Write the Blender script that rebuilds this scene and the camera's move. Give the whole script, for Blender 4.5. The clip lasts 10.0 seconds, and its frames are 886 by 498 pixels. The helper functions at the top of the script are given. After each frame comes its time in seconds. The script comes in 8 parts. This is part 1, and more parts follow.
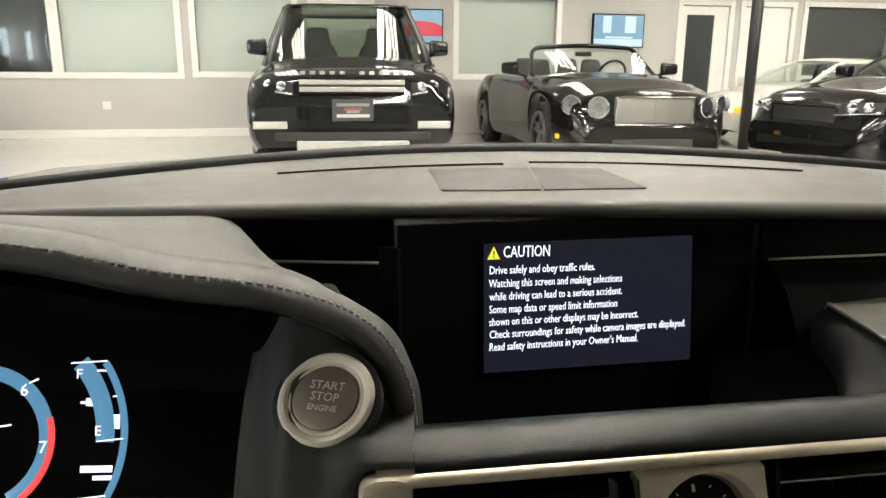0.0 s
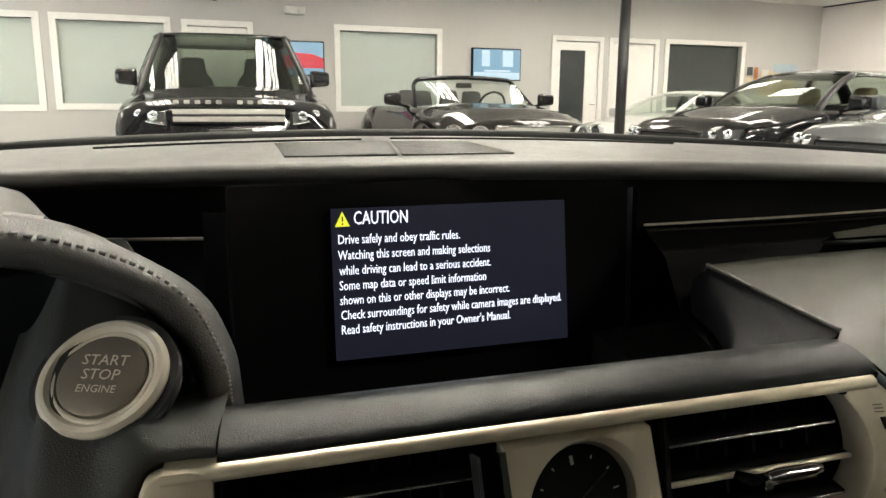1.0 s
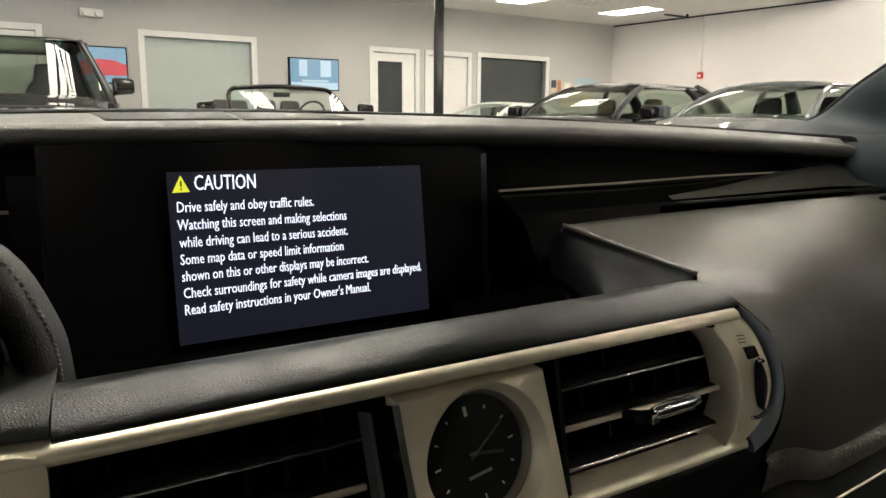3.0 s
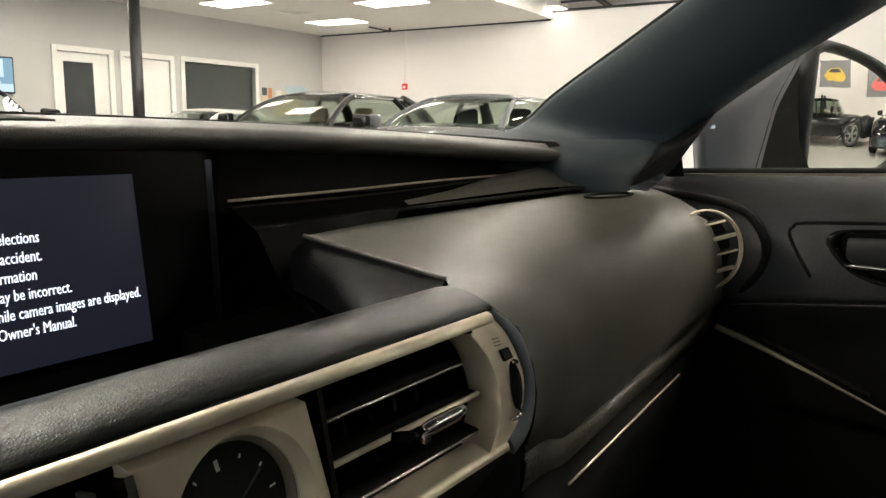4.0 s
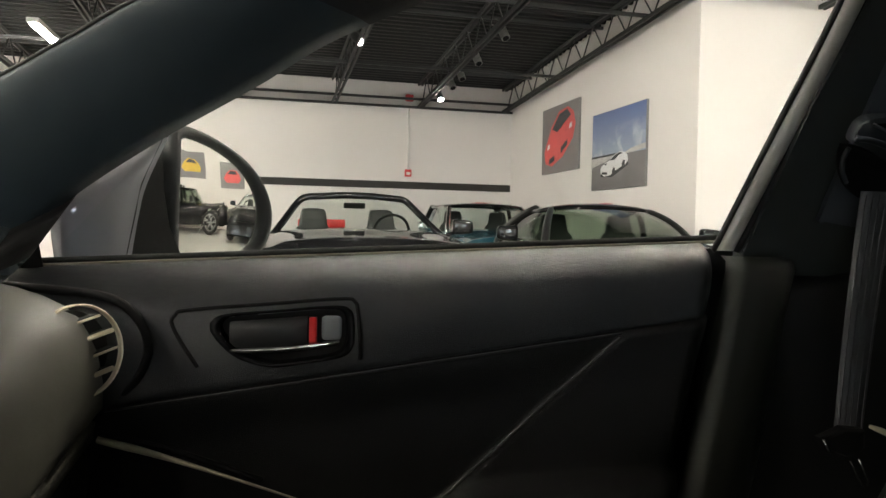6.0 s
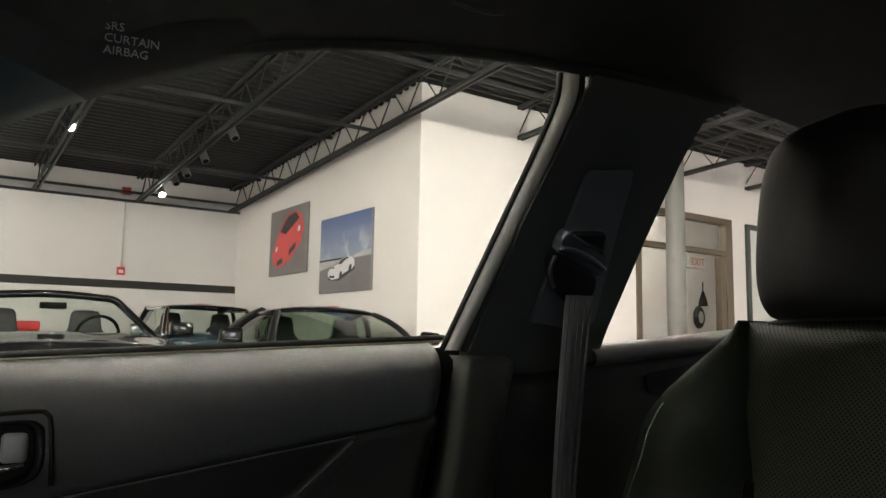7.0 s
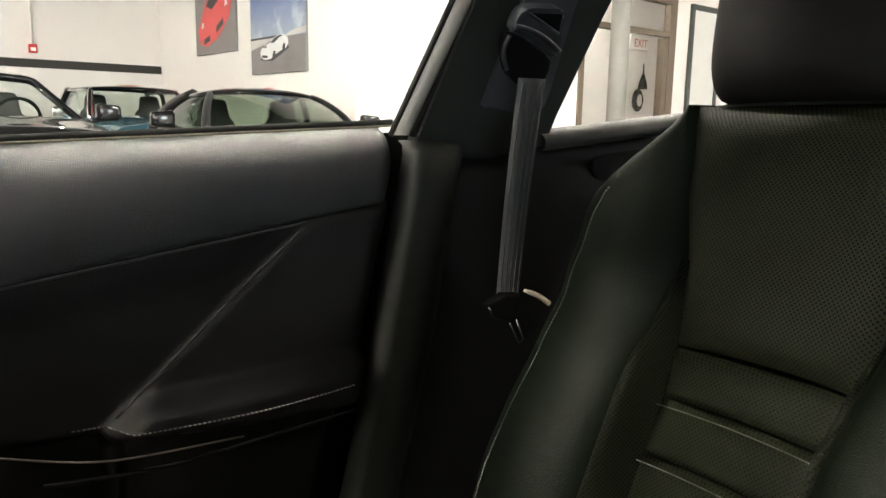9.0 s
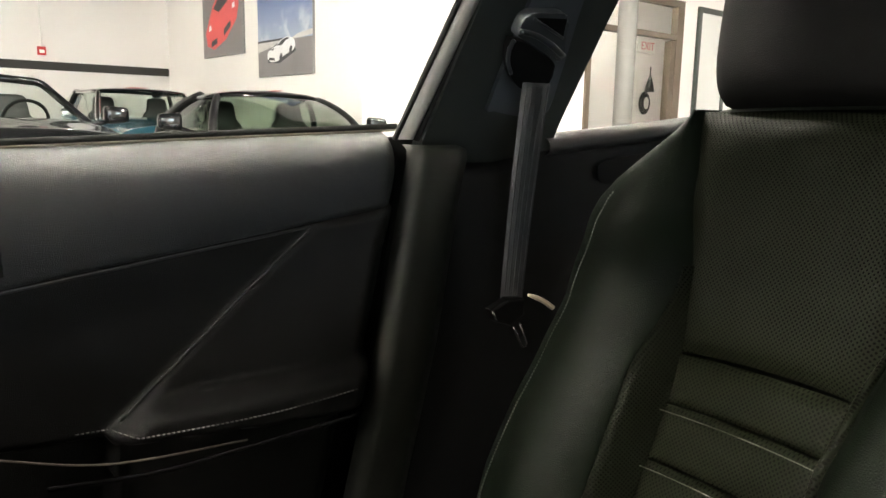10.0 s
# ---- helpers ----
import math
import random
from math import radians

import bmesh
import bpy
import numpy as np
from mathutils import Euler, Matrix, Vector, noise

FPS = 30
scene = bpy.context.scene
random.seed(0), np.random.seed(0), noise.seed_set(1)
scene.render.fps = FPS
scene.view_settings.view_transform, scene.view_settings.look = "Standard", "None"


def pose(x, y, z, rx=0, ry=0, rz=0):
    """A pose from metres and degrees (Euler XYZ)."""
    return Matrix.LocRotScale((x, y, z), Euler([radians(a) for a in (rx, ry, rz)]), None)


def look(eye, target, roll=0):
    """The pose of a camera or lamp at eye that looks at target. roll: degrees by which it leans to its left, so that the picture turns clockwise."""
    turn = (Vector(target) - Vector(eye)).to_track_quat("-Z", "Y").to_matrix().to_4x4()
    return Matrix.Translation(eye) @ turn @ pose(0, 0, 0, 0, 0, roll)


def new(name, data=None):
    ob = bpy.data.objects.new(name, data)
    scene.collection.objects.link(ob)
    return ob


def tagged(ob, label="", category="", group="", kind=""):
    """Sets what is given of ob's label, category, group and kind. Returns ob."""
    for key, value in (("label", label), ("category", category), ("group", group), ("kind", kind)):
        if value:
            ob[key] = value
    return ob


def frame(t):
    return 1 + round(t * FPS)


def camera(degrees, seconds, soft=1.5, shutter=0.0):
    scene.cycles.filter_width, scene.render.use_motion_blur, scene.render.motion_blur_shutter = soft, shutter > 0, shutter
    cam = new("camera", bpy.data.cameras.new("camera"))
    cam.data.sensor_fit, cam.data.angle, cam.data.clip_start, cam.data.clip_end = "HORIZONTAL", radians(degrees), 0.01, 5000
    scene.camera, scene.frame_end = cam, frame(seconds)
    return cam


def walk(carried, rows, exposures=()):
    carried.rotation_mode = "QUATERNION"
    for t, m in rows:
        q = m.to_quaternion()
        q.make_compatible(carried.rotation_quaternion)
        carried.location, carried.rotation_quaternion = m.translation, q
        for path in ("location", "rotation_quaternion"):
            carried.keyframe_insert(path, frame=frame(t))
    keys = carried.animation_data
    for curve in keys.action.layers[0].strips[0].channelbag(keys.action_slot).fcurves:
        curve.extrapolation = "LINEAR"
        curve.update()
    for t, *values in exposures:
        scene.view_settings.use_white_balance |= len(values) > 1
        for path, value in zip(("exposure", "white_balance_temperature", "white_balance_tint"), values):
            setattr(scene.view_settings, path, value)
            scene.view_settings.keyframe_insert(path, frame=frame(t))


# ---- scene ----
cam = camera(62.3, 10.0)
PATH = [
    (0, (-0.124, -0.5, 1.11), (-0.048, 1.439, 0.623), 0.4),
    (0.5, (-0.101, -0.457, 1.071), (0.169, 1.479, 0.647), 0.3),
    (1, (-0.094, -0.448, 1.055), (0.281, 1.477, 0.66), 0.4),
    (1.5, (-0.095, -0.442, 1.044), (0.344, 1.47, 0.659), 0.4),
    (2, (-0.103, -0.441, 1.033), (0.379, 1.463, 0.657), 0.4),
    (3.5, (-0.107, -0.406, 1.022), (1.015, 1.212, 0.673), 0.6),
    (4, (-0.099, -0.389, 1.02), (1.339, 0.961, 0.69), 0.9),
    (4.5, (-0.087, -0.371, 1.017), (1.604, 0.656, 0.721), 1.2),
    (5, (-0.063, -0.352, 1.014), (1.814, 0.297, 0.776), 1.5),
    (5.5, (-0.048, -0.346, 1.013), (1.927, -0.075, 0.856), 1.4),
    (6, (-0.027, -0.346, 1.012), (1.967, -0.488, 0.957), 1.1),
    (7.5, (-0.002, -0.341, 1.008), (1.715, -1.337, 1.261), 1.0),
    (8, (0.004, -0.337, 1.01), (1.734, -1.338, 1.069), 0.9),
    (8.5, (0.009, -0.342, 1.009), (1.733, -1.338, 0.822), 1.1),
    (9, (0.011, -0.342, 1.01), (1.718, -1.326, 0.667), 1.0),
    (9.5, (0.005, -0.345, 1.012), (1.716, -1.323, 0.67), 1.0),
    (10, (0.01, -0.344, 1.012), (1.726, -1.314, 0.675), 1.1),
]
walk(cam, [(t, look(eye, target, roll)) for t, eye, target, roll in PATH], exposures=[(0.0, 0.27), (2.0, 0.1), (3.5, 0.03), (4.2, 0.32), (4.6, 0.45), (5.0, 0.48), (5.5, 0.42), (6.0, 0.09), (7.5, 0.08), (8.0, 0.20), (9.0, 0.95), (10.0, 1.0)])

# world and light -------------------------------------------------------------
world = bpy.data.worlds.new("hall_air")
world.use_nodes = True
scene.world = world
world.node_tree.nodes["Background"].inputs[0].default_value = (0.9, 0.95, 1.0, 1)
world.node_tree.nodes["Background"].inputs[1].default_value = 0.02

ROOM = pose(0, 0, 0, 0, 0, 10.0)      # the hall stands turned against the car
I4 = Matrix.Identity(4)


# small mesh kit ---------------------------------------------------------------
def part(name, bm, mat, parent=None, label="", smooth=True, at=None):
    me = bpy.data.meshes.new(name)
    bm.normal_update()
    bm.to_mesh(me)
    bm.free()
    if smooth:
        for p in me.polygons:
            p.use_smooth = True
    me.materials.append(mat)
    ob = new(name, me)
    if at is not None:
        ob.matrix_basis = at
    if parent is not None:
        ob.parent = parent
    if label:
        ob["label"] = label
    return ob


def thing(name, label, category, group="", kind="", at=I4):
    ob = new(name)
    ob.empty_display_size = 0.05
    ob.matrix_basis = at
    return tagged(ob, label, category, group, kind)


def single(name, bm, mat, label, category, group="", kind="", at=I4, smooth=False):
    ob = part(name, bm, mat, smooth=smooth, at=at)
    return tagged(ob, label, category, group, kind)


def sharpen(bm, degrees=35):
    bm.normal_update()
    for e in bm.edges:
        if len(e.link_faces) == 2 and e.calc_face_angle(0) > radians(degrees):
            e.smooth = False
    return bm


def box(x0, x1, y0, y1, z0, z1, bevel=0.0, seg=2, bm=None, m=I4):
    bm2 = bmesh.new()
    bmesh.ops.create_cube(bm2, size=1)
    for v in bm2.verts:
        v.co = Vector(((x0 + x1) / 2 + v.co.x * (x1 - x0), (y0 + y1) / 2 + v.co.y * (y1 - y0), (z0 + z1) / 2 + v.co.z * (z1 - z0)))
    if bevel > 0:
        bmesh.ops.bevel(bm2, geom=bm2.edges[:], offset=bevel, segments=seg, profile=0.5, affect="EDGES", clamp_overlap=True)
    bm2.transform(m)
    return join(bm, sharpen(bm2))


def join(bm, other):
    if bm is None:
        return other
    me = bpy.data.meshes.new("tmp")
    other.to_mesh(me)
    other.free()
    bm.from_mesh(me)
    bpy.data.meshes.remove(me)
    return bm


def loft(rows, close=False, caps=False, bm=None):
    """A skin over rows of points; close joins each row's ends; caps fill the first and last row."""
    bm2 = bmesh.new()
    vs = [[bm2.verts.new(p) for p in r] for r in rows]
    n = len(rows[0])
    for a, b in zip(vs[:-1], vs[1:]):
        for i in range(n if close else n - 1):
            j = (i + 1) % n
            try:
                bm2.faces.new((a[i], a[j], b[j], b[i]))
            except ValueError:
                pass
    if caps:
        bm2.faces.new(vs[0])
        bm2.faces.new(vs[-1][::-1])
    bmesh.ops.remove_doubles(bm2, verts=bm2.verts[:], dist=1e-6)
    bmesh.ops.recalc_face_normals(bm2, faces=bm2.faces[:])
    return join(bm, bm2)


def curve3(points, n=24):
    """A smooth line of n+1 points through the given ones."""
    p = [Vector(q) for q in points]
    p = [2 * p[0] - p[1]] + p + [2 * p[-1] - p[-2]]
    out = []
    m = len(p) - 3
    for k in range(n + 1):
        s = min(k / n * m, m - 1e-9)
        i = int(s)
        f = s - i
        a, b, c, d = p[i:i + 4]
        out.append(0.5 * (2 * b + (c - a) * f + (2 * a - 5 * b + 4 * c - d) * f * f + (3 * b - a - 3 * c + d) * f ** 3))
    return out


def tube(path, radius, sides=10, caps=True, squash=1.0, up=(0, 0, 1), bm=None):
    """A round bar along a path; radius may be a list."""
    rows = []
    for i, p in enumerate(path):
        p = Vector(p)
        d = Vector(path[min(i + 1, len(path) - 1)]) - Vector(path[max(i - 1, 0)])
        d.normalize()
        s = d.cross(Vector(up))
        if s.length < 1e-4:
            s = d.cross(Vector((1, 0, 0)))
        s.normalize()
        u = s.cross(d)
        r = radius[i] if isinstance(radius, (list, tuple)) else radius
        rows.append([p + s * (r * math.cos(a)) + u * (r * squash * math.sin(a)) for a in [2 * math.pi * k / sides for k in range(sides)]])
    return loft(rows, close=True, caps=caps, bm=bm)


def disc(radius, depth, m, sides=32, bevel=0.0, inner=0.0, bm=None):
    """A short round body along local z from 0 to depth; inner makes it a ring."""
    if inner > 0:
        prof = [(inner, 0), (inner, depth - bevel), (inner + bevel, depth), (radius - bevel, depth), (radius, depth - bevel), (radius, 0)]
    else:
        prof = [(0.0, depth), (radius - bevel, depth), (radius - bevel * 0.3, depth - bevel * 0.3), (radius, depth - bevel), (radius, 0), (0.0, 0)]
    rows = [[Vector((r * math.cos(a), r * math.sin(a), z)) for r, z in prof] for a in [2 * math.pi * k / sides for k in range(sides + 1)]]
    bm2 = loft(rows, close=inner > 0)
    bm2.transform(m)
    return join(bm, sharpen(bm2, 30))


def sheet(points, thick, bm=None, bevel=0.0):
    """A flat or near-flat plate over an outline, thickened against its normal."""
    pts = [Vector(p) for p in points]
    n = Vector((0, 0, 0))
    for a, b in zip(pts, pts[1:] + pts[:1]):
        n += a.cross(b)
    n.normalize()
    bm2 = bmesh.new()
    front = [bm2.verts.new(p) for p in pts]
    back = [bm2.verts.new(p - n * thick) for p in pts]
    bm2.faces.new(front)
    bm2.faces.new(back[::-1])
    for i in range(len(pts)):
        j = (i + 1) % len(pts)
        bm2.faces.new((front[j], front[i], back[i], back[j]))
    if bevel:
        fe = [e for e in bm2.edges if all(v in front for v in e.verts)]
        bmesh.ops.bevel(bm2, geom=fe, offset=bevel, segments=2, profile=0.5, affect="EDGES")
    return join(bm, sharpen(bm2))


def ring_plate(outer, inner, depth, bm=None):
    """A frame: outline and hole of equal point count, thickened by the vector depth."""
    o, i2, d = [Vector(p) for p in outer], [Vector(p) for p in inner], Vector(depth)
    rows = [[a, b, b + d, a + d] for a, b in zip(o + o[:1], i2 + i2[:1])]
    return join(bm, sharpen(loft(rows, close=True)))


def words(text, size, m, align="LEFT", depth=0.0002):
    cu = bpy.data.curves.new("words", "FONT")
    cu.body, cu.size, cu.align_x, cu.extrude, cu.resolution_u = text, size, align, depth, 2
    ob = bpy.data.objects.new("words", cu)
    me = bpy.data.meshes.new_from_object(ob)
    bm = bmesh.new()
    bm.from_mesh(me)
    bm.transform(m)
    bpy.data.objects.remove(ob)
    bpy.data.curves.remove(cu)
    bpy.data.meshes.remove(me)
    return bm


def smooth01(t):
    t = max(0.0, min(1.0, t))
    return t * t * (3 - 2 * t)


# materials --------------------------------------------------------------------
def nodes_of(name):
    mat = bpy.data.materials.new(name)
    mat.use_nodes = True
    nt = mat.node_tree
    return mat, nt, nt.nodes["Principled BSDF"]


def surface(name, color, rough=0.5, metal=0.0, vary=0.12, scale=6.0, grain=0.0, grain_scale=900.0, coat=0.0, kind="noise", stain=0.0, spec=0.5, rough_vary=0.15):
    """A painted, leather, metal or stone surface: broad variation, fine grain, grain bump."""
    mat, nt, b = nodes_of(name)
    co = nt.nodes.new("ShaderNodeTexCoord")
    big = nt.nodes.new("ShaderNodeTexNoise")
    big.inputs["Scale"].default_value, big.inputs["Detail"].default_value = scale, 6
    nt.links.new(co.outputs["Object"], big.inputs["Vector"])
    ramp = nt.nodes.new("ShaderNodeMapRange")
    ramp.inputs["To Min"].default_value, ramp.inputs["To Max"].default_value = 1 - vary, 1 + vary
    nt.links.new(big.outputs["Fac"], ramp.inputs["Value"])
    mul = nt.nodes.new("ShaderNodeVectorMath")
    mul.operation = "SCALE"
    mul.inputs[0].default_value = color
    nt.links.new(ramp.outputs[0], mul.inputs["Scale"])
    nt.links.new(mul.outputs[0], b.inputs["Base Color"])
    rr = nt.nodes.new("ShaderNodeMapRange")
    rr.inputs["To Min"].default_value, rr.inputs["To Max"].default_value = rough * (1 - rough_vary), min(1, rough * (1 + rough_vary))
    mid = nt.nodes.new("ShaderNodeTexNoise")
    mid.inputs["Scale"].default_value, mid.inputs["Detail"].default_value = scale * 7, 4
    nt.links.new(co.outputs["Object"], mid.inputs["Vector"])
    nt.links.new(mid.outputs["Fac"], rr.inputs["Value"])
    nt.links.new(rr.outputs[0], b.inputs["Roughness"])
    b.inputs["Metallic"].default_value = metal
    b.inputs["Specular IOR Level"].default_value = spec
    if coat:
        b.inputs["Coat Weight"].default_value, b.inputs["Coat Roughness"].default_value = coat, 0.04
    if grain:
        if kind == "leather":
            g = nt.nodes.new("ShaderNodeTexVoronoi")
            g.feature = "DISTANCE_TO_EDGE"
            g.inputs["Scale"].default_value = grain_scale
            g.inputs["Randomness"].default_value = 1.0
            warp = nt.nodes.new("ShaderNodeTexNoise")
            warp.inputs["Scale"].default_value = grain_scale * 0.6
            nt.links.new(co.outputs["Object"], warp.inputs["Vector"])
            add = nt.nodes.new("ShaderNodeMixRGB")
            add.blend_type = "ADD"
            add.inputs[0].default_value = 0.0012
            nt.links.new(co.outputs["Object"], add.inputs[1])
            nt.links.new(warp.outputs["Color"], add.inputs[2])
            nt.links.new(add.outputs[0], g.inputs["Vector"])
            out = g.outputs["Distance"]
        elif kind == "brushed":
            mp = nt.nodes.new("ShaderNodeMapping")
            mp.inputs["Scale"].default_value = (1, 40, 40)
            nt.links.new(co.outputs["Object"], mp.inputs["Vector"])
            g = nt.nodes.new("ShaderNodeTexNoise")
            g.inputs["Scale"].default_value = grain_scale
            nt.links.new(mp.outputs[0], g.inputs["Vector"])
            out = g.outputs["Fac"]
        else:
            g = nt.nodes.new("ShaderNodeTexNoise")
            g.inputs["Scale"].default_value, g.inputs["Detail"].default_value = grain_scale, 3
            nt.links.new(co.outputs["Object"], g.inputs["Vector"])
            out = g.outputs["Fac"]
        bump = nt.nodes.new("ShaderNodeBump")
        bump.inputs["Strength"].default_value, bump.inputs["Distance"].default_value = min(1, grain), 0.0012 if grain_scale > 100 else 0.004
        nt.links.new(out, bump.inputs["Height"])
        nt.links.new(bump.outputs[0], b.inputs["Normal"])
    return mat


def glow(name, color, strength):
    mat, nt, b = nodes_of(name)
    b.inputs["Base Color"].default_value = (*[min(1, c) * 0.3 for c in color], 1)
    b.inputs["Emission Color"].default_value = (*color, 1)
    b.inputs["Emission Strength"].default_value = strength
    b.inputs["Roughness"].default_value = 0.25
    return mat


def clear_glass(name, tint=(1, 1, 1), gloss=1.0, rough=0.0):
    """Thin panes: seen through, with a sheen that grows towards grazing angles on either face."""
    mat, nt, b = nodes_of(name)
    nt.nodes.remove(b)
    out = nt.nodes["Material Output"]
    tr, gl, mix, lw = (nt.nodes.new(n) for n in ("ShaderNodeBsdfTransparent", "ShaderNodeBsdfGlossy", "ShaderNodeMixShader", "ShaderNodeLayerWeight"))
    tr.inputs[0].default_value = (*tint, 1)
    gl.inputs["Roughness"].default_value = rough
    lw.inputs["Blend"].default_value = 0.5
    power, scale = nt.nodes.new("ShaderNodeMath"), nt.nodes.new("ShaderNodeMath")
    power.operation, scale.operation = "POWER", "MULTIPLY_ADD"
    power.inputs[1].default_value = 5.0
    scale.inputs[1].default_value, scale.inputs[2].default_value = 0.92 * gloss, 0.07 * gloss
    nt.links.new(lw.outputs["Facing"], power.inputs[0])
    nt.links.new(power.outputs[0], scale.inputs[0])
    nt.links.new(scale.outputs[0], mix.inputs[0])
    nt.links.new(tr.outputs[0], mix.inputs[1])
    nt.links.new(gl.outputs[0], mix.inputs[2])
    nt.links.new(mix.outputs[0], out.inputs[0])
    return mat


def perforated(name, color, turn=45.0, keep=(1, 0, 1)):
    """Leather punched with rows of small holes, under 3 mm apart."""
    mat, nt, b = nodes_of(name)
    co = nt.nodes.new("ShaderNodeTexCoord")
    mp = nt.nodes.new("ShaderNodeMapping")
    mp.inputs["Rotation"].default_value = (0, radians(turn), 0) if keep[0] else (radians(turn), 0, 0)
    mp.inputs["Scale"].default_value = keep
    nt.links.new(co.outputs["Object"], mp.inputs["Vector"])
    v = nt.nodes.new("ShaderNodeTexVoronoi")
    v.inputs["Scale"].default_value, v.inputs["Randomness"].default_value = 335, 0.0
    nt.links.new(mp.outputs[0], v.inputs["Vector"])
    hole = nt.nodes.new("ShaderNodeMapRange")
    hole.inputs["From Min"].default_value, hole.inputs["From Max"].default_value = 0.22, 0.34
    nt.links.new(v.outputs["Distance"], hole.inputs["Value"])
    mix = nt.nodes.new("ShaderNodeMixRGB")
    mix.inputs[1].default_value, mix.inputs[2].default_value = (0.005, 0.005, 0.004, 1), (*color, 1)
    nt.links.new(hole.outputs[0], mix.inputs[0])
    nt.links.new(mix.outputs[0], b.inputs["Base Color"])
    b.inputs["Roughness"].default_value = 0.5
    sp = nt.nodes.new("ShaderNodeMapRange")
    sp.inputs["To Min"].default_value, sp.inputs["To Max"].default_value = 0.0, 0.12
    nt.links.new(hole.outputs[0], sp.inputs["Value"])
    nt.links.new(sp.outputs[0], b.inputs["Specular IOR Level"])
    bump = nt.nodes.new("ShaderNodeBump")
    bump.inputs["Distance"].default_value, bump.inputs["Strength"].default_value = 0.0006, 0.5
    nt.links.new(hole.outputs[0], bump.inputs["Height"])
    nt.links.new(bump.outputs[0], b.inputs["Normal"])
    return mat


LEATHER = surface("dash_leather", (0.052, 0.052, 0.046), 0.43, grain=0.36, grain_scale=800, kind="leather", vary=0.15)
PADLEATHER = surface("pad_leather", (0.074, 0.072, 0.057), 0.36, spec=0.8, grain=0.36, grain_scale=950, kind="leather", vary=0.15)
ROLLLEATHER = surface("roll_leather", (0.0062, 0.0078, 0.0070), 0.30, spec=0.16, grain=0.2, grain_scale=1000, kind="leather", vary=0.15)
PODLEATHER = surface("pod_leather", (0.040, 0.043, 0.038), 0.40, spec=0.25, grain=0.35, grain_scale=1000, kind="leather", vary=0.12)
DOORLEATHER = surface("door_leather", (0.0085, 0.0100, 0.0115), 0.34, spec=0.58, grain=0.7, grain_scale=750, kind="leather", vary=0.15)
# Lightened leather: window light on the ledge top put into its colour.
LITLEDGE = surface("lit_ledge_leather", (0.03, 0.029, 0.027), 0.42, grain=0.5, grain_scale=750, kind="leather")
SEATLEATHER = surface("seat_leather", (0.0064, 0.0100, 0.0058), 0.42, spec=0.20, grain=0.4, grain_scale=500, kind="leather", vary=0.15)
SEATPERF = perforated("perforated_leather", (0.0168, 0.0200, 0.0108))
WINGPERF = perforated("perforated_wing_leather", (0.0145, 0.0172, 0.0100), 45.0, (0, 1, 1))
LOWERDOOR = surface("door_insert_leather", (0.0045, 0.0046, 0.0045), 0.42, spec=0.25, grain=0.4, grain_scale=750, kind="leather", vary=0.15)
PLASTIC = surface("soft_black_plastic", (0.016, 0.017, 0.018), 0.55, grain=0.25, grain_scale=1400)
PILLAR = surface("pillar_plastic", (0.023, 0.033, 0.038), 0.6, spec=0.35, grain=0.3, grain_scale=1600, vary=0.06)
CENTREPILLAR = surface("centre_pillar_plastic", (0.034, 0.038, 0.035), 0.55, spec=0.35, grain=0.3, grain_scale=1600, vary=0.06)
FOOTLEATHER = surface("pillar_foot_leather", (0.014, 0.0155, 0.0125), 0.45, spec=0.3, grain=0.4, grain_scale=750, kind="leather")
SIDETRIM = surface("rear_trim_plastic", (0.007, 0.0075, 0.0075), 0.55, spec=0.25, grain=0.25, grain_scale=1400)
LINING = surface("headliner_cloth", (0.012, 0.012, 0.012), 0.9, grain=0.4, grain_scale=1800)
GLOSSBLACK = surface("gloss_black_panel", (0.006, 0.006, 0.0065), 0.2, vary=0.3, spec=0.1)
TRAYGLOSS = surface("gloss_black_tray", (0.003, 0.003, 0.003), 0.14, vary=0.3, spec=0.25)
DULLBLACK = surface("dull_black", (0.007, 0.007, 0.007), 0.6, spec=0.12)
# Leather darkened: shade on the pad's side put into the colour.
FLANKSHADE = surface("shaded_flank_leather", (0.0045, 0.005, 0.0058), 0.5, spec=0.08, grain=0.4, grain_scale=700, kind="leather")
SILVER = surface("satin_silver_trim", (0.72, 0.65, 0.49), 0.40, metal=0.35, spec=0.8, vary=0.05, rough_vary=0.05)
RINGSILVER = surface("button_ring_silver", (0.95, 0.88, 0.73), 0.36, metal=0.2, spec=0.9, vary=0.05, rough_vary=0.05)
CHROME = surface("chrome", (0.8, 0.8, 0.8), 0.18, metal=1.0, vary=0.03)
DARKSILVER = surface("dark_button_metal", (0.25, 0.22, 0.175), 0.40, metal=0.35, vary=0.08)
THREAD = surface("grey_thread", (0.27, 0.27, 0.25), 0.8)
WEB = surface("belt_webbing", (0.050, 0.051, 0.054), 0.75, grain=0.6, grain_scale=700)
RUBBER = surface("rubber", (0.012, 0.012, 0.012), 0.75, grain=0.2, grain_scale=200)
RED = surface("red_mark", (0.6, 0.02, 0.02), 0.4)
GREYBTN = surface("grey_lock_lever", (0.18, 0.19, 0.2), 0.45)
# Vent edge blue, raised so that the head restraint's side looks lit.
BLUEEDGE = surface("blue_edge_lit_side", (0.11, 0.13, 0.15), 0.5)
GLASS = clear_glass("window_glass", (0.96, 0.98, 0.97), 0.35)
SCREENGLASS = clear_glass("windscreen_glass", (0.97, 0.985, 0.975), 0.06)
CLEARCAR = clear_glass("clear_car_glass", (0.86, 0.92, 0.88), 1.0, 0.01)
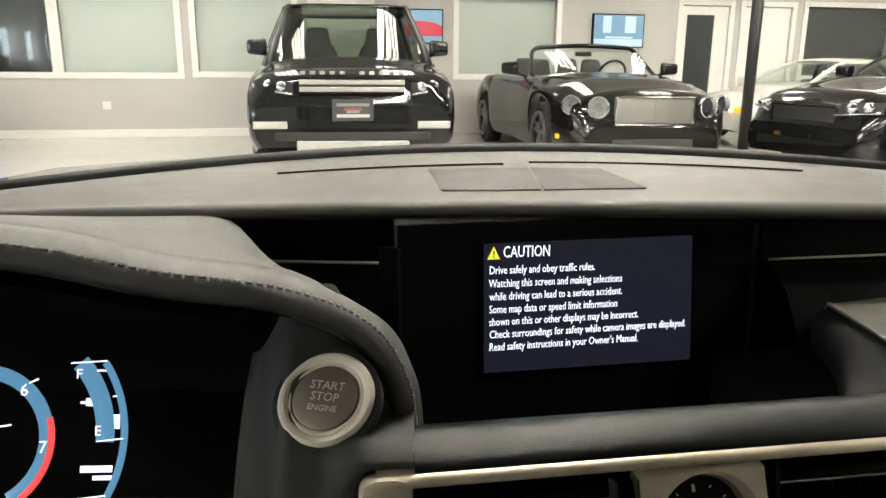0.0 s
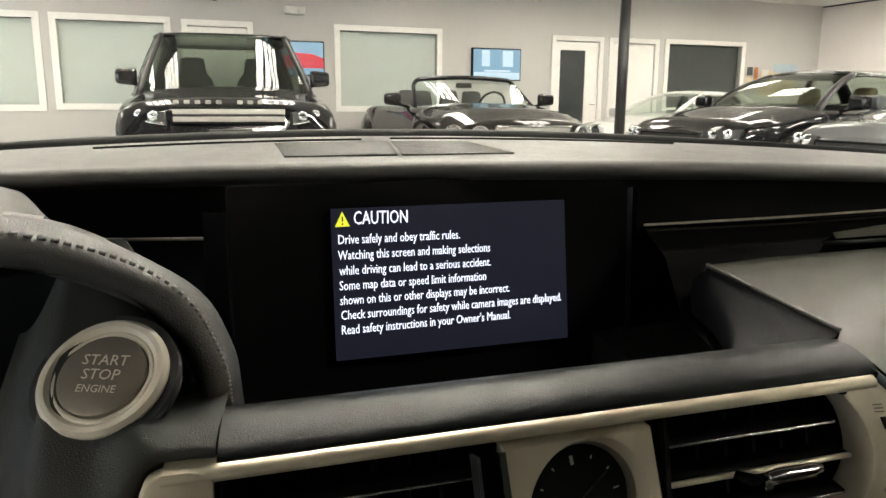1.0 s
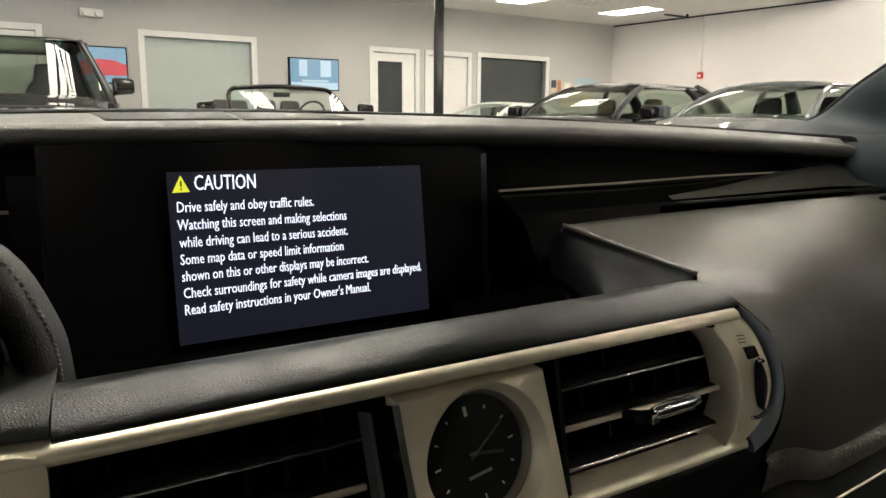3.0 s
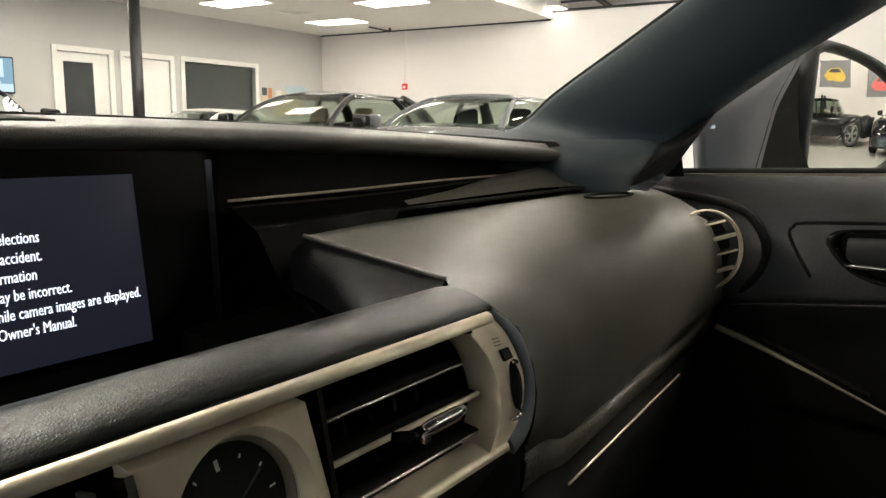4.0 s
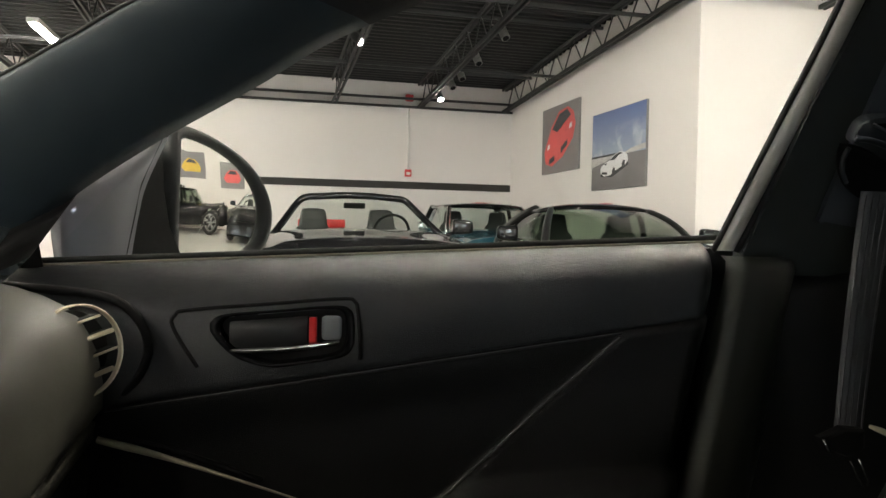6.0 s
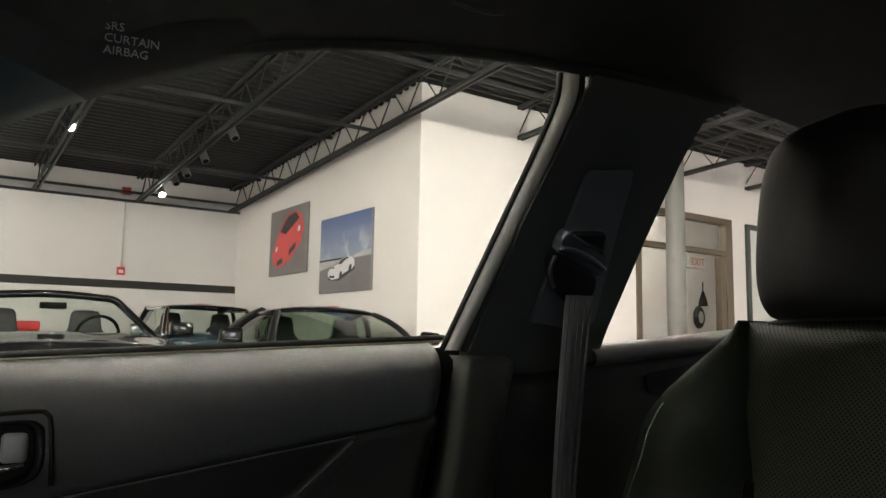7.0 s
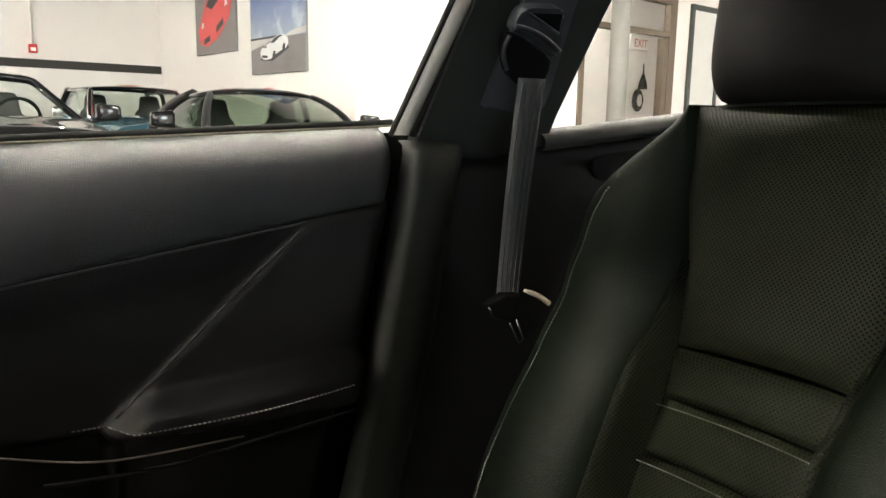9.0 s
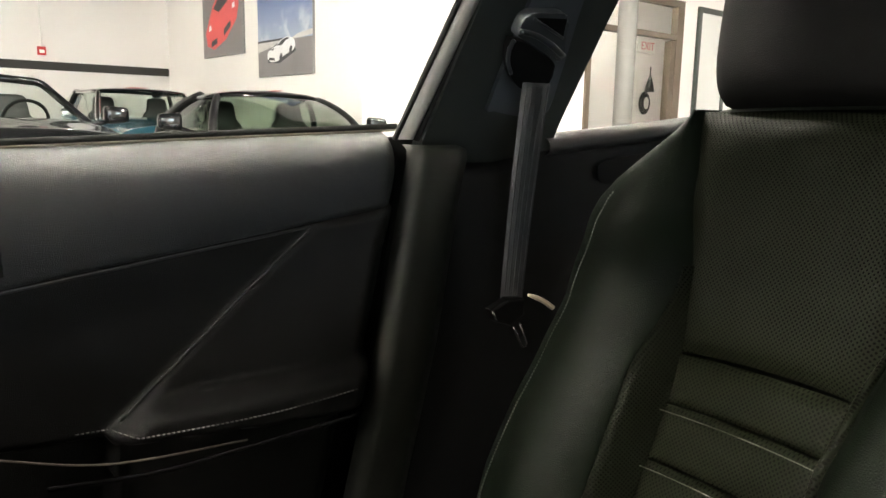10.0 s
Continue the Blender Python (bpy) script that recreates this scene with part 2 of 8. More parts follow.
MIRROR = surface("mirror", (0.9, 0.9, 0.86), 0.005, metal=1.0, vary=0.0, rough_vary=0.0)

WALLGREY = surface("grey_wall_paint", (0.50, 0.495, 0.48), 0.75, vary=0.05, scale=1.5, grain=0.15, grain_scale=60)
WALLWHITE = surface("white_wall_paint", (0.745, 0.71, 0.695), 0.7, vary=0.05, scale=1.2, grain=0.15, grain_scale=60)
TRIM = surface("white_trim_paint", (0.8, 0.79, 0.76), 0.4, vary=0.03)
FLOORMAT = surface("pale_epoxy_floor", (0.56, 0.55, 0.52), 0.16, vary=0.08, scale=0.9, rough_vary=0.4)
CEILING = surface("white_ceiling_tile", (0.68, 0.67, 0.64), 0.8, vary=0.05, scale=2, grain=0.3, grain_scale=80)
DECK = surface("dark_deck_paint", (0.018, 0.018, 0.019), 0.7, vary=0.25, scale=2)
STEEL = surface("dark_truss_paint", (0.035, 0.036, 0.038), 0.6, vary=0.2, scale=4)
BROWN = surface("bronze_door_frame", (0.11, 0.085, 0.06), 0.45, vary=0.1)
COLUMN = surface("grey_column_paint", (0.2, 0.2, 0.19), 0.6, vary=0.1)
STRIPE = surface("black_wall_stripe", (0.02, 0.018, 0.016), 0.6)
PANEGREY = surface("frosted_blind", (0.58, 0.6, 0.585), 0.35, vary=0.08, scale=0.7)
PANEDARK = surface("dark_pane", (0.035, 0.04, 0.042), 0.12, vary=0.5, scale=1.5)
LAMP = glow("ceiling_panel_light", (1.0, 0.92, 0.79), 17.0)
TUBE = glow("tube_light", (1.0, 0.925, 0.80), 300.0)
PACK = glow("box_light", (1.0, 0.925, 0.80), 6.0)
SPOTGLOW = glow("spot_bulb", (1.0, 0.95, 0.85), 300.0)
BLUETV = glow("screen_blue", (0.16, 0.30, 0.42), 0.9)
BLUETV2 = glow("screen_pale", (0.45, 0.6, 0.7), 0.9)
REDTV = glow("screen_red", (0.5, 0.03, 0.05), 0.9)
REDPAINT = surface("red_paint", (0.55, 0.03, 0.03), 0.35)
ORANGE = glow("amber_lens", (1.0, 0.45, 0.02), 1.2)
V0, U0, PV, UC = 11.67, 12.95, -4.88, 6.91


def roof_z(u):
    return 3.62 + 0.06 * (U0 - u)


# setting
single("floor", box(-12, 13.2, -14.2, 11.9, -0.1, 0.0), FLOORMAT, "pale glossy epoxy showroom floor", "floor", kind="structure", at=ROOM)


def wall_with_holes(name, a0, a1, top, holes, axis, plane, thick, mat, label):
    """A wall in the plane axis=plane from a0 to a1, with rectangular holes (a, b, z0, z1)."""
    xs = sorted({a0, a1, *[h[0] for h in holes], *[h[1] for h in holes]})
    bm = None
    for p, q in zip(xs[:-1], xs[1:]):
        cuts = sorted([(h[2], h[3]) for h in holes if h[0] < (p + q) / 2 < h[1]])
        z = 0.0
        for c0, c1 in cuts + [(top, top)]:
            if c0 - z > 1e-3:
                if axis == "v":
                    bm = box(p, q, plane, plane + thick, z, c0, bm=bm)
                else:
                    bm = box(plane, plane + thick, p, q, z, c0, bm=bm)
            z = c1
    return single(name, bm, mat, label, "wall", kind="structure", at=ROOM)


WIN = [(-7.2, -5.6, 0.97, 2.17), (-5.2, -3.5, 0.97, 2.17), (-3.35, -1.74, 0.97, 2.17), (-1.44, 0.0, 0.99, 2.17), (2.66, 4.34, 0.97, 2.17), (9.11, 10.88, 0.97, 2.17)]
DOORS = [(0.33, 1.2), (6.64, 7.55), (7.85, 8.79)]
wall_with_holes("wall_north", -12, U0 + 0.2, 3.05, WIN + [(a, b, 0, 2.15) for a, b in DOORS], "v", V0, 0.16, WALLGREY, "light grey painted showroom wall with offices behind")
wall_with_holes("wall_east", PV - 0.2, V0, 4.4, [], "u", U0, 0.2, WALLWHITE, "tall white painted block wall with a dark stripe")
single("wall_south", box(UC, U0, PV - 0.2, PV, 0, 4.4), WALLWHITE, "white painted wall with two car posters", "wall", kind="structure", at=ROOM)
wall_with_holes("wall_return", -14, PV - 0.2, 4.4, [(-10.92, -8.6, 0, 2.98)], "u", UC, 0.16, WALLWHITE, "white wall with a bronze-framed glass door")
single("wall_rear", box(-12, UC + 3.0, -14.2, -14.0, 0, 5.4), WALLWHITE, "cream white rear wall with car posters", "wall", kind="structure", at=ROOM)
WW = [(-7.5 + 2.3 * k, -6.2 + 2.3 * k, 1.2, 2.15) for k in range(7)]
wall_with_holes("wall_west", -14.0, V0, 5.4, WW, "u", -8.7, 0.2, WALLWHITE, "white wall with tall daylight windows")
single("backdrop", box(-9.6, -9.5, -10, 11, -0.5, 4.5), glow("overcast_daylight", (0.82, 0.93, 1.0), 10.0), "pale overcast daylight outside the windows", "backdrop", kind="structure", at=ROOM)
single("wall_office", box(UC + 1.58, UC + 1.7, -14.0, PV - 0.2, 0, 4.4), WALLWHITE, "white wall of the room behind the glass door", "wall", kind="structure", at=ROOM)
single("wall_backing", box(-12, U0, V0 + 0.9, V0 + 1.0, 0, 3.0), WALLGREY, "plain grey wall inside the offices", "wall", kind="structure", at=ROOM)

bm = box(-12, U0, 5.85, V0, 3.05, 3.12)
bm = box(-12, U0, 5.80, 5.85, 3.05, 5.3, bm=bm)
single("ceiling_low", bm, CEILING, "white suspended ceiling with a bulkhead edge", "ceiling", kind="structure", at=ROOM)
rows = []
u = -12.0
while u < U0:
    for du, dz in ((0, 0), (0.05, 0), (0.065, 0.04), (0.135, 0.04), (0.15, 0.0)):
        rows.append([(u + du, -14, roof_z(u) + dz), (u + du, 5.85, roof_z(u) + dz)])
    u += 0.15
single("ceiling_deck", loft(rows), DECK, "dark painted corrugated steel roof deck", "ceiling", kind="structure", at=ROOM)
single("baseboard", box(-12, 0.26, V0 - 0.02, V0, 0, 0.12, 0.004), TRIM, "white painted baseboard along the grey wall", "baseboard", kind="structure", at=ROOM)
single("wall_stripe", box(U0 - 0.012, U0, PV + 0.01, 3.2, 1.72, 1.85), STRIPE, "black horizontal stripe rail on white wall", "trim", kind="structure", at=ROOM)
single("wall_ledge", box(U0 - 0.05, U0, PV, 5.8, 3.17, 3.21), STEEL, "dark steel ledge along the wall top", "trim", kind="structure", at=ROOM)
single("ceiling_trim", box(U0 - 0.02, U0, 5.86, V0, 3.02, 3.048), STEEL, "thin dark edge under the low ceiling", "trim", kind="structure", at=ROOM)

# windows, doors of the grey wall
for i, (a, b, z0, z1) in enumerate(WIN):
    w = thing("window_%d" % (i + 1), "white-cased interior window with pale blind" if i != 5 else "white-cased dark interior window", "window", kind="structure", at=ROOM)
    c = 0.09
    part("window_frame", ring_plate([(a - c, V0 - 0.03, z0 - c), (b + c, V0 - 0.03, z0 - c), (b + c, V0 - 0.03, z1 + c), (a - c, V0 - 0.03, z1 + c)],
                                    [(a, V0 - 0.03, z0), (b, V0 - 0.03, z0), (b, V0 - 0.03, z1), (a, V0 - 0.03, z1)], (0, 0.13, 0)), TRIM, w, smooth=False)
    part("pane", box(a, b, V0 + 0.055, V0 + 0.06, z0, z1), GLASS, w, "clear glass pane", smooth=False)
    dark = i in (1, 5)
    bl = box(a, b, V0 + 0.09, V0 + 0.1, z0, z1)
    part("blind", bl, PANEDARK if dark else PANEGREY, w, "dark room behind the glass" if dark else "pale grey drawn blind", smooth=False)
for i, (a, b) in enumerate(DOORS):
    d = thing("door_%d" % (i + 1), "white office door with a dark glass pane" if i == 1 else "plain white office door in white casing", "door", kind="structure", at=ROOM)
    bm = None
    for x0, x1, z0, z1 in ((a - 0.09, a, 0, 2.24), (b, b + 0.09, 0, 2.24), (a, b, 2.15, 2.24)):
        bm = box(x0, x1, V0 - 0.03, V0 + 0.1, z0, z1, 0.004, bm=bm)
    part("door_casing", bm, TRIM, d, smooth=False)
    if i == 1:
        part("door_leaf", ring_plate([(a, V0 + 0.02, 0.01), (b, V0 + 0.02, 0.01), (b, V0 + 0.02, 2.14), (a, V0 + 0.02, 2.14)],
                                     [(a + 0.11, V0 + 0.02, 0.35), (b - 0.27, V0 + 0.02, 0.35), (b - 0.27, V0 + 0.02, 1.99), (a + 0.11, V0 + 0.02, 1.99)], (0, 0.045, 0)), TRIM, d, smooth=False)
        part("pane", box(a + 0.11, b - 0.27, V0 + 0.04, V0 + 0.046, 0.35, 1.99), PANEDARK, d, "dark reflecting glass", smooth=False)
        part("door_handle", tube([(b - 0.08, V0 - 0.04, 1.02), (b - 0.17, V0 - 0.04, 1.02)], 0.01), CHROME, d)
    else:
        bm = box(a, b, V0 + 0.02, V0 + 0.06, 0.01, 2.14, 0.003)
        part("door_leaf", bm, TRIM, d, smooth=False)
        for z0, z1 in ((0.25, 0.95), (1.1, 1.95)):
            part("door_panel", box(a + 0.14, b - 0.14, V0 + 0.008, V0 + 0.02, z0, z1, 0.008), TRIM, d, smooth=False)

# screens and small things on the grey wall
t1 = thing("television", "wall television showing a red car on blue", "television", at=ROOM)
part("housing", box(1.42, 2.39, V0 - 0.07, V0 - 0.005, 1.44, 1.98, 0.008), DULLBLACK, t1, smooth=False)
part("screen", box(1.44, 2.37, V0 - 0.074, V0 - 0.07, 1.46, 1.96), BLUETV, t1, "lit blue picture", smooth=False)
part("picture", sheet([(1.5, V0 - 0.078, 1.56), (2.37, V0 - 0.078, 1.56), (2.37, V0 - 0.078, 1.72), (2.2, V0 - 0.078, 1.78), (1.9, V0 - 0.078, 1.8), (1.55, V0 - 0.078, 1.68)], 0.003), REDTV, t1, "red car shape", smooth=False)
t2 = thing("television", "wall television showing a pale blue car", "television", at=ROOM)
part("housing", box(4.97, 5.91, V0 - 0.07, V0 - 0.005, 1.42, 1.97, 0.008), DULLBLACK, t2, smooth=False)
part("screen", box(4.99, 5.89, V0 - 0.074, V0 - 0.07, 1.44, 1.95), BLUETV, t2, "lit blue picture", smooth=False)
for x0, x1, z0, z1 in ((5.0, 5.88, 1.44, 1.56), (5.2, 5.7, 1.57, 1.6), (5.15, 5.3, 1.66, 1.93), (5.55, 5.75, 1.66, 1.93)):
    part("picture", box(x0, x1, V0 - 0.077, V0 - 0.074, z0, z1), BLUETV2, t2, "pale car and sky shapes", smooth=False)
em = thing("emergency_light", "white twin-head emergency light on grey wall", "light", at=ROOM)
part("body", box(1.78, 2.1, V0 - 0.1, V0, 2.38, 2.5, 0.02, 3), TRIM, em)
part("head", disc(0.045, 0.06, ROOM.inverted() @ ROOM @ pose(1.86, V0 - 0.1, 2.43, 90, 0, 0), 16), TRIM, em)
part("head", disc(0.045, 0.06, pose(2.02, V0 - 0.1, 2.43, 90, 0, 0), 16), TRIM, em)
cm = thing("dome_camera", "dark dome security camera under the ceiling", "camera", at=ROOM)
part("mount", disc(0.08, 0.05, pose(0.73, V0 - 0.12, 2.59, 0, 0, 0), 20), TRIM, cm)
bmd = bmesh.new()
bmesh.ops.create_uvsphere(bmd, u_segments=16, v_segments=10, radius=0.07, matrix=pose(0.73, V0 - 0.12, 2.58))
part("dome", bmd, DULLBLACK, cm)
part("bracket", box(0.69, 0.77, V0 - 0.12, V0, 2.63, 2.67, 0.004), TRIM, cm)
single("wall_socket", box(-2.87, -2.75, V0 - 0.012, V0, 0.42, 0.54, 0.004), TRIM, "white socket plate low on grey wall", "socket", at=ROOM)
pb = thing("notice_board", "pale pinned papers on the grey wall", "papers", at=ROOM)
NOTE = [surface("paper_%s" % k, c, 0.7) for k, c in (("cream", (0.6, 0.5, 0.35)), ("white", (0.65, 0.65, 0.62)), ("blue", (0.4, 0.5, 0.55)), ("dark", (0.06, 0.07, 0.07)), ("orange", (0.5, 0.2, 0.08)))]
for a, b, z0, z1, k in ((11.06, 11.2, 1.62, 1.78, 3), (11.05, 11.22, 1.38, 1.6, 0), (11.24, 11.34, 1.35, 1.78, 4), (11.4, 12.3, 1.2, 1.72, 0), (11.45, 11.62, 1.6, 1.74, 1), (11.75, 12.4, 1.68, 1.86, 2), (11.62, 11.72, 1.55, 1.62, 3)):
    part("paper", box(a, b, V0 - 0.008 - 0.003 * k, V0 - 0.004 - 0.003 * k, z0, z1), NOTE[k], pb, smooth=False)

# pole, fire pulls, pipes
single("steel_column", tube([(6.06, 8.7, 0), (6.06, 8.7, 3.05)], 0.075, 24), surface("black_column_paint", (0.02, 0.02, 0.021), 0.4), "slim round black steel column", "column", at=ROOM, smooth=True)
for v, z in ((-2.92, 2.0), (9.25, 1.85)):
    fp = thing("fire_alarm_pull", "red fire alarm pull with white conduit", "fire alarm", group="fire alarms", at=ROOM)
    part("pull_box", box(U0 - 0.05, U0, v - 0.06, v + 0.06, z - 0.06, z + 0.07, 0.006), REDPAINT, fp, smooth=False)
    part("plate", box(U0 - 0.054, U0 - 0.05, v - 0.035, v + 0.035, z - 0.03, z + 0.02), TRIM, fp, smooth=False)
    part("conduit", tube([(U0 - 0.015, v, z + 0.07), (U0 - 0.015, v, 3.17 if v < 5 else 3.03)], 0.012, 8), TRIM, fp)
single("fire_alarm_horn", box(U0 - 0.07, U0, -2.99, -2.85, 3.29, 3.41, 0.01), REDPAINT, "red fire alarm horn above the ledge", "fire alarm", at=ROOM)

# low ceiling: light panels and vent
k = 0
for v, us in ((9.85, (11.4, 8.8, 6.2, 3.6, -1.8, -4.6)), (7.4, (10.02, 7.4, 4.8)), (8.45, (1.4, -0.55, -3.0, -5.6))):
    for u in us:
        lp = thing("ceiling_light_panel", "lit white recessed ceiling light panel", "ceiling light", group="ceiling light panels", at=ROOM)
        part("frame", ring_plate([(u - 0.31, v - 0.61, 3.046), (u + 0.31, v - 0.61, 3.046), (u + 0.31, v + 0.61, 3.046), (u - 0.31, v + 0.61, 3.046)],
                                 [(u - 0.28, v - 0.58, 3.046), (u + 0.28, v - 0.58, 3.046), (u + 0.28, v + 0.58, 3.046), (u - 0.28, v + 0.58, 3.046)], (0, 0, 0.004)), TRIM, lp, smooth=False)
        part("diffuser", box(u - 0.28, u + 0.28, v - 0.58, v + 0.58, 3.044, 3.049), LAMP, lp, "glowing white diffuser", smooth=False)
        for q in (-0.14, 0.0, 0.14):
            part("baffle", box(u + q - 0.018, u + q + 0.018, v - 0.58, v + 0.58, 3.030, 3.0435), STEEL, lp, smooth=False)
cv = thing("ceiling_vent", "white square ceiling air vent with slats", "vent", at=ROOM)
part("frame", ring_plate([(9.75, 9.35, 3.045), (10.35, 9.35, 3.045), (10.35, 9.95, 3.045), (9.75, 9.95, 3.045)], [(9.8, 9.4, 3.045), (10.3, 9.4, 3.045), (10.3, 9.9, 3.045), (9.8, 9.9, 3.045)], (0, 0, 0.004)), TRIM, cv, smooth=False)
part("backing", box(9.8, 10.3, 9.4, 9.9, 3.047, 3.0495), COLUMN, cv, smooth=False)
for q in range(5):
    part("slat", box(9.8, 10.3, 9.44 + q * 0.095, 9.49 + q * 0.095, 3.043, 3.046), TRIM, cv, smooth=False)
bj = thing("cable_bracket", "dark bracket hanging below the low ceiling", "bracket", at=ROOM)
part("arm", box(11.9, 12.6, 9.38, 9.42, 2.97, 3.0), STEEL, bj, smooth=False)
part("post", box(12.57, 12.6, 9.38, 9.42, 3.0, 3.05), STEEL, bj, smooth=False)

# roof trusses along u
for v in (-13.0, -11.4, -9.7, -8.05, -6.4, -4.72, -3.12, -1.58, 0.05, 1.65, 3.2, 4.7):
    tr = thing("roof_truss", "dark painted open-web steel roof truss", "roof truss", group="roof trusses", at=ROOM)
    ue = U0 - 0.02 if v > PV else UC + 2.9
    us = -11.9
    for name, dz, hh in (("bottom_chord", -0.42, 0.05), ("top_chord", -0.02, 0.05)):
        bm = None
        for off in (-0.032, 0.032):
            rows = [[(x, v + off - 0.014, roof_z(x) + dz - hh / 2), (x, v + off + 0.014, roof_z(x) + dz - hh / 2), (x, v + off + 0.014, roof_z(x) + dz + hh / 2), (x, v + off - 0.014, roof_z(x) + dz + hh / 2)] for x in (us, ue)]
            bm = loft(rows, close=True, caps=True, bm=bm)
        part(name, bm, STEEL, tr, smooth=False)
    bm, x, k = None, us, 0
    pts = []
    while x < ue:
        pts.append((x, v, roof_z(x) + (-0.42 if k % 2 else -0.02)))
        x += 0.32
        k += 1
    part("web_bars", tube(pts, 0.011, 5), STEEL, tr)
# purlin angles and conduits along v
for k, u in enumerate((2.0, 3.6, 5.2, 6.4, 7.8, 9.2, 10.6, 11.9, 12.6)):
    z = roof_z(u) - (0.05 if k % 2 else 0.36)
    single("roof_bridging", box(u - 0.02, u + 0.02, -13.9 if u < 6.9 else PV + 0.02, 5.7, z - 0.02, z + 0.02), STEEL, "thin dark steel bridging bar under the roof", "steel bar", group="bridging bars", at=ROOM)
# track with spots on the truss
sp_at = [(8.75, 0), (9.9, 0), (10.75, 0), (12.1, 1), (11.3, 0)]
for u, lit in sp_at:
    z = roof_z(u) - 0.30
    s = thing("spotlight", "silver cylinder track spotlight" + (" switched on" if lit else " switched off"), "spotlight", group="track spotlights", at=ROOM @ pose(u, -3.24, z, 0, 35, 15))
    part("can", disc(0.055, 0.20, pose(0, 0, -0.22), 20, 0.004), surface("spot_can", (0.35, 0.35, 0.34), 0.35, metal=0.8), s)
    part("stem", tube([(0, 0, -0.03), (0, 0, 0.07)], 0.012, 8), STEEL, s)
    part("lens", disc(0.042, 0.004, pose(0, 0, -0.226), 20), SPOTGLOW if lit else DULLBLACK, s)
s = thing("spotlight", "small lit spotlight on a roof truss", "spotlight", group="track spotlights", at=ROOM @ pose(9.6, -1.5, roof_z(9.6) - 0.28, 0, 50, 30))
part("can", disc(0.06, 0.18, pose(0, 0, -0.2), 20, 0.004), STEEL, s)
part("lens", disc(0.040, 0.004, pose(0, 0, -0.206), 20), SPOTGLOW, s)
# tube lights; several around the car are added unseen to brighten the cabin
TUBES_AND_FILL = [(10.2, 2.3), (10.2, 4.15), (6.4, 2.3), (6.4, 4.15), (2.6, 4.15), (-1.2, 4.15), (4.2, -1.2), (4.0, -4.0), (3.2, -7.0), (-6.4, 1.6), (-6.4, -1.4), (-6.4, -4.4), (-4.9, -0.2), (-4.9, -2.6), (3.0, -10.5), (8.5, -10.0), (0.8, 1.9), (0.8, 3.2), (2.9, -1.4), (-1.5, -6.0), (0.5, -9.0)]
for u, v in TUBES_AND_FILL:
    z = roof_z(u) - 0.42
    t = thing("strip_light", "lit white strip light hung from roof, some added as fill", "strip light", group="strip lights", at=ROOM)
    part("housing", box(u - 0.62, u + 0.62, v - 0.07, v + 0.07, z, z + 0.06, 0.008), TRIM, t, smooth=False)
    part("tube", tube([(u - 0.6, v, z - 0.02), (u + 0.6, v, z - 0.02)], 0.03, 10), TUBE, t, "glowing white tube")
b1 = thing("wall_pack_light", "bright white box light below the bulkhead", "light", at=ROOM)
part("housing", box(12.5, 12.9, 5.5, 5.75, 3.2, 3.32, 0.01), TRIM, b1, smooth=False)
part("diffuser", box(12.48, 12.88, 5.5, 5.75, 3.19, 3.2), PACK, b1, smooth=False)

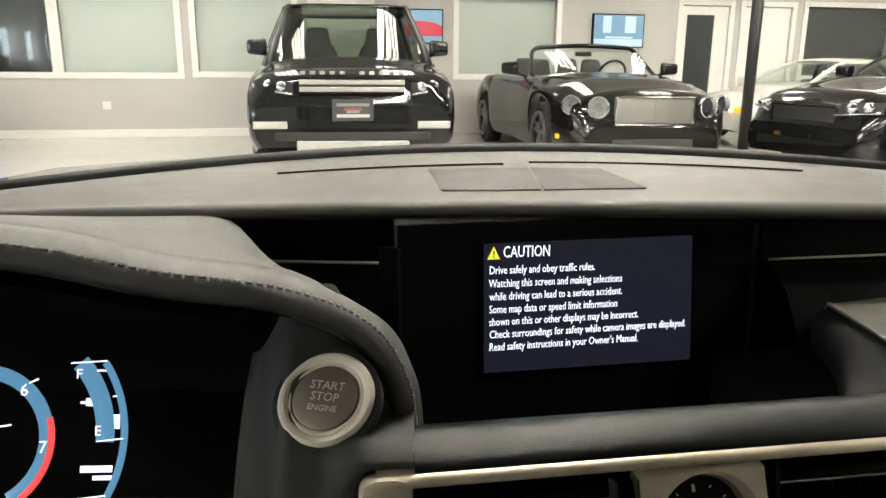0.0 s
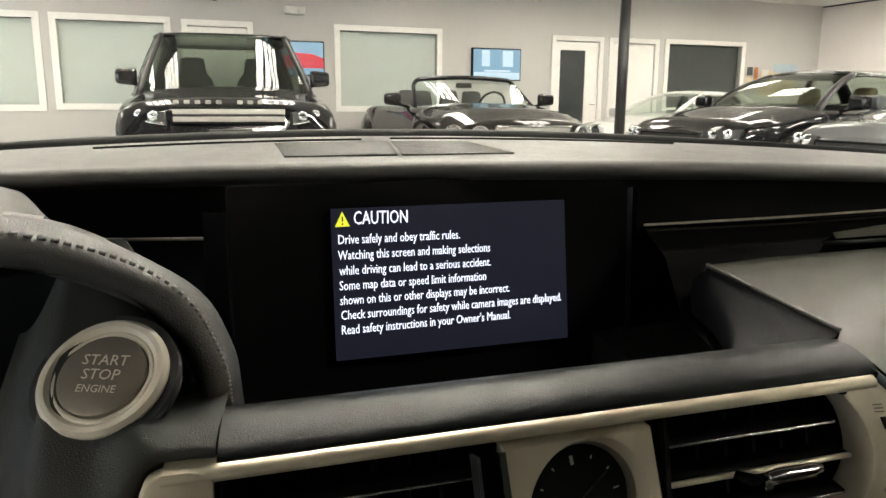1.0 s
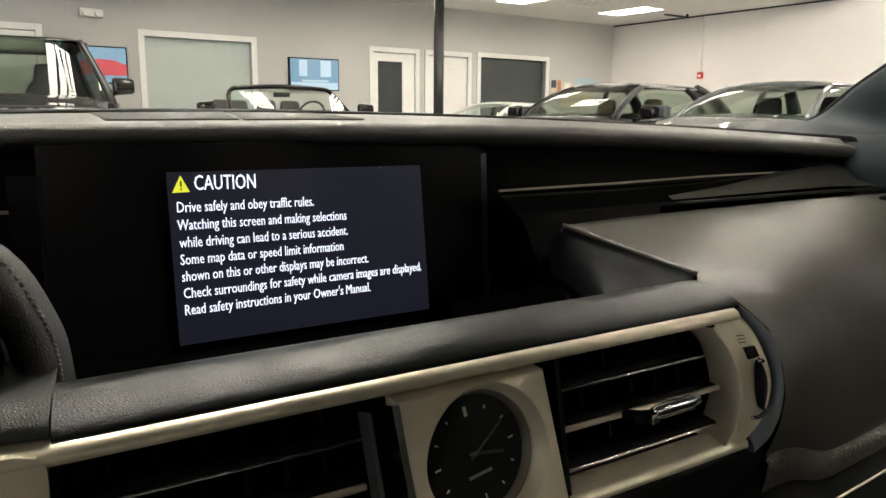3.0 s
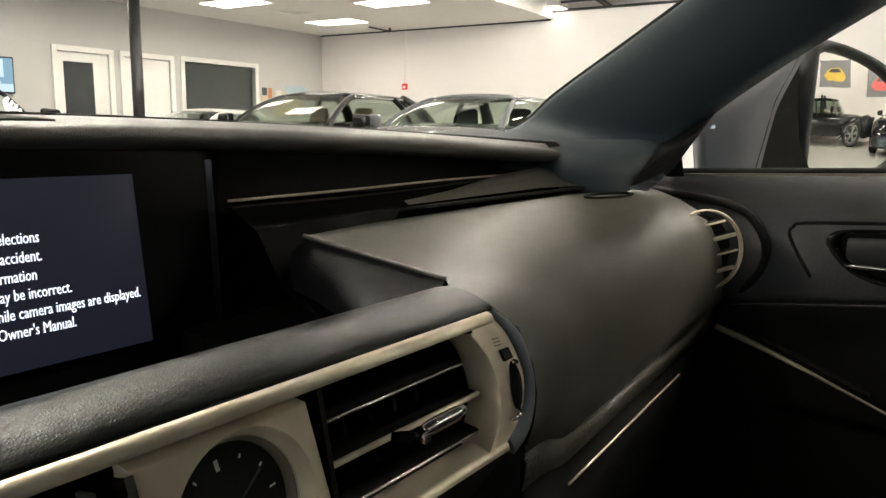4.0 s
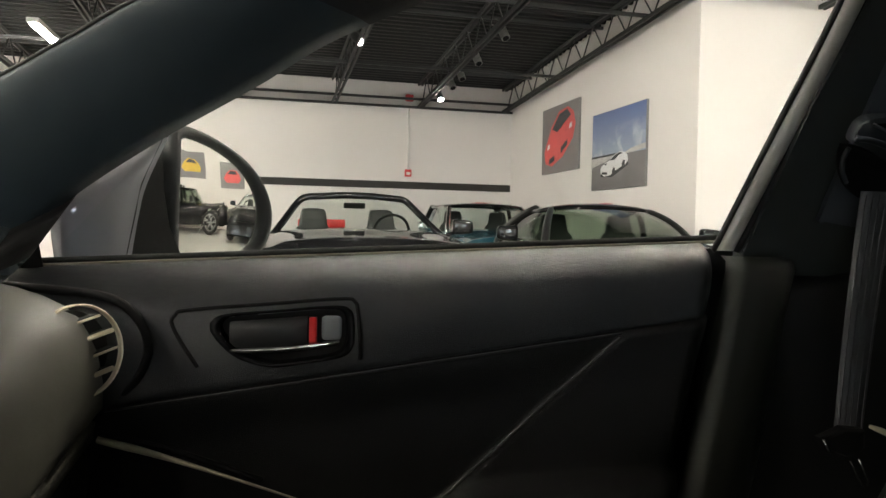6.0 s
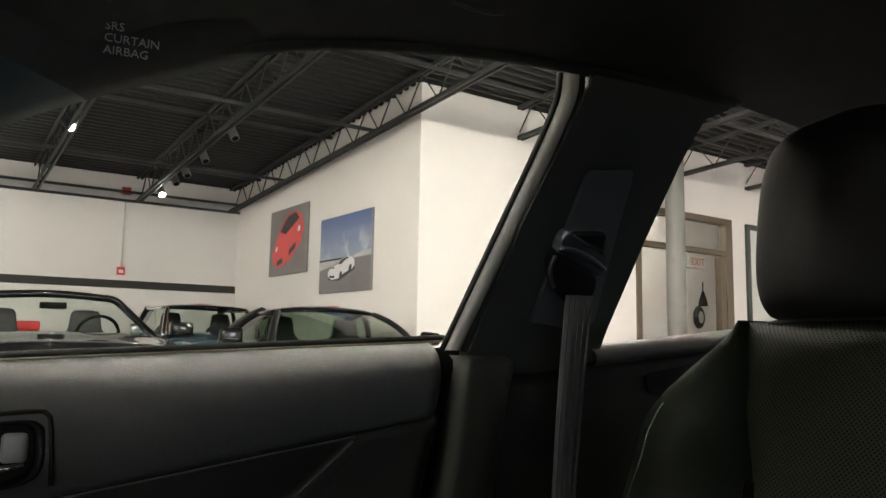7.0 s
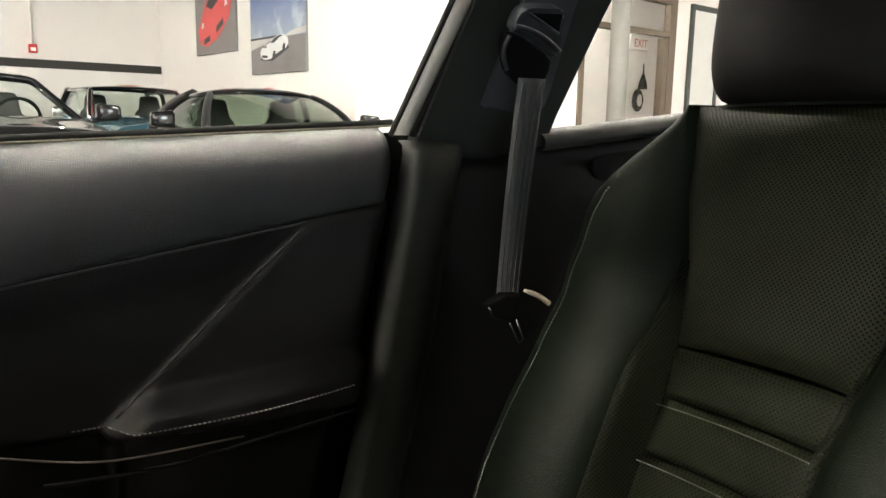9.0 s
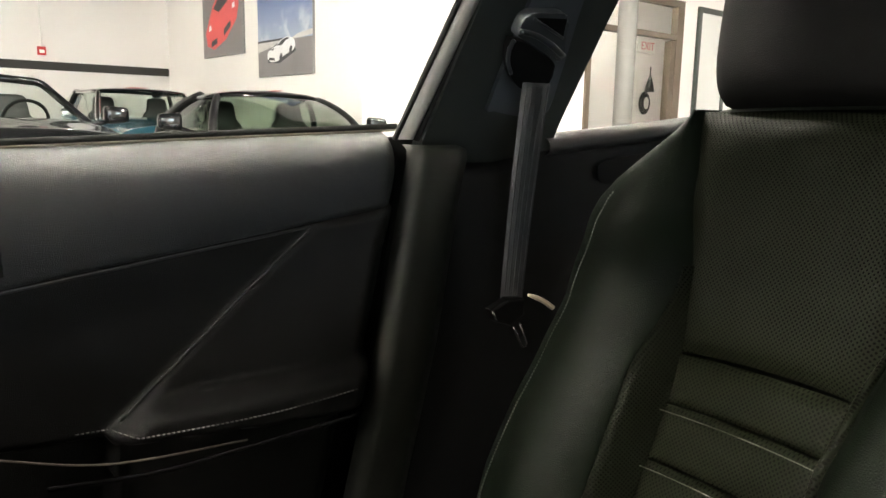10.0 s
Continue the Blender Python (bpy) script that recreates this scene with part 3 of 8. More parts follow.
# posters
def poster(u0, u1, z0, z1, plane, name, label, kindp):
    p = thing(name, label, "poster", group="car posters", at=ROOM)
    d = -1 if plane > 0 else 1
    y = plane
    def q(a, b, c, e, off, mat, nm, pl=""):
        part(nm, box(u1 + (u0 - u1) * a, u1 + (u0 - u1) * b, y + off, y + off + 0.002, z0 + (z1 - z0) * c, z0 + (z1 - z0) * e), mat, p, pl, smooth=False)
    def shape(pts, off, mat, nm, pl=""):
        part(nm, sheet([(u1 + (u0 - u1) * a, y + off, z0 + (z1 - z0) * c) for a, c in pts], 0.0015), mat, p, pl, smooth=False)
    part("board", box(u0, u1, y, y + 0.03, z0, z1, 0.002), PM["edge"], p, smooth=False)
    if kindp == "red":
        q(0.005, 0.995, 0.005, 0.995, 0.030, PM["road"], "picture", "grey road picture")
        shape([(0.08, 0.34), (0.12, 0.16), (0.30, 0.10), (0.60, 0.22), (0.86, 0.46), (0.92, 0.66), (0.86, 0.84), (0.72, 0.93), (0.48, 0.90), (0.28, 0.70)], 0.0345, PM["red"], "picture", "red car shape")
        shape([(0.30, 0.66), (0.44, 0.60), (0.80, 0.80), (0.70, 0.90), (0.50, 0.86)], 0.037, PM["dark"], "picture", "dark windscreen shape")
        for a, c in ((0.17, 0.36), (0.76, 0.60)):
            shape([(a, c), (a + 0.07, c + 0.02), (a + 0.06, c + 0.09), (a + 0.01, c + 0.07)], 0.037, PM["white"], "picture", "headlight shape")
        shape([(0.22, 0.14), (0.38, 0.18), (0.38, 0.26), (0.24, 0.22)], 0.037, PM["dark"], "picture", "grille shape")
        shape([(0.55, 0.27), (0.72, 0.38), (0.72, 0.46), (0.55, 0.36)], 0.037, PM["dark"], "picture", "grille shape")
    elif kindp == "sky":
        q(0.005, 0.995, 0.42, 0.995, 0.030, PM["sky"], "picture", "blue sky picture")
        q(0.005, 0.995, 0.005, 0.42, 0.0305, PM["road"], "picture", "grey road picture")
        shape([(0.0, 0.30), (0.0, 0.42), (0.45, 0.42), (0.3, 0.36)], 0.034, PM["sand"], "picture", "sand shape")
        shape([(0.0, 0.42), (0.0, 0.445), (0.55, 0.445), (0.6, 0.42)], 0.034, PM["dark"], "picture", "dark treeline shape")
        shape([(0.62, 0.42), (0.75, 0.47), (1.0, 0.5), (1.0, 0.44), (0.8, 0.42)], 0.034, PM["sand"], "picture", "brown bank shape")
        shape([(0.2, 0.17), (0.42, 0.15), (0.72, 0.28), (0.7, 0.32), (0.42, 0.2), (0.2, 0.22)], 0.0355, PM["dark"], "picture", "car shadow shape")
        shape([(0.19, 0.27), (0.2, 0.21), (0.27, 0.17), (0.40, 0.18), (0.46, 0.22), (0.60, 0.27), (0.66, 0.28), (0.71, 0.33), (0.70, 0.40), (0.64, 0.44), (0.56, 0.455), (0.45, 0.425), (0.38, 0.37), (0.28, 0.34), (0.22, 0.31)], 0.037, PM["white"], "picture", "white car shape")
        shape([(0.385, 0.365), (0.46, 0.36), (0.55, 0.415), (0.62, 0.43), (0.56, 0.447), (0.46, 0.418)], 0.0395, PM["dark"], "picture", "dark windscreen shape")
        shape([(0.24, 0.325), (0.33, 0.335), (0.31, 0.31)], 0.0395, PM["dark"], "picture", "dark bonnet shape")
        for a, c in ((0.43, 0.185), (0.61, 0.26)):
            shape([(a, c), (a + 0.045, c + 0.02), (a + 0.05, c + 0.075), (a + 0.02, c + 0.085), (a - 0.005, c + 0.04)], 0.0395, PM["dark"], "picture", "wheel shape")
        shape([(0.22, 0.2), (0.33, 0.19), (0.33, 0.22), (0.23, 0.23)], 0.0395, PM["dark"], "picture", "grille shape")
    else:
        col = PM["yellow"] if kindp == "yellow" else PM["red"]
        q(0.005, 0.995, 0.005, 0.995, 0.030, PM["road"], "picture", "dark road picture")
        shape([(0.15, 0.35), (0.25, 0.22), (0.75, 0.22), (0.87, 0.38), (0.78, 0.55), (0.62, 0.7), (0.35, 0.7), (0.22, 0.55)], 0.0345, col, "picture", "car shape")
        shape([(0.3, 0.54), (0.7, 0.54), (0.6, 0.67), (0.38, 0.67)], 0.037, PM["dark"], "picture", "windscreen shape")
    return p


PM = dict(edge=surface("poster_board_edge", (0.22, 0.22, 0.22), 0.5), road=surface("print_road", (0.18, 0.17, 0.175), 0.4, vary=0.3, scale=3), red=surface("print_red", (0.62, 0.06, 0.06), 0.35, vary=0.2), dark=surface("print_dark", (0.02, 0.02, 0.025), 0.4),
          white=surface("print_white", (0.7, 0.7, 0.72), 0.4), sky=surface("print_sky", (0.10, 0.17, 0.36), 0.4, vary=0.35, scale=1.5), cloud=surface("print_cloud", (0.45, 0.5, 0.6), 0.4, vary=0.2), sand=surface("print_sand", (0.5, 0.48, 0.47), 0.5, vary=0.25, scale=9),
          yellow=surface("print_yellow", (0.65, 0.42, 0.03), 0.4, vary=0.2))
def print_sky():
    """A printed sky: deep blue above, pale with clouds towards the horizon."""
    mat, nt, b = nodes_of("print_cloudy_sky")
    co, sep, ramp = nt.nodes.new("ShaderNodeTexCoord"), nt.nodes.new("ShaderNodeSeparateXYZ"), nt.nodes.new("ShaderNodeMapRange")
    nt.links.new(co.outputs["Object"], sep.inputs[0])
    ramp.inputs["From Min"].default_value, ramp.inputs["From Max"].default_value = 2.0, 2.6
    nt.links.new(sep.outputs["Z"], ramp.inputs["Value"])
    mix = nt.nodes.new("ShaderNodeMixRGB")
    mix.inputs[1].default_value, mix.inputs[2].default_value = (0.30, 0.36, 0.48, 1), (0.055, 0.10, 0.28, 1)
    nt.links.new(ramp.outputs[0], mix.inputs[0])
    noise = nt.nodes.new("ShaderNodeTexNoise")
    noise.inputs["Scale"].default_value, noise.inputs["Detail"].default_value = 3.2, 8
    nt.links.new(co.outputs["Object"], noise.inputs["Vector"])
    puff = nt.nodes.new("ShaderNodeMapRange")
    puff.inputs["From Min"].default_value, puff.inputs["From Max"].default_value = 0.52, 0.68
    nt.links.new(noise.outputs["Fac"], puff.inputs["Value"])
    low = nt.nodes.new("ShaderNodeMapRange")
    low.inputs["From Min"].default_value, low.inputs["From Max"].default_value = 2.45, 2.1
    nt.links.new(sep.outputs["Z"], low.inputs["Value"])
    both = nt.nodes.new("ShaderNodeMath")
    both.operation = "MULTIPLY"
    nt.links.new(puff.outputs[0], both.inputs[0])
    nt.links.new(low.outputs[0], both.inputs[1])
    mix2 = nt.nodes.new("ShaderNodeMixRGB")
    mix2.inputs[2].default_value = (0.55, 0.57, 0.62, 1)
    nt.links.new(both.outputs[0], mix2.inputs[0])
    nt.links.new(mix.outputs[0], mix2.inputs[1])
    nt.links.new(mix2.outputs[0], b.inputs["Base Color"])
    b.inputs["Roughness"].default_value = 0.4
    return mat


PM["sky"] = print_sky()
poster(9.88, 11.31, 1.93, 2.98, PV, "car_poster", "poster board of a red sports car on a road", "red")
poster(7.94, 9.42, 1.58, 2.63, PV, "car_poster", "poster board of a white sports car under blue sky", "sky")
for u0, kk in ((0.1, "yellow"), (2.45, "redcar"), (-2.3, "redcar")):
    poster(u0, u0 + 1.5, 1.6 + 0.3 * (kk == "yellow"), 2.6 + 0.3 * (kk == "yellow"), -14.0, "car_poster", "poster board of a %s sports car" % ("yellow" if kk == "yellow" else "red"), kk)

# bronze glass door wall
gd = thing("door_4", "bronze-framed glass storefront door with transom", "door", kind="structure", at=ROOM)
bm = None
for y0, y1, z0, z1 in ((-10.92, -10.74, 0, 2.98), (-8.7, -8.6, 0, 2.98), (-10.74, -8.7, 2.88, 2.98), (-10.74, -8.7, 2.38, 2.46), (-9.50, -9.42, 0, 2.38), (-10.72, -10.60, 0.04, 2.36), (-9.50, -10.6, 0.04, 0.3)):
    bm = box(UC - 0.03, UC + 0.09, y0, y1, z0, z1, 0.003, bm=bm)
part("door_frame", bm, BROWN, gd, smooth=False)
part("pane", box(UC + 0.03, UC + 0.036, -10.74, -8.7, 0.05, 2.88), GLASS, gd, "clear glass", smooth=False)
single("round_column", tube([(UC - 0.35, -9.05, 0), (UC - 0.35, -9.05, 4.0)], 0.135, 24), COLUMN, "grey painted round steel column", "column", at=ROOM, smooth=True)
d5 = thing("door_5", "dark-framed narrow glass door beside storefront", "door", kind="structure", at=ROOM)
part("door_frame", ring_plate([(UC - 0.01, -12.2, 0.02), (UC - 0.01, -11.3, 0.02), (UC - 0.01, -11.3, 2.95), (UC - 0.01, -12.2, 2.95)], [(UC - 0.01, -12.1, 0.1), (UC - 0.01, -11.38, 0.1), (UC - 0.01, -11.38, 2.86), (UC - 0.01, -12.1, 2.86)], (-0.05, 0, 0)), surface("dark_green_frame", (0.03, 0.04, 0.035), 0.4), d5, smooth=False)
part("pane", box(UC - 0.05, UC - 0.045, -12.1, -11.38, 0.1, 2.86), PANEGREY, d5, "pale frosted glass", smooth=False)
ex = thing("exit_sign", "white exit sign with red letters", "sign", at=ROOM)
EXU = UC + 1.5
part("housing", box(EXU, EXU + 0.08, -12.37, -11.83, 2.38, 2.62, 0.008), TRIM, ex, smooth=False)
part("lettering", words("EXIT", 0.2, pose(EXU - 0.004, -11.92, 2.43) @ Matrix(((0, 0, -1, 0), (-1, 0, 0, 0), (0, 1, 0, 0), (0, 0, 0, 1)))), REDPAINT, ex, "red letters", smooth=False)
hz = thing("hose_reel", "coiled dark hose hanging on the white wall", "hose", at=ROOM)
for q in range(5):
    r = 0.16 - 0.015 * q
    part("coil", tube([(EXU - 0.02 - 0.012 * q, -12.1 + r * math.cos(a), 1.46 + 1.25 * r * math.sin(a)) for a in [2 * math.pi * k / 28 for k in range(29)]], 0.012, 6), DULLBLACK, hz)
bs = thing("hanging_brush", "dark brush hanging on the white wall", "brush", at=ROOM)
part("handle", tube([(EXU - 0.03, -12.22, 2.13), (EXU - 0.03, -12.22, 1.95)], 0.012, 6), DULLBLACK, bs)
part("head", tube([(EXU - 0.03, -12.22, 1.95), (EXU - 0.03, -12.22, 1.80), (EXU - 0.03, -12.22, 1.67)], [0.02, 0.07, 0.09], 8), DULLBLACK, bs)

# showroom cars ------------------------------------------------------------------
def paint(name, color, metal=0.0, rough=0.25):
    m = surface(name, color, rough + 0.2, metal=metal, coat=1.0, vary=0.05, scale=2, spec=0.05)
    return m


BLACKPAINT = paint("black_car_paint", (0.006, 0.006, 0.007))
BLACKDULL = surface("black_pillar_paint", (0.006, 0.006, 0.007), 0.35)
BROWNBLACK = paint("dark_bronze_car_paint", (0.008, 0.007, 0.0065), 0.0, 0.22)
WHITEPAINT = paint("white_car_paint", (0.6, 0.6, 0.58))
GREYPAINT = paint("grey_car_paint", (0.10, 0.105, 0.11), 0.5, 0.3)
TEALPAINT = paint("teal_car_paint", (0.02, 0.09, 0.13), 0.3, 0.3)
BLUEPAINT = paint("blue_car_paint", (0.06, 0.06, 0.25), 0.3, 0.3)
SEATBLACK = surface("black_car_seat", (0.02, 0.02, 0.02), 0.55)
SEATTAN = surface("tan_car_seat", (0.2, 0.15, 0.1), 0.55)
ALLOY = surface("alloy_rim", (0.35, 0.35, 0.36), 0.3, metal=1.0)
LENS = clear_glass("lamp_lens", (0.9, 0.92, 0.95), 1.0, 0.02)
REFLECTOR = surface("lamp_reflector", (0.7, 0.72, 0.76), 0.12, metal=1.0)
HONEY = surface("dark_grille", (0.015, 0.015, 0.015), 0.5)
MESHGRILLE = surface("bright_mesh_grille", (0.30, 0.295, 0.28), 0.4, metal=0.8, grain=0.9, grain_scale=120)


SEDANTINT = clear_glass("sedan_glass", (0.68, 0.74, 0.68), 1.0, 0.01)
COUPETINT = clear_glass("coupe_glass", (0.52, 0.60, 0.52), 1.0, 0.01)
SUVTINT = clear_glass("suv_glass", (0.58, 0.64, 0.58), 1.0, 0.01)
PLATERED = surface("dull_red_print", (0.22, 0.06, 0.055), 0.5)
SKID = surface("silver_skid_paint", (0.42, 0.42, 0.39), 0.4, vary=0.08)


def lerp_keys(keys, x):
    ks = sorted(keys)
    for (x0, y0), (x1, y1) in zip(ks[:-1], ks[1:]):
        if x <= x1:
            f = (x - x0) / (x1 - x0) if x1 > x0 else 0
            f = max(0, min(1, f))
            return y0 + (y1 - y0) * (f * 0.45 + smooth01(f) * 0.55)
    return ks[-1][1]


def wheel(parent, x, y, r, side, width=0.22):
    w = part("wheel", disc(r * 0.30, 0.02, pose(x, y, r, 90, 0, 0), 16), DULLBLACK, parent)
    n = 32
    prof = [(r * 0.70, -width / 2), (r * 0.92, -width / 2), (r * 0.985, -width * 0.38), (r, -width * 0.2), (r, width * 0.2), (r * 0.985, width * 0.38), (r * 0.92, width / 2), (r * 0.70, width / 2)]
    rows = [[(x + p * math.cos(a), y + q, r + p * math.sin(a)) for p, q in prof] for a in [2 * math.pi * k / n for k in range(n + 1)]]
    part("tyre", loft(rows, close=True), RUBBER, w)
    yo = y + side * width * 0.42
    bm = disc(r * 0.71, 0.03, pose(x, yo - 0.015, r, 90, 0, 0) , 32, 0.0, r * 0.62)
    for k in range(5):
        a = 2 * math.pi * k / 5 + 0.3
        for da in (-0.16, 0.16):
            bm = tube([(x + 0.06 * math.cos(a), yo, r + 0.06 * math.sin(a)), (x + r * 0.66 * math.cos(a + da), yo - side * 0.01, r + r * 0.66 * math.sin(a + da))], [0.03, 0.022], 6, bm=bm)
    bm = disc(0.07, 0.03, pose(x, yo + 0.015, r, 90, 0, 0), 16, bm=bm)
    part("rim", bm, ALLOY, w)
    part("disc_brake", disc(r * 0.5, 0.02, pose(x, y + 0.01, r, 90, 0, 0), 24), STEEL, w)


def car_seat(parent, x, y, z, mat):
    rows = []
    for h, w, d in ((-0.05, 0.20, 0.05), (0.0, 0.235, 0.07), (0.25, 0.245, 0.065), (0.40, 0.235, 0.055), (0.47, 0.20, 0.05), (0.51, 0.155, 0.048), (0.58, 0.145, 0.048), (0.66, 0.135, 0.042), (0.69, 0.115, 0.03), (0.70, 0.06, 0.012)):
        lean = -0.12 * h
        rows.append([(x + lean + d * math.copysign(abs(math.cos(a)) ** 0.6, math.cos(a)), y + w * math.copysign(abs(math.sin(a)) ** 0.6, math.sin(a)), z + h) for a in [2 * math.pi * k / 20 for k in range(20)]])
    bm = loft(rows, close=True, caps=True)
    bm = box(x - 0.1, x + 0.45, y - 0.24, y + 0.24, z - 0.15, z + 0.02, 0.05, 3, bm=bm)
    part("seat", bm, mat, parent, "dark leather seat")


def showroom_car(name, label, s, at, group="showroom cars"):
    c = thing(name, label, "car", group=group, at=at)
    L, W = s["L"], s["W"] / 2
    hx = L / 2
    belt, top, wid = s["belt"], s["top"], s["wid"]
    r = s.get("r", 0.34)
    wx = (s["wf"], s["wr"])
    sill = s.get("sill", 0.22)
    xs = sorted({-hx + L * k / 64 for k in range(65)} | {hx - d for d in (0.0, 0.02, 0.05, 0.09, 0.14, 0.2)} | {-hx + d for d in (0.0, 0.02, 0.05, 0.1)} | {w + d for w in wx for d in (-r * 1.12, -r * 1.1, r * 1.1, r * 1.12, -r, -r * 0.8, r * 0.8, r)})
    rows = []
    for x in xs:
        w = W * lerp_keys(wid, x)
        zt = lerp_keys(top, x)
        zs = min(lerp_keys(belt, x), zt - 0.004)
        zb = sill
        e = min(hx - x, x + hx)
        if e < 0.25:
            zb = sill + s.get("lift", 0.06) * (1 - e / 0.25)
        for q in wx:
            d = abs(x - q)
            if d < r * 1.1:
                zb = max(zb, r + math.sqrt((r * 1.1) ** 2 - d * d))
        zb = min(zb, zs - 0.05)
        half = [(w * 0.93, zb), (w * 0.985, zb + 0.22 * (zs - zb)), (w, zb + 0.5 * (zs - zb)), (w * 0.99, zb + 0.78 * (zs - zb)), (w * 0.955, zb + 0.94 * (zs - zb)), (w * 0.90, zs), (w * 0.78, zs + 0.55 * (zt - zs)), (w * 0.5, zs + 0.9 * (zt - zs)), (w * 0.2, zt), ]
        rows.append([(x, -a, b) for a, b in half] + [(x, a, b) for a, b in half[::-1]])
    bm = loft(rows)
    bm.faces.new([bm.verts.new(p) for p in rows[0]])
    bm.faces.new([bm.verts.new(p) for p in rows[-1]])
    bmesh.ops.recalc_face_normals(bm, faces=bm.faces[:])
    part("body", sharpen(bm, 50), s["paint"], c)
    bm = box(-hx + 0.15, hx - 0.15, -W * 0.8, W * 0.8, sill + 0.02, sill + 0.25)
    part("underbody", bm, DULLBLACK, c, "dark underside", smooth=False)
    for q in wx:
        for side in (-1, 1):
            wheel(c, q, side * (W * 0.99 - 0.13), r, side)
    # glasshouse
    x0, x1, xr0, xr1 = s["glass"]        # windscreen base, rear base, roof front, roof rear
    H = s["H"]
    wb, wr = W * s.get("wb", 0.86), W * s.get("wroof", 0.62)
    n = 36

    def plan(xa, xb, hw, k):
        a = 2 * math.pi * k / n
        cx, sx = math.cos(a), math.sin(a)
        p = 0.42
        return ((xa + xb) / 2 + (xa - xb) / 2 * math.copysign(abs(cx) ** p, cx), hw * math.copysign(abs(sx) ** p, sx))
    if not s.get("open"):
        def gpt(k, f, out=1.0):
            a, b = plan(x0, x1, wb * out, k), plan(xr0, xr1, wr * out, k)
            t = smooth01((abs(a[1]) / wb - 0.5) / 0.45)
            z0 = (lerp_keys(top, a[0]) - 0.03) * (1 - t) + (lerp_keys(belt, a[0]) - 0.01) * t
            rd = s.get("round", 0.0)
            return (a[0] + (b[0] - a[0]) * f ** (1 + 0.5 * rd), a[1] + (b[1] - a[1]) * f ** (1.15 + 0.4 * rd), z0 + (H - 0.045 - 0.10 * rd * (b[1] / wr) ** 2 - z0) * ((1 - rd) * f ** 0.94 + rd * (1 - (1 - f) ** 1.9)))
        rows = [[gpt(k, f) for k in range(n)] for f in (0.0, 0.12, 0.25, 0.4, 0.55, 0.7, 0.82, 0.92, 1.0)]
        part("windows", loft(rows, close=True), s.get("tint", CLEARCAR), c, "glossy car glass")
        # roof
        rr = []
        for f, dz in ((1.0, -0.05), (0.98, -0.03), (0.85, -0.012), (0.5, 0.0), (0.0, 0.004)):
            rr.append([((xr0 + xr1) / 2 + (p[0] - (xr0 + xr1) / 2) * f, p[1] * f, H + dz - 0.10 * s.get("round", 0.0) * (p[1] * f / (wr * 1.04)) ** 2) for p in [plan(xr0 + 0.03, xr1 - 0.03, wr * 1.04, k) for k in range(n)]])
        part("roof", loft(rr, close=True), s.get("roofpaint", s["paint"]), c)
        trimm = s.get("pillarmat", s["paint"])
        for side in (-1, 1):
            fs = [q / 12 for q in range(13)]
            part("front_pillar", tube([gpt(side * 4.6, f, 1.005) for f in fs], [0.042 - 0.008 * f for f in fs], 8), trimm, c)
            for ka in s.get("pillars", (9.6,)):
                part("side_pillar", tube([gpt(side * ka, f, 1.004) for f in fs], 0.034, 8), DULLBLACK, c)
            part("rear_pillar", tube([gpt(side * 13.6, f, 1.003) for f in fs], [0.10 - 0.03 * f for f in fs], 8), trimm, c)
            part("roof_rail", tube([gpt(side * (4.6 + 9.0 * q / 16), 0.985, 1.012) for q in range(17)], 0.018, 6), s.get("rail", s["paint"]), c)
            part("belt_trim", tube([gpt(side * (4.6 + 9.0 * q / 16), 0.02, 1.012) for q in range(17)], 0.010, 6), s.get("rail", s["paint"]), c)
    else:
        zb0 = lerp_keys(top, x0) - 0.02
        foot, knee = Vector((x0 - 0.28, wb, lerp_keys(belt, x0 - 0.28))), Vector((xr0 - 0.06, wr * 1.08, H - 0.055))
        half = [foot, foot.lerp(knee, 0.3), foot.lerp(knee, 0.6), foot.lerp(knee, 0.88), Vector((xr0 - 0.03, wr * 0.98, H - 0.03)), Vector((xr0, wr * 0.7, H - 0.016)), Vector((xr0 + 0.02, wr * 0.35, H - 0.004))]
        fr = curve3([(p.x, -p.y, p.z) for p in half] + [(xr0 + 0.03, 0, H)] + half[::-1], 48)
        part("windscreen_frame", tube(fr, s.get("frame_r", 0.028), 8), s.get("frame", CHROME), c, "slim windscreen frame")
        rows = []
        for k in range(13):
            y = -1 + k / 6
            rows.append([(x0 - 0.25 * y * y, y * wb * 0.97, zb0 - 0.06 * y * y), (x0 + (xr0 - x0) * 0.5 - 0.2 * y * y, y * (wb * 0.5 + wr * 0.52), (zb0 + H) / 2), (xr0 - 0.05 * y * y, y * wr * 1.08, H - 0.02 - 0.02 * y * y)])
        part("windscreen", loft(rows), CLEARCAR, c, "clear windscreen")
        part("cabin", box(x1, x0 - 0.1, -wb * 0.86, wb * 0.86, sill + 0.3, lerp_keys(belt, 0) + 0.012, 0.03), SEATBLACK, c, "dark open cabin")
        part("rear_mirror", box(xr0 - 0.06, xr0 - 0.03, -0.11, 0.11, H - 0.13, H - 0.07, 0.012), DULLBLACK, c)
        part("steering_wheel", tube([(x0 - 0.62 + 0.08 * math.sin(a), 0.36 + 0.18 * math.cos(a), lerp_keys(belt, 0) + 0.03 + 0.17 * math.sin(a)) for a in [2 * math.pi * k / 24 for k in range(25)]], 0.016, 6), DULLBLACK, c)
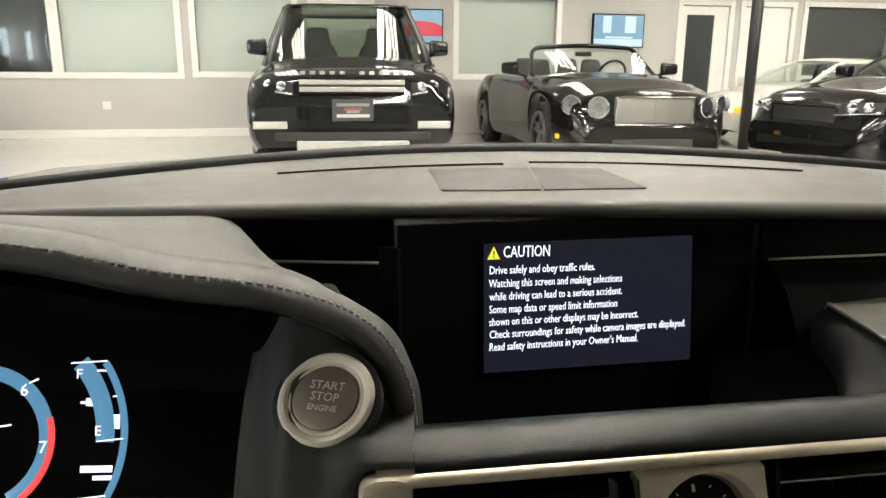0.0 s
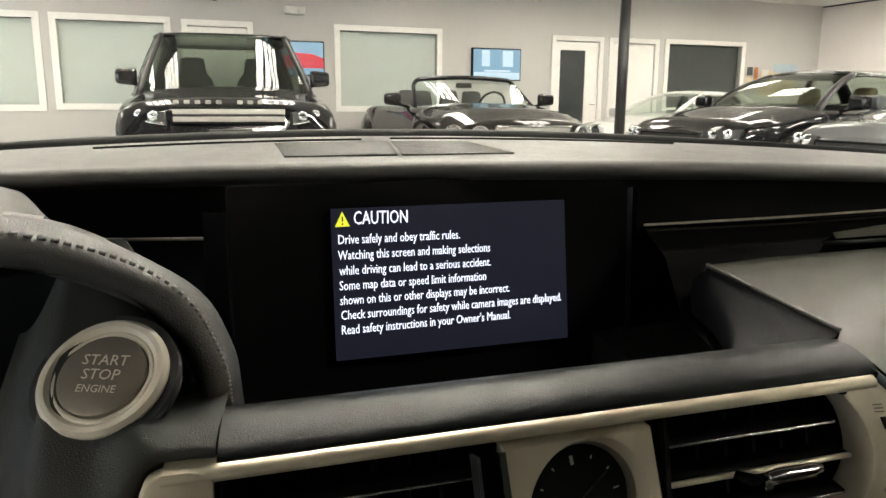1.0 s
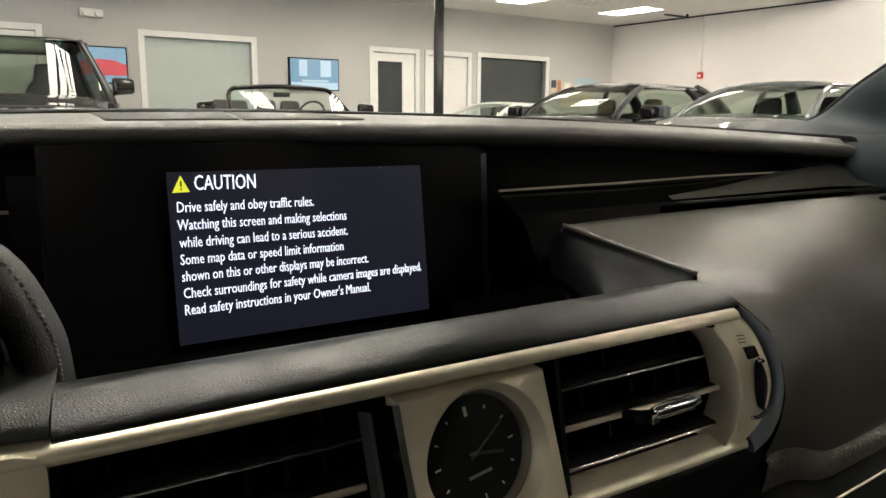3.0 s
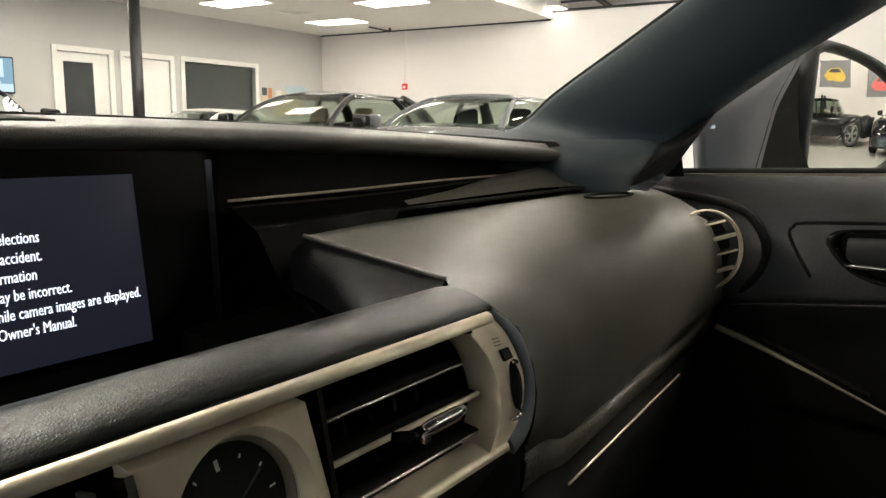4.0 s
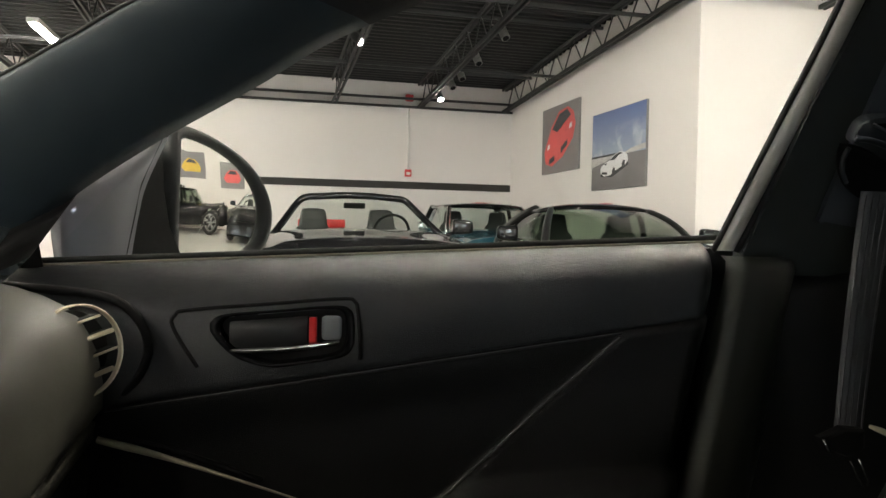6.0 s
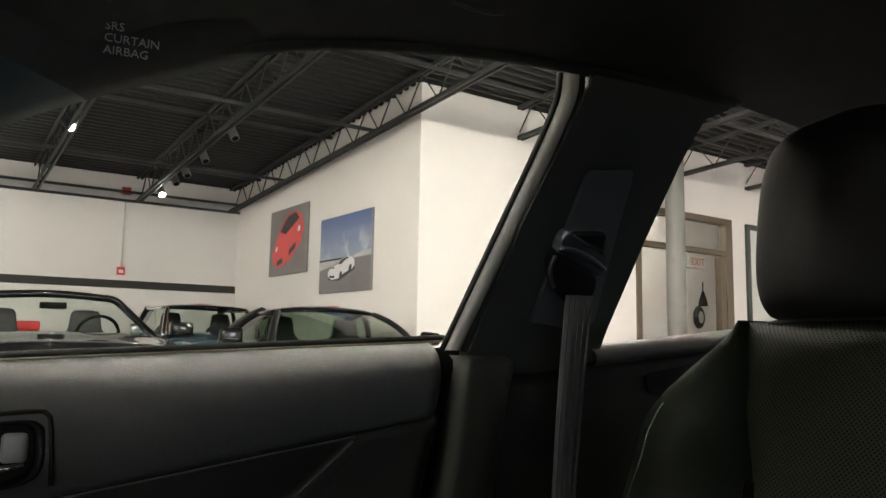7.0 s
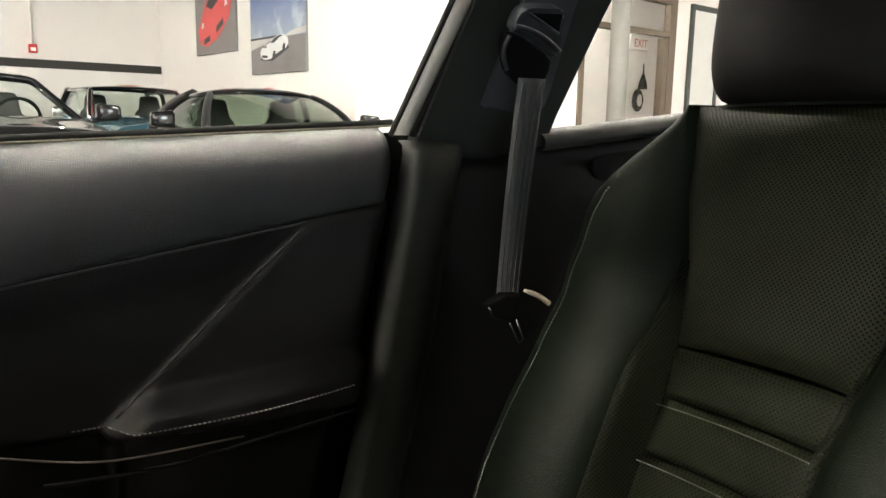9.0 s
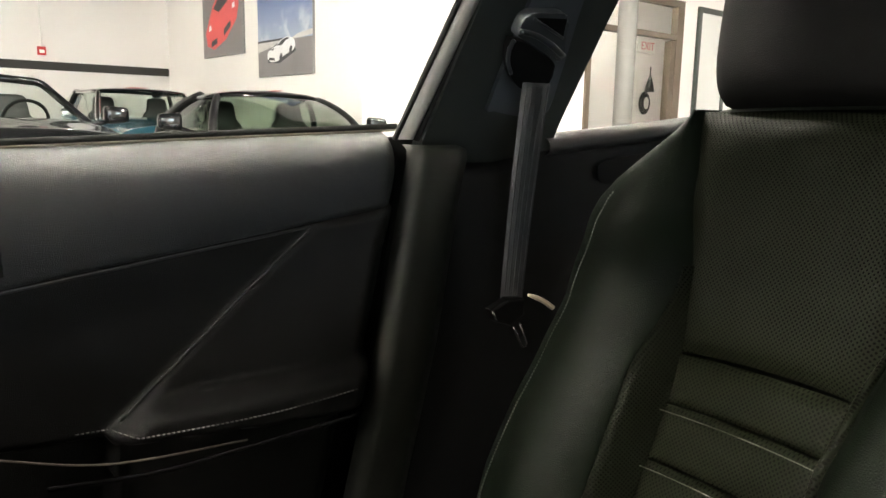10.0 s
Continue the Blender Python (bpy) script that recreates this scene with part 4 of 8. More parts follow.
    if s.get("seats", True):
        sx = s.get("seat_x", xr0 - 0.55)
        for y in (-0.37, 0.37):
            car_seat(c, sx, y, s.get("seat_z", 0.55), s.get("seatmat", SEATBLACK))
        if s.get("rear_seats"):
            for y in (-0.33, 0.33):
                car_seat(c, sx - 0.85, y, s.get("seat_z", 0.55) + 0.02, s.get("seatmat", SEATBLACK))
    # mirrors
    for side in (-1, 1):
        up = s.get("mirror_up", 0.0)
        xm, zm = x0 - 0.42, lerp_keys(belt, x0 - 0.4) + 0.10 + up
        mz, yo = s.get("mz", 0.075), side * (W + s.get("mirror_out", 0.09))
        bmm = bmesh.new()
        bmesh.ops.create_cube(bmm, size=1)
        for v in bmm.verts:
            v.co = Vector((xm + v.co.x * (0.10 if v.co.x > 0 else 0.14), yo + v.co.y * 0.21, zm + v.co.z * 2 * mz * (1.0 - 0.22 * side * v.co.y)))
        bmesh.ops.bevel(bmm, geom=bmm.edges[:], offset=0.045, segments=4, profile=0.6, affect="EDGES", clamp_overlap=True)
        bmm = tube([(xm - 0.02, side * W * 0.84, zm - mz - 0.03), (xm, yo - side * 0.05, zm - mz * 0.7)], 0.022, 6, bm=bmm)
        part("side_mirror", bmm, s.get("mirror", s["paint"]), c)
    # face
    face = s.get("face", ())
    for kind, *a in face:
        if kind == "lamp_round":
            x, y, z, rad = a
            for side in (-1, 1):
                lm = part("headlight", disc(rad, 0.05, pose(x, side * y, z, 0, 90, side * 12), 28, 0.006, rad * 0.86), CHROME, c, "round headlight")
                part("reflector", disc(rad * 0.86, 0.012, pose(x + 0.004, side * y, z, 0, 90, side * 12), 24), REFLECTOR, lm)
                part("bulb", disc(rad * 0.4, 0.03, pose(x + 0.01, side * y, z, 0, 90, side * 12), 16, 0.01), LENS, lm)
        elif kind == "lamp_slant":
            x, y0, y1, z0, z1, back = a
            for side in (-1, 1):
                pts = [(x, side * y0, z0), (x - back, side * y1, z0 + 0.04), (x - back * 1.3, side * y1, z1), (x - 0.05, side * y0, z1 - 0.02)]
                lm = part("headlight", sheet(pts if side > 0 else pts[::-1], 0.05), HONEY, c, "angular clear headlight", smooth=False)
                for f in (0.3, 0.68):
                    px = Vector(pts[0]).lerp(Vector(pts[1]), f).lerp(Vector(pts[3]).lerp(Vector(pts[2]), f), 0.5)
                    bmm = bmesh.new()
                    bmesh.ops.create_uvsphere(bmm, u_segments=14, v_segments=8, radius=abs(z1 - z0) * 0.42, matrix=Matrix.Translation(px))
                    part("reflector", bmm, REFLECTOR, lm, "bright lamp lens")
                p0, p1 = Vector(pts[0]), Vector(pts[1])
                part("light_bar", tube([p0 + Vector((0.02, 0, 0.005)), p1 + Vector((0.02, 0, 0.005))], 0.012, 6), REFLECTOR, lm)
        elif kind == "grille":
            x, yw, z0, z1, bars, lean, mat = a
            g = part("grille", box(x - 0.05, x, -yw, yw, z0, z1, 0.02, 3), HONEY if mat is not MESHGRILLE else MESHGRILLE, c, "front grille")
            rim = [(x + 0.006, -yw, z0), (x + 0.006, yw, z0), (x + 0.006, yw, z1), (x + 0.006, -yw, z1), (x + 0.006, -yw, z0)]
            part("surround", tube(rim, 0.012, 6), CHROME if mat is MESHGRILLE else DULLBLACK, g)
            for k in range(bars):
                z = z0 + (z1 - z0) * (k + 0.5) / bars
                part("bar", box(x, x + 0.02, -yw, yw, z - 0.022, z + 0.022, 0.006), mat if mat is not None else HONEY, g, smooth=False)
        elif kind == "box":
            nm, mat, x0b, x1b, y0b, y1b, z0b, z1b, both = a
            for side in ((-1, 1) if both else (1,)):
                ya, yb = sorted((side * y0b, side * y1b)) if both else (y0b, y1b)
                part(nm, box(x0b, x1b, ya, yb, z0b, z1b, 0.012, 2), mat, c, smooth=False)
        elif kind == "letters":
            x, z, yw, count, mat = a
            for k in range(count):
                y = -yw + 2 * yw * k / (count - 1)
                if abs(k - (count - 1) / 2) < 0.6:
                    continue
                part("badge_bar", box(x, x + 0.008, y - 0.024, y + 0.024, z - 0.016, z + 0.016, 0.003), mat, c, smooth=False)
        elif kind == "plate":
            x, z = a
            pl = part("number_plate", box(x, x + 0.015, -0.19, 0.19, z - 0.1, z + 0.1, 0.006), STEEL, c, "dealer plate in a dark frame", smooth=False)
            for dz, hw, m in ((0.05, 0.15, COLUMN), (0.012, 0.08, PLATERED), (-0.012, 0.06, COLUMN), (-0.050, 0.15, SKID)):
                part("plate_bar", box(x + 0.015, x + 0.018, -hw, hw, z + dz - 0.014, z + dz + 0.014), m, pl, smooth=False)
    return c


GRILLEBAR = surface("grille_bar_metal", (0.40, 0.39, 0.37), 0.35, metal=0.7, grain=0.6, grain_scale=160)
MESHDARK = surface("dark_mesh_intake", (0.07, 0.07, 0.068), 0.45, metal=0.5, grain=0.9, grain_scale=120)


def head(u, v, deg):
    return ROOM @ pose(u, v, 0, 0, 0, deg)


SUV = dict(L=4.85, W=2.0, H=1.81, tint=SUVTINT, pillarmat=BLACKDULL, paint=BLACKPAINT, r=0.38, wf=1.5, wr=-1.42, sill=0.28, lift=0.08,
           belt=[(-2.43, 1.0), (-1.0, 1.16), (1.2, 1.08), (2.2, 0.98), (2.43, 0.78)], top=[(-2.43, 1.12), (-2.2, 1.2), (0.9, 1.2), (1.35, 1.19), (2.15, 1.08), (2.33, 1.02), (2.43, 0.72)],
           wid=[(-2.43, 0.86), (-2.0, 0.97), (0, 1), (1.9, 1.0), (2.2, 0.985), (2.36, 0.95), (2.43, 0.90)], glass=(1.28, -2.25, 0.42, -2.0), wb=1.0, wroof=0.77, pillars=(8.8, 11.6), seat_z=0.85, mz=0.085, mirror_up=0.10, mirror_out=0.0, rail=BLACKPAINT, mirror=BLACKPAINT,
           face=[("grille", 2.41, 0.48, 0.855, 0.985, 2, 0, GRILLEBAR), ("letters", 2.375, 1.035, 0.45, 11, GRILLEBAR), ("lamp_slant", 2.42, 0.55, 0.86, 0.84, 0.97, 0.16), ("plate", 2.44, 0.70),
                 ("box", "fog_trim", SKID, 2.34, 2.435, 0.60, 0.91, 0.53, 0.60, True), ("box", "air_intake", HONEY, 2.3, 2.425, -0.55, 0.55, 0.52, 0.62, False), ("box", "skid_plate", SKID, 2.36, 2.45, -0.52, 0.52, 0.24, 0.42, False), ("box", "bumper_lip", PLASTIC, 2.36, 2.435, -0.72, 0.72, 0.42, 0.50, False)])
showroom_car("parked_suv", "glossy black luxury off-road SUV facing forward", SUV, head(0.61, 6.42 + 2.42, -94.3))

GT = dict(L=4.80, W=1.92, H=1.36, paint=BROWNBLACK, r=0.36, wf=1.45, wr=-1.30, sill=0.2, open=True, lift=0.03,
          belt=[(-2.4, 0.78), (-1.2, 0.98), (0.6, 0.98), (1.6, 0.88), (2.25, 0.74), (2.4, 0.5)], top=[(-2.4, 0.86), (-1.5, 1.0), (0.6, 1.02), (0.95, 1.04), (1.6, 0.99), (2.2, 0.87), (2.32, 0.78), (2.4, 0.5)],
          wid=[(-2.4, 0.82), (-1.9, 0.94), (-1.1, 1.0), (0, 0.98), (1.4, 1.0), (2.0, 0.96), (2.25, 0.90), (2.4, 0.76)], glass=(0.98, -1.2, 0.30, -0.8), wb=0.84, wroof=0.66, seat_x=-0.35, seat_z=0.5, rear_seats=True, seatmat=SEATBLACK, mirror=BROWNBLACK, frame=BLACKPAINT,
          face=[("grille", 2.40, 0.43, 0.53, 0.80, 0, 0, MESHGRILLE), ("lamp_round", 2.345, 0.60, 0.70, 0.112), ("lamp_round", 2.20, 0.84, 0.72, 0.100), ("box", "air_intake", MESHDARK, 2.3, 2.405, -0.45, 0.45, 0.24, 0.38, False),
                ("box", "air_intake", MESHDARK, 2.2, 2.35, 0.52, 0.78, 0.26, 0.40, True), ("box", "side_marker", ORANGE, 1.98, 2.06, 0.89, 0.925, 0.36, 0.41, True), ("box", "grille_divider", CHROME, 2.38, 2.40, -0.012, 0.012, 0.5, 0.8, False)])
showroom_car("parked_convertible", "dark bronze luxury convertible with its roof open", GT, head(3.62, 6.55 + 2.4, -92))

WEDGE = dict(round=0.3, L=4.3, W=1.75, H=1.26, paint=WHITEPAINT, r=0.32, wf=1.25, wr=-1.2, sill=0.2,
             belt=[(-2.15, 0.85), (-0.5, 0.88), (0.8, 0.78), (2.15, 0.5)], top=[(-2.15, 0.95), (-1, 0.98), (0.6, 0.9), (1.5, 0.76), (2.05, 0.62), (2.15, 0.5)],
             wid=[(-2.15, 0.9), (0, 1), (1.8, 0.95), (2.15, 0.85)], glass=(1.0, -1.2, 0.05, -0.75), wb=0.86, wroof=0.62, pillars=(10.2,), seat_z=0.4, seats=False,
             face=[("box", "side_marker", ORANGE, 2.0, 2.1, 0.7, 0.78, 0.5, 0.56, True)])
showroom_car("parked_coupe", "white wedge-shaped sports coupe parked behind column", WEDGE, head(7.95, 9.75, 186))

SEDAN = dict(round=0.4, tint=SEDANTINT, pillarmat=BLACKDULL, L=5.0, W=1.95, H=1.46, paint=BLACKPAINT, r=0.36, wf=1.55, wr=-1.5, sill=0.2, lift=0.04,
             belt=[(-2.5, 0.9), (-0.5, 1.0), (1.2, 0.97), (2.2, 0.82), (2.5, 0.55)], top=[(-2.5, 1.0), (-1.6, 1.08), (1.0, 1.06), (1.3, 1.04), (2.2, 0.9), (2.42, 0.78), (2.5, 0.55)],
             wid=[(-2.5, 0.85), (-1.9, 0.96), (0, 1), (1.9, 0.97), (2.3, 0.88), (2.5, 0.75)], glass=(1.32, -1.75, 0.40, -1.05), wb=0.86, wroof=0.64, pillars=(9.4,), rail=CHROME, mirror=BLACKPAINT, seatmat=SEATTAN,
             face=[("grille", 2.48, 0.42, 0.50, 0.74, 0, 0, None), ("lamp_slant", 2.49, 0.44, 0.82, 0.66, 0.80, 0.15), ("box", "air_intake", HONEY, 2.3, 2.5, -0.6, 0.6, 0.26, 0.42, False), ("box", "side_marker", ORANGE, 2.02, 2.07, 0.925, 0.955, 0.5, 0.6, True)])
showroom_car("parked_sedan", "black sedan with bright window trim", SEDAN, head(7.45, 6.45, 186))
GREYS = dict(SEDAN, pillarmat=GREYPAINT, paint=GREYPAINT, rail=CHROME, mirror=GREYPAINT, seatmat=SEATBLACK, H=1.42)
showroom_car("parked_sedan", "silver-grey sedan with chrome window trim", GREYS, head(7.75, 4.22, 183))

ROADSTER = dict(L=4.5, W=1.93, H=1.33, paint=BLACKPAINT, r=0.35, wf=1.4, wr=-1.25, sill=0.18, open=True,
                belt=[(-2.25, 0.85), (-0.5, 0.95), (0.7, 0.93), (1.6, 0.84), (2.25, 0.5)], top=[(-2.25, 0.92), (-1.2, 1.0), (0.6, 1.0), (0.8, 1.0), (1.6, 0.93), (2.1, 0.76), (2.25, 0.5)],
                wid=[(-2.25, 0.85), (-1.2, 1.0), (0, 0.97), (1.4, 1.0), (2.0, 0.9), (2.25, 0.72)], glass=(0.82, -1.0, 0.12, -0.6), wb=0.84, wroof=0.53, seat_x=-0.45, seat_z=0.51, seatmat=SEATBLACK, frame=BLACKPAINT, frame_r=0.034,
                face=[("lamp_slant", 2.1, 0.5, 0.8, 0.62, 0.74, 0.35), ("grille", 2.2, 0.4, 0.4, 0.6, 0, 0, None)])
cvt = showroom_car("parked_roadster", "black open roadster with high headrests", ROADSTER, head(7.45, -1.27, 180))
part("red_panel", box(-1.25, -1.15, -0.5, 0.05, 1.0, 1.1, 0.02), REDPAINT, cvt, "red cover behind seats")

CLASSIC = dict(round=0.25, L=4.2, W=1.75, H=1.42, pillarmat=CHROME, paint=TEALPAINT, roofpaint=BLACKPAINT, r=0.33, wf=1.2, wr=-1.2, sill=0.25,
               belt=[(-2.1, 0.9), (0.6, 0.95), (2.1, 0.8)], top=[(-2.1, 0.95), (0.6, 1.02), (1.9, 0.93), (2.1, 0.8)], wid=[(-2.1, 0.9), (0, 1), (1.9, 0.97), (2.1, 0.9)],
               glass=(0.75, -1.3, 0.35, -0.9), wb=0.88, wroof=0.74, pillars=(9.8,), rail=CHROME, mirror=CHROME, seat_z=0.6, tint=CLEARCAR, face=[("lamp_round", 2.08, 0.62, 0.7, 0.09)])
cl = showroom_car("parked_classic", "teal classic coupe with chrome window frame", CLASSIC, head(10.9, -3.68, 180))
part("roof_stripe", box(-0.9, 0.2, -0.12, 0.12, 1.424, 1.428), REDPAINT, cl, "red roof stripe", smooth=False)

AMG = dict(round=0.45, pillarmat=BLACKDULL, L=4.5, W=1.94, H=1.31, paint=BLACKPAINT, r=0.35, wf=1.4, wr=-1.25, sill=0.16,
           belt=[(-2.25, 0.8), (-0.6, 0.90), (0.4, 0.88), (1.6, 0.82), (2.25, 0.5)], top=[(-2.25, 0.88), (-1.4, 0.93), (0.2, 0.94), (0.5, 0.95), (1.6, 0.9), (2.1, 0.74), (2.25, 0.5)],
           wid=[(-2.25, 0.85), (-1.2, 1.0), (0, 0.95), (1.4, 1.0), (2.0, 0.9), (2.25, 0.72)], glass=(0.55, -1.75, -0.15, -0.85), wb=0.88, wroof=0.62, pillars=(9.6,), tint=COUPETINT, seat_x=-0.55, seat_z=0.50,
           face=[("lamp_slant", 2.1, 0.5, 0.8, 0.6, 0.72, 0.35), ("grille", 2.2, 0.45, 0.3, 0.6, 0, 0, None)])
ag = showroom_car("parked_sports_car", "black long-nose sports coupe with glossy roof", AMG, head(6.75, -3.76, 174))
part("roof_stripe", box(-0.6, -0.25, 0.08, 0.16, 1.314, 1.318), REDPAINT, ag, "red roof reflector strip", smooth=False)
# two cars by the rear wall
JEEP = dict(SUV, L=4.2, H=1.45, paint=BLACKPAINT, glass=(0.8, -1.9, 0.45, -1.7), wid=[(-2.1, 0.9), (0, 1), (1.9, 0.95), (2.1, 0.85)], belt=[(-2.1, 0.95), (2.1, 0.88)], top=[(-2.1, 1.0), (1.9, 0.98), (2.1, 0.85)], wf=1.25, wr=-1.25, face=[("grille", 2.1, 0.35, 0.6, 0.9, 0, 0, None), ("lamp_round", 2.1, 0.55, 0.8, 0.09)])
showroom_car("parked_offroader", "black boxy off-road car by the rear wall", JEEP, head(0.6, -12.3, 8))
showroom_car("parked_roadster", "black roadster with chrome details by rear wall", dict(ROADSTER, frame=CHROME), head(3.9, -11.0, 115))
showroom_car("parked_coupe", "dark blue coupe beside the grey wall", dict(AMG, paint=BLUEPAINT), head(-6.15, 9.6, 180))

# the car that the camera sits in -------------------------------------------------
# dashboard
dash = thing("dashboard", "black leather dashboard with grey stitching", "dashboard")


def far_y(x):
    return 0.285 - 0.75 * x * x


def lip_y(x):
    return -0.006 + 0.17 * x * x


def top_z(x):
    return 1.013 - 0.07 * x * x


rows = []
for k in range(67):
    x = -0.70 + 1.235 * k / 66
    yf, yl, zt = far_y(x), lip_y(x), top_z(x)
    yf = max(yf, yl + 0.03)
    r = []
    for f in (0, 0.15, 0.35, 0.55, 0.75, 0.9, 0.97):
        y = yf + (yl + 0.012 - yf) * f
        r.append((x, y, zt + 0.008 + 0.004 * math.sin(math.pi * f) - 0.004 * f * f))
    for a in (80, 50, 20, -20, -60, -90):
        r.append((x, yl + 0.010 - 0.010 * math.cos(radians(a)), zt - 0.0008 + 0.0063 * math.sin(radians(a))))
    r.append((x, yl + 0.05, zt - 0.010))
    rows.append(r)
part("top_pad", loft(rows), LEATHER, dash, "matt black padded dash top")


def on_top(x, y, d=0.0):
    f = (far_y(x) - y) / (far_y(x) - lip_y(x))
    return (x, y, top_z(x) + 0.008 + 0.004 * math.sin(math.pi * f) - 0.004 * f * f + d)


for a, b, c2, d2 in (((-0.113, 0.128), (-0.104, 0.04), (-0.03, 0.04), (-0.026, 0.132)), ((-0.024, 0.132), (-0.027, 0.04), (0.052, 0.046), (0.036, 0.128))):
    g = part("speaker_grille", sheet([on_top(*a, 0.0003), on_top(*b, 0.0003), on_top(*c2, 0.0003), on_top(*d2, 0.0003)], 0.004), LEATHER, dash, "dark slotted speaker grille", smooth=False)
    bm = None
    for k in range(22):
        f = (k + 0.5) / 22
        p = [Vector(on_top(*q, -0.0001)) for q in (a, b, c2, d2)]
        bm = tube([p[1].lerp(p[0], f), p[2].lerp(p[3], f)], 0.0007, 4, bm=bm)
    part("slats", bm, LEATHER, g)
for x0, x1, y in ((-0.24, -0.045, 0.155), (-0.02, 0.22, 0.165)):
    part("defroster_slot", tube([on_top(x0 + (x1 - x0) * k / 12, y - 0.6 * (x0 + (x1 - x0) * k / 12) ** 2, 0.0) for k in range(13)], 0.0014, 6), DULLBLACK, dash, "thin black defroster slot")


# display housing
def face_pt(x, z, d=0.0):
    """The fascia's plane, turned a little towards the passenger."""
    return (x, -0.0075 + 0.21 * x + 0.08 * (z - 0.99) - d, z)


part("display_panel", sheet([face_pt(-0.135, 0.84, -0.003), face_pt(0.1295, 0.84, -0.003), face_pt(0.1295, 1.008, -0.003), face_pt(-0.135, 1.008, -0.003)], 0.004), GLOSSBLACK, dash, "glossy black display fascia", smooth=False)
part("panel_edge", sheet([face_pt(0.1295, 0.86, 0.001), face_pt(0.136, 0.86, -0.004), face_pt(0.1357, 0.998, -0.004), face_pt(0.1295, 0.998, 0.001)], 0.004), GLOSSBLACK, dash, "grey edge of display fascia", smooth=False)
part("panel_edge", sheet([face_pt(-0.148, 0.86, -0.008), face_pt(-0.135, 0.86, 0.002), face_pt(-0.135, 0.994, 0.002), face_pt(-0.148, 0.994, -0.008)], 0.004), GLOSSBLACK, dash, "dark edge of display fascia", smooth=False)
part("recess_back", sheet([(0.13, 0.045, 0.86), (0.56, 0.10, 0.86), (0.56, 0.10, 1.0), (0.13, 0.045, 1.009)], 0.01), DULLBLACK, dash, smooth=False)
part("recess_back", sheet([(-0.5, 0.05, 0.86), (-0.14, 0.03, 0.86), (-0.14, 0.03, 1.009), (-0.5, 0.05, 1.0)], 0.01), DULLBLACK, dash, smooth=False)
part("trim_line", tube(curve3([(0.136, 0.012, 0.973), (0.25, 0.024, 0.974), (0.36, 0.04, 0.975), (0.48, 0.062, 0.974)], 20), 0.0009, 6), SILVER, dash, "thin chrome line")
part("trim_line", tube([(-0.27, 0.01, 0.974), (-0.15, 0.005, 0.973)], 0.0011, 6), DARKSILVER, dash, "thin metal line")
rows = []
for k in range(25):
    x = 0.136 + 0.40 * k / 24
    a = (x, 0.014 + 0.09 * (x - 0.136) + 0.1 * (x - 0.136) ** 2, 0.9715)
    b = (x, -0.02 + 0.17 * (x - 0.136), 0.957 + 0.02 * (x - 0.136))
    c3 = (x, -0.045 + 0.17 * (x - 0.136), 0.925)
    rows.append([a, tuple(Vector(a).lerp(Vector(b), 0.5)), b, c3, (x, -0.13 + 0.1 * (x - 0.136), 0.905)])
part("gloss_tray", loft(rows), TRAYGLOSS, dash, "glossy black recess beside display")

# display
disp = thing("display_screen", "lit navigation display showing a safety caution", "screen")
SCRM = glow("display_lit", (0.016, 0.017, 0.028), 0.6)
TEXTW = glow("display_text", (0.85, 0.88, 1.0), 1.25)
TEXTY = glow("display_sign", (0.75, 0.75, 0.05), 1.0)
part("screen", sheet([face_pt(-0.0762, 0.9034), face_pt(0.0802, 0.8988), face_pt(0.0762, 0.9919), face_pt(-0.0775, 0.9935)], 0.002), SCRM, disp, "dark blue lit screen", smooth=False)
EX = Vector((1, 0.21, -0.022)).normalized()
EN = EX.cross(Vector((0, 0.08, 1))).normalized()
EU = EN.cross(EX)
SCR = Matrix(((EX.x, EU.x, EN.x, 0), (EX.y, EU.y, EN.y, 0), (EX.z, EU.z, EN.z, 0), (0, 0, 0, 1)))
SCR = Matrix.Translation(face_pt(-0.0775, 0.9925, 0.0008)) @ SCR
for txt, size, x0, y, wide in (("CAUTION", 0.0112, 0.0132, -0.0083, 0.0338), ("Drive safely and obey traffic rules.", 0.0079, 0.0036, -0.0195, 0.0779), ("Watching this screen and making selections", 0.0079, 0.0036, -0.0287, 0.0990),
                               ("while driving can lead to a serious accident.", 0.0079, 0.0042, -0.0378, 0.0989), ("Some map data or speed limit information", 0.0079, 0.0040, -0.0468, 0.0958), ("shown on this or other displays may be incorrect.", 0.0079, 0.0042, -0.0556, 0.1126),
                               ("Check surroundings for safety while camera images are displayed.", 0.0079, 0.0046, -0.0645, 0.1511), ("Read safety instructions in your Owner's Manual.", 0.0079, 0.0046, -0.0734, 0.1129)):
    bm = words(txt, size, I4)
    w = max(v.co.x for v in bm.verts)
    bm.transform(SCR @ pose(x0, y, 0) @ Matrix.Diagonal((wide / w, 1.0, 1, 1)))
    part("lettering", bm, TEXTW, disp, "white lettering", smooth=False)
bm = sheet([(0.0020, -0.0094, 0.0004), (0.0110, -0.0092, 0.0004), (0.0065, -0.0005, 0.0004)], 0.0003)
bm.transform(SCR)
part("warning_sign", bm, TEXTY, disp, "yellow warning triangle", smooth=False)
bm = box(0.0061, 0.0069, -0.0064, -0.0034, 0.0005, 0.0007)
bm = box(0.0061, 0.0069, -0.0082, -0.0072, 0.0005, 0.0007, bm=bm)
bm.transform(SCR)
part("warning_mark", bm, SCRM, disp, smooth=False)


# padded roll and silver vent bezel below the display
def bez_y(x):
    return -0.2005 + 0.12 * x


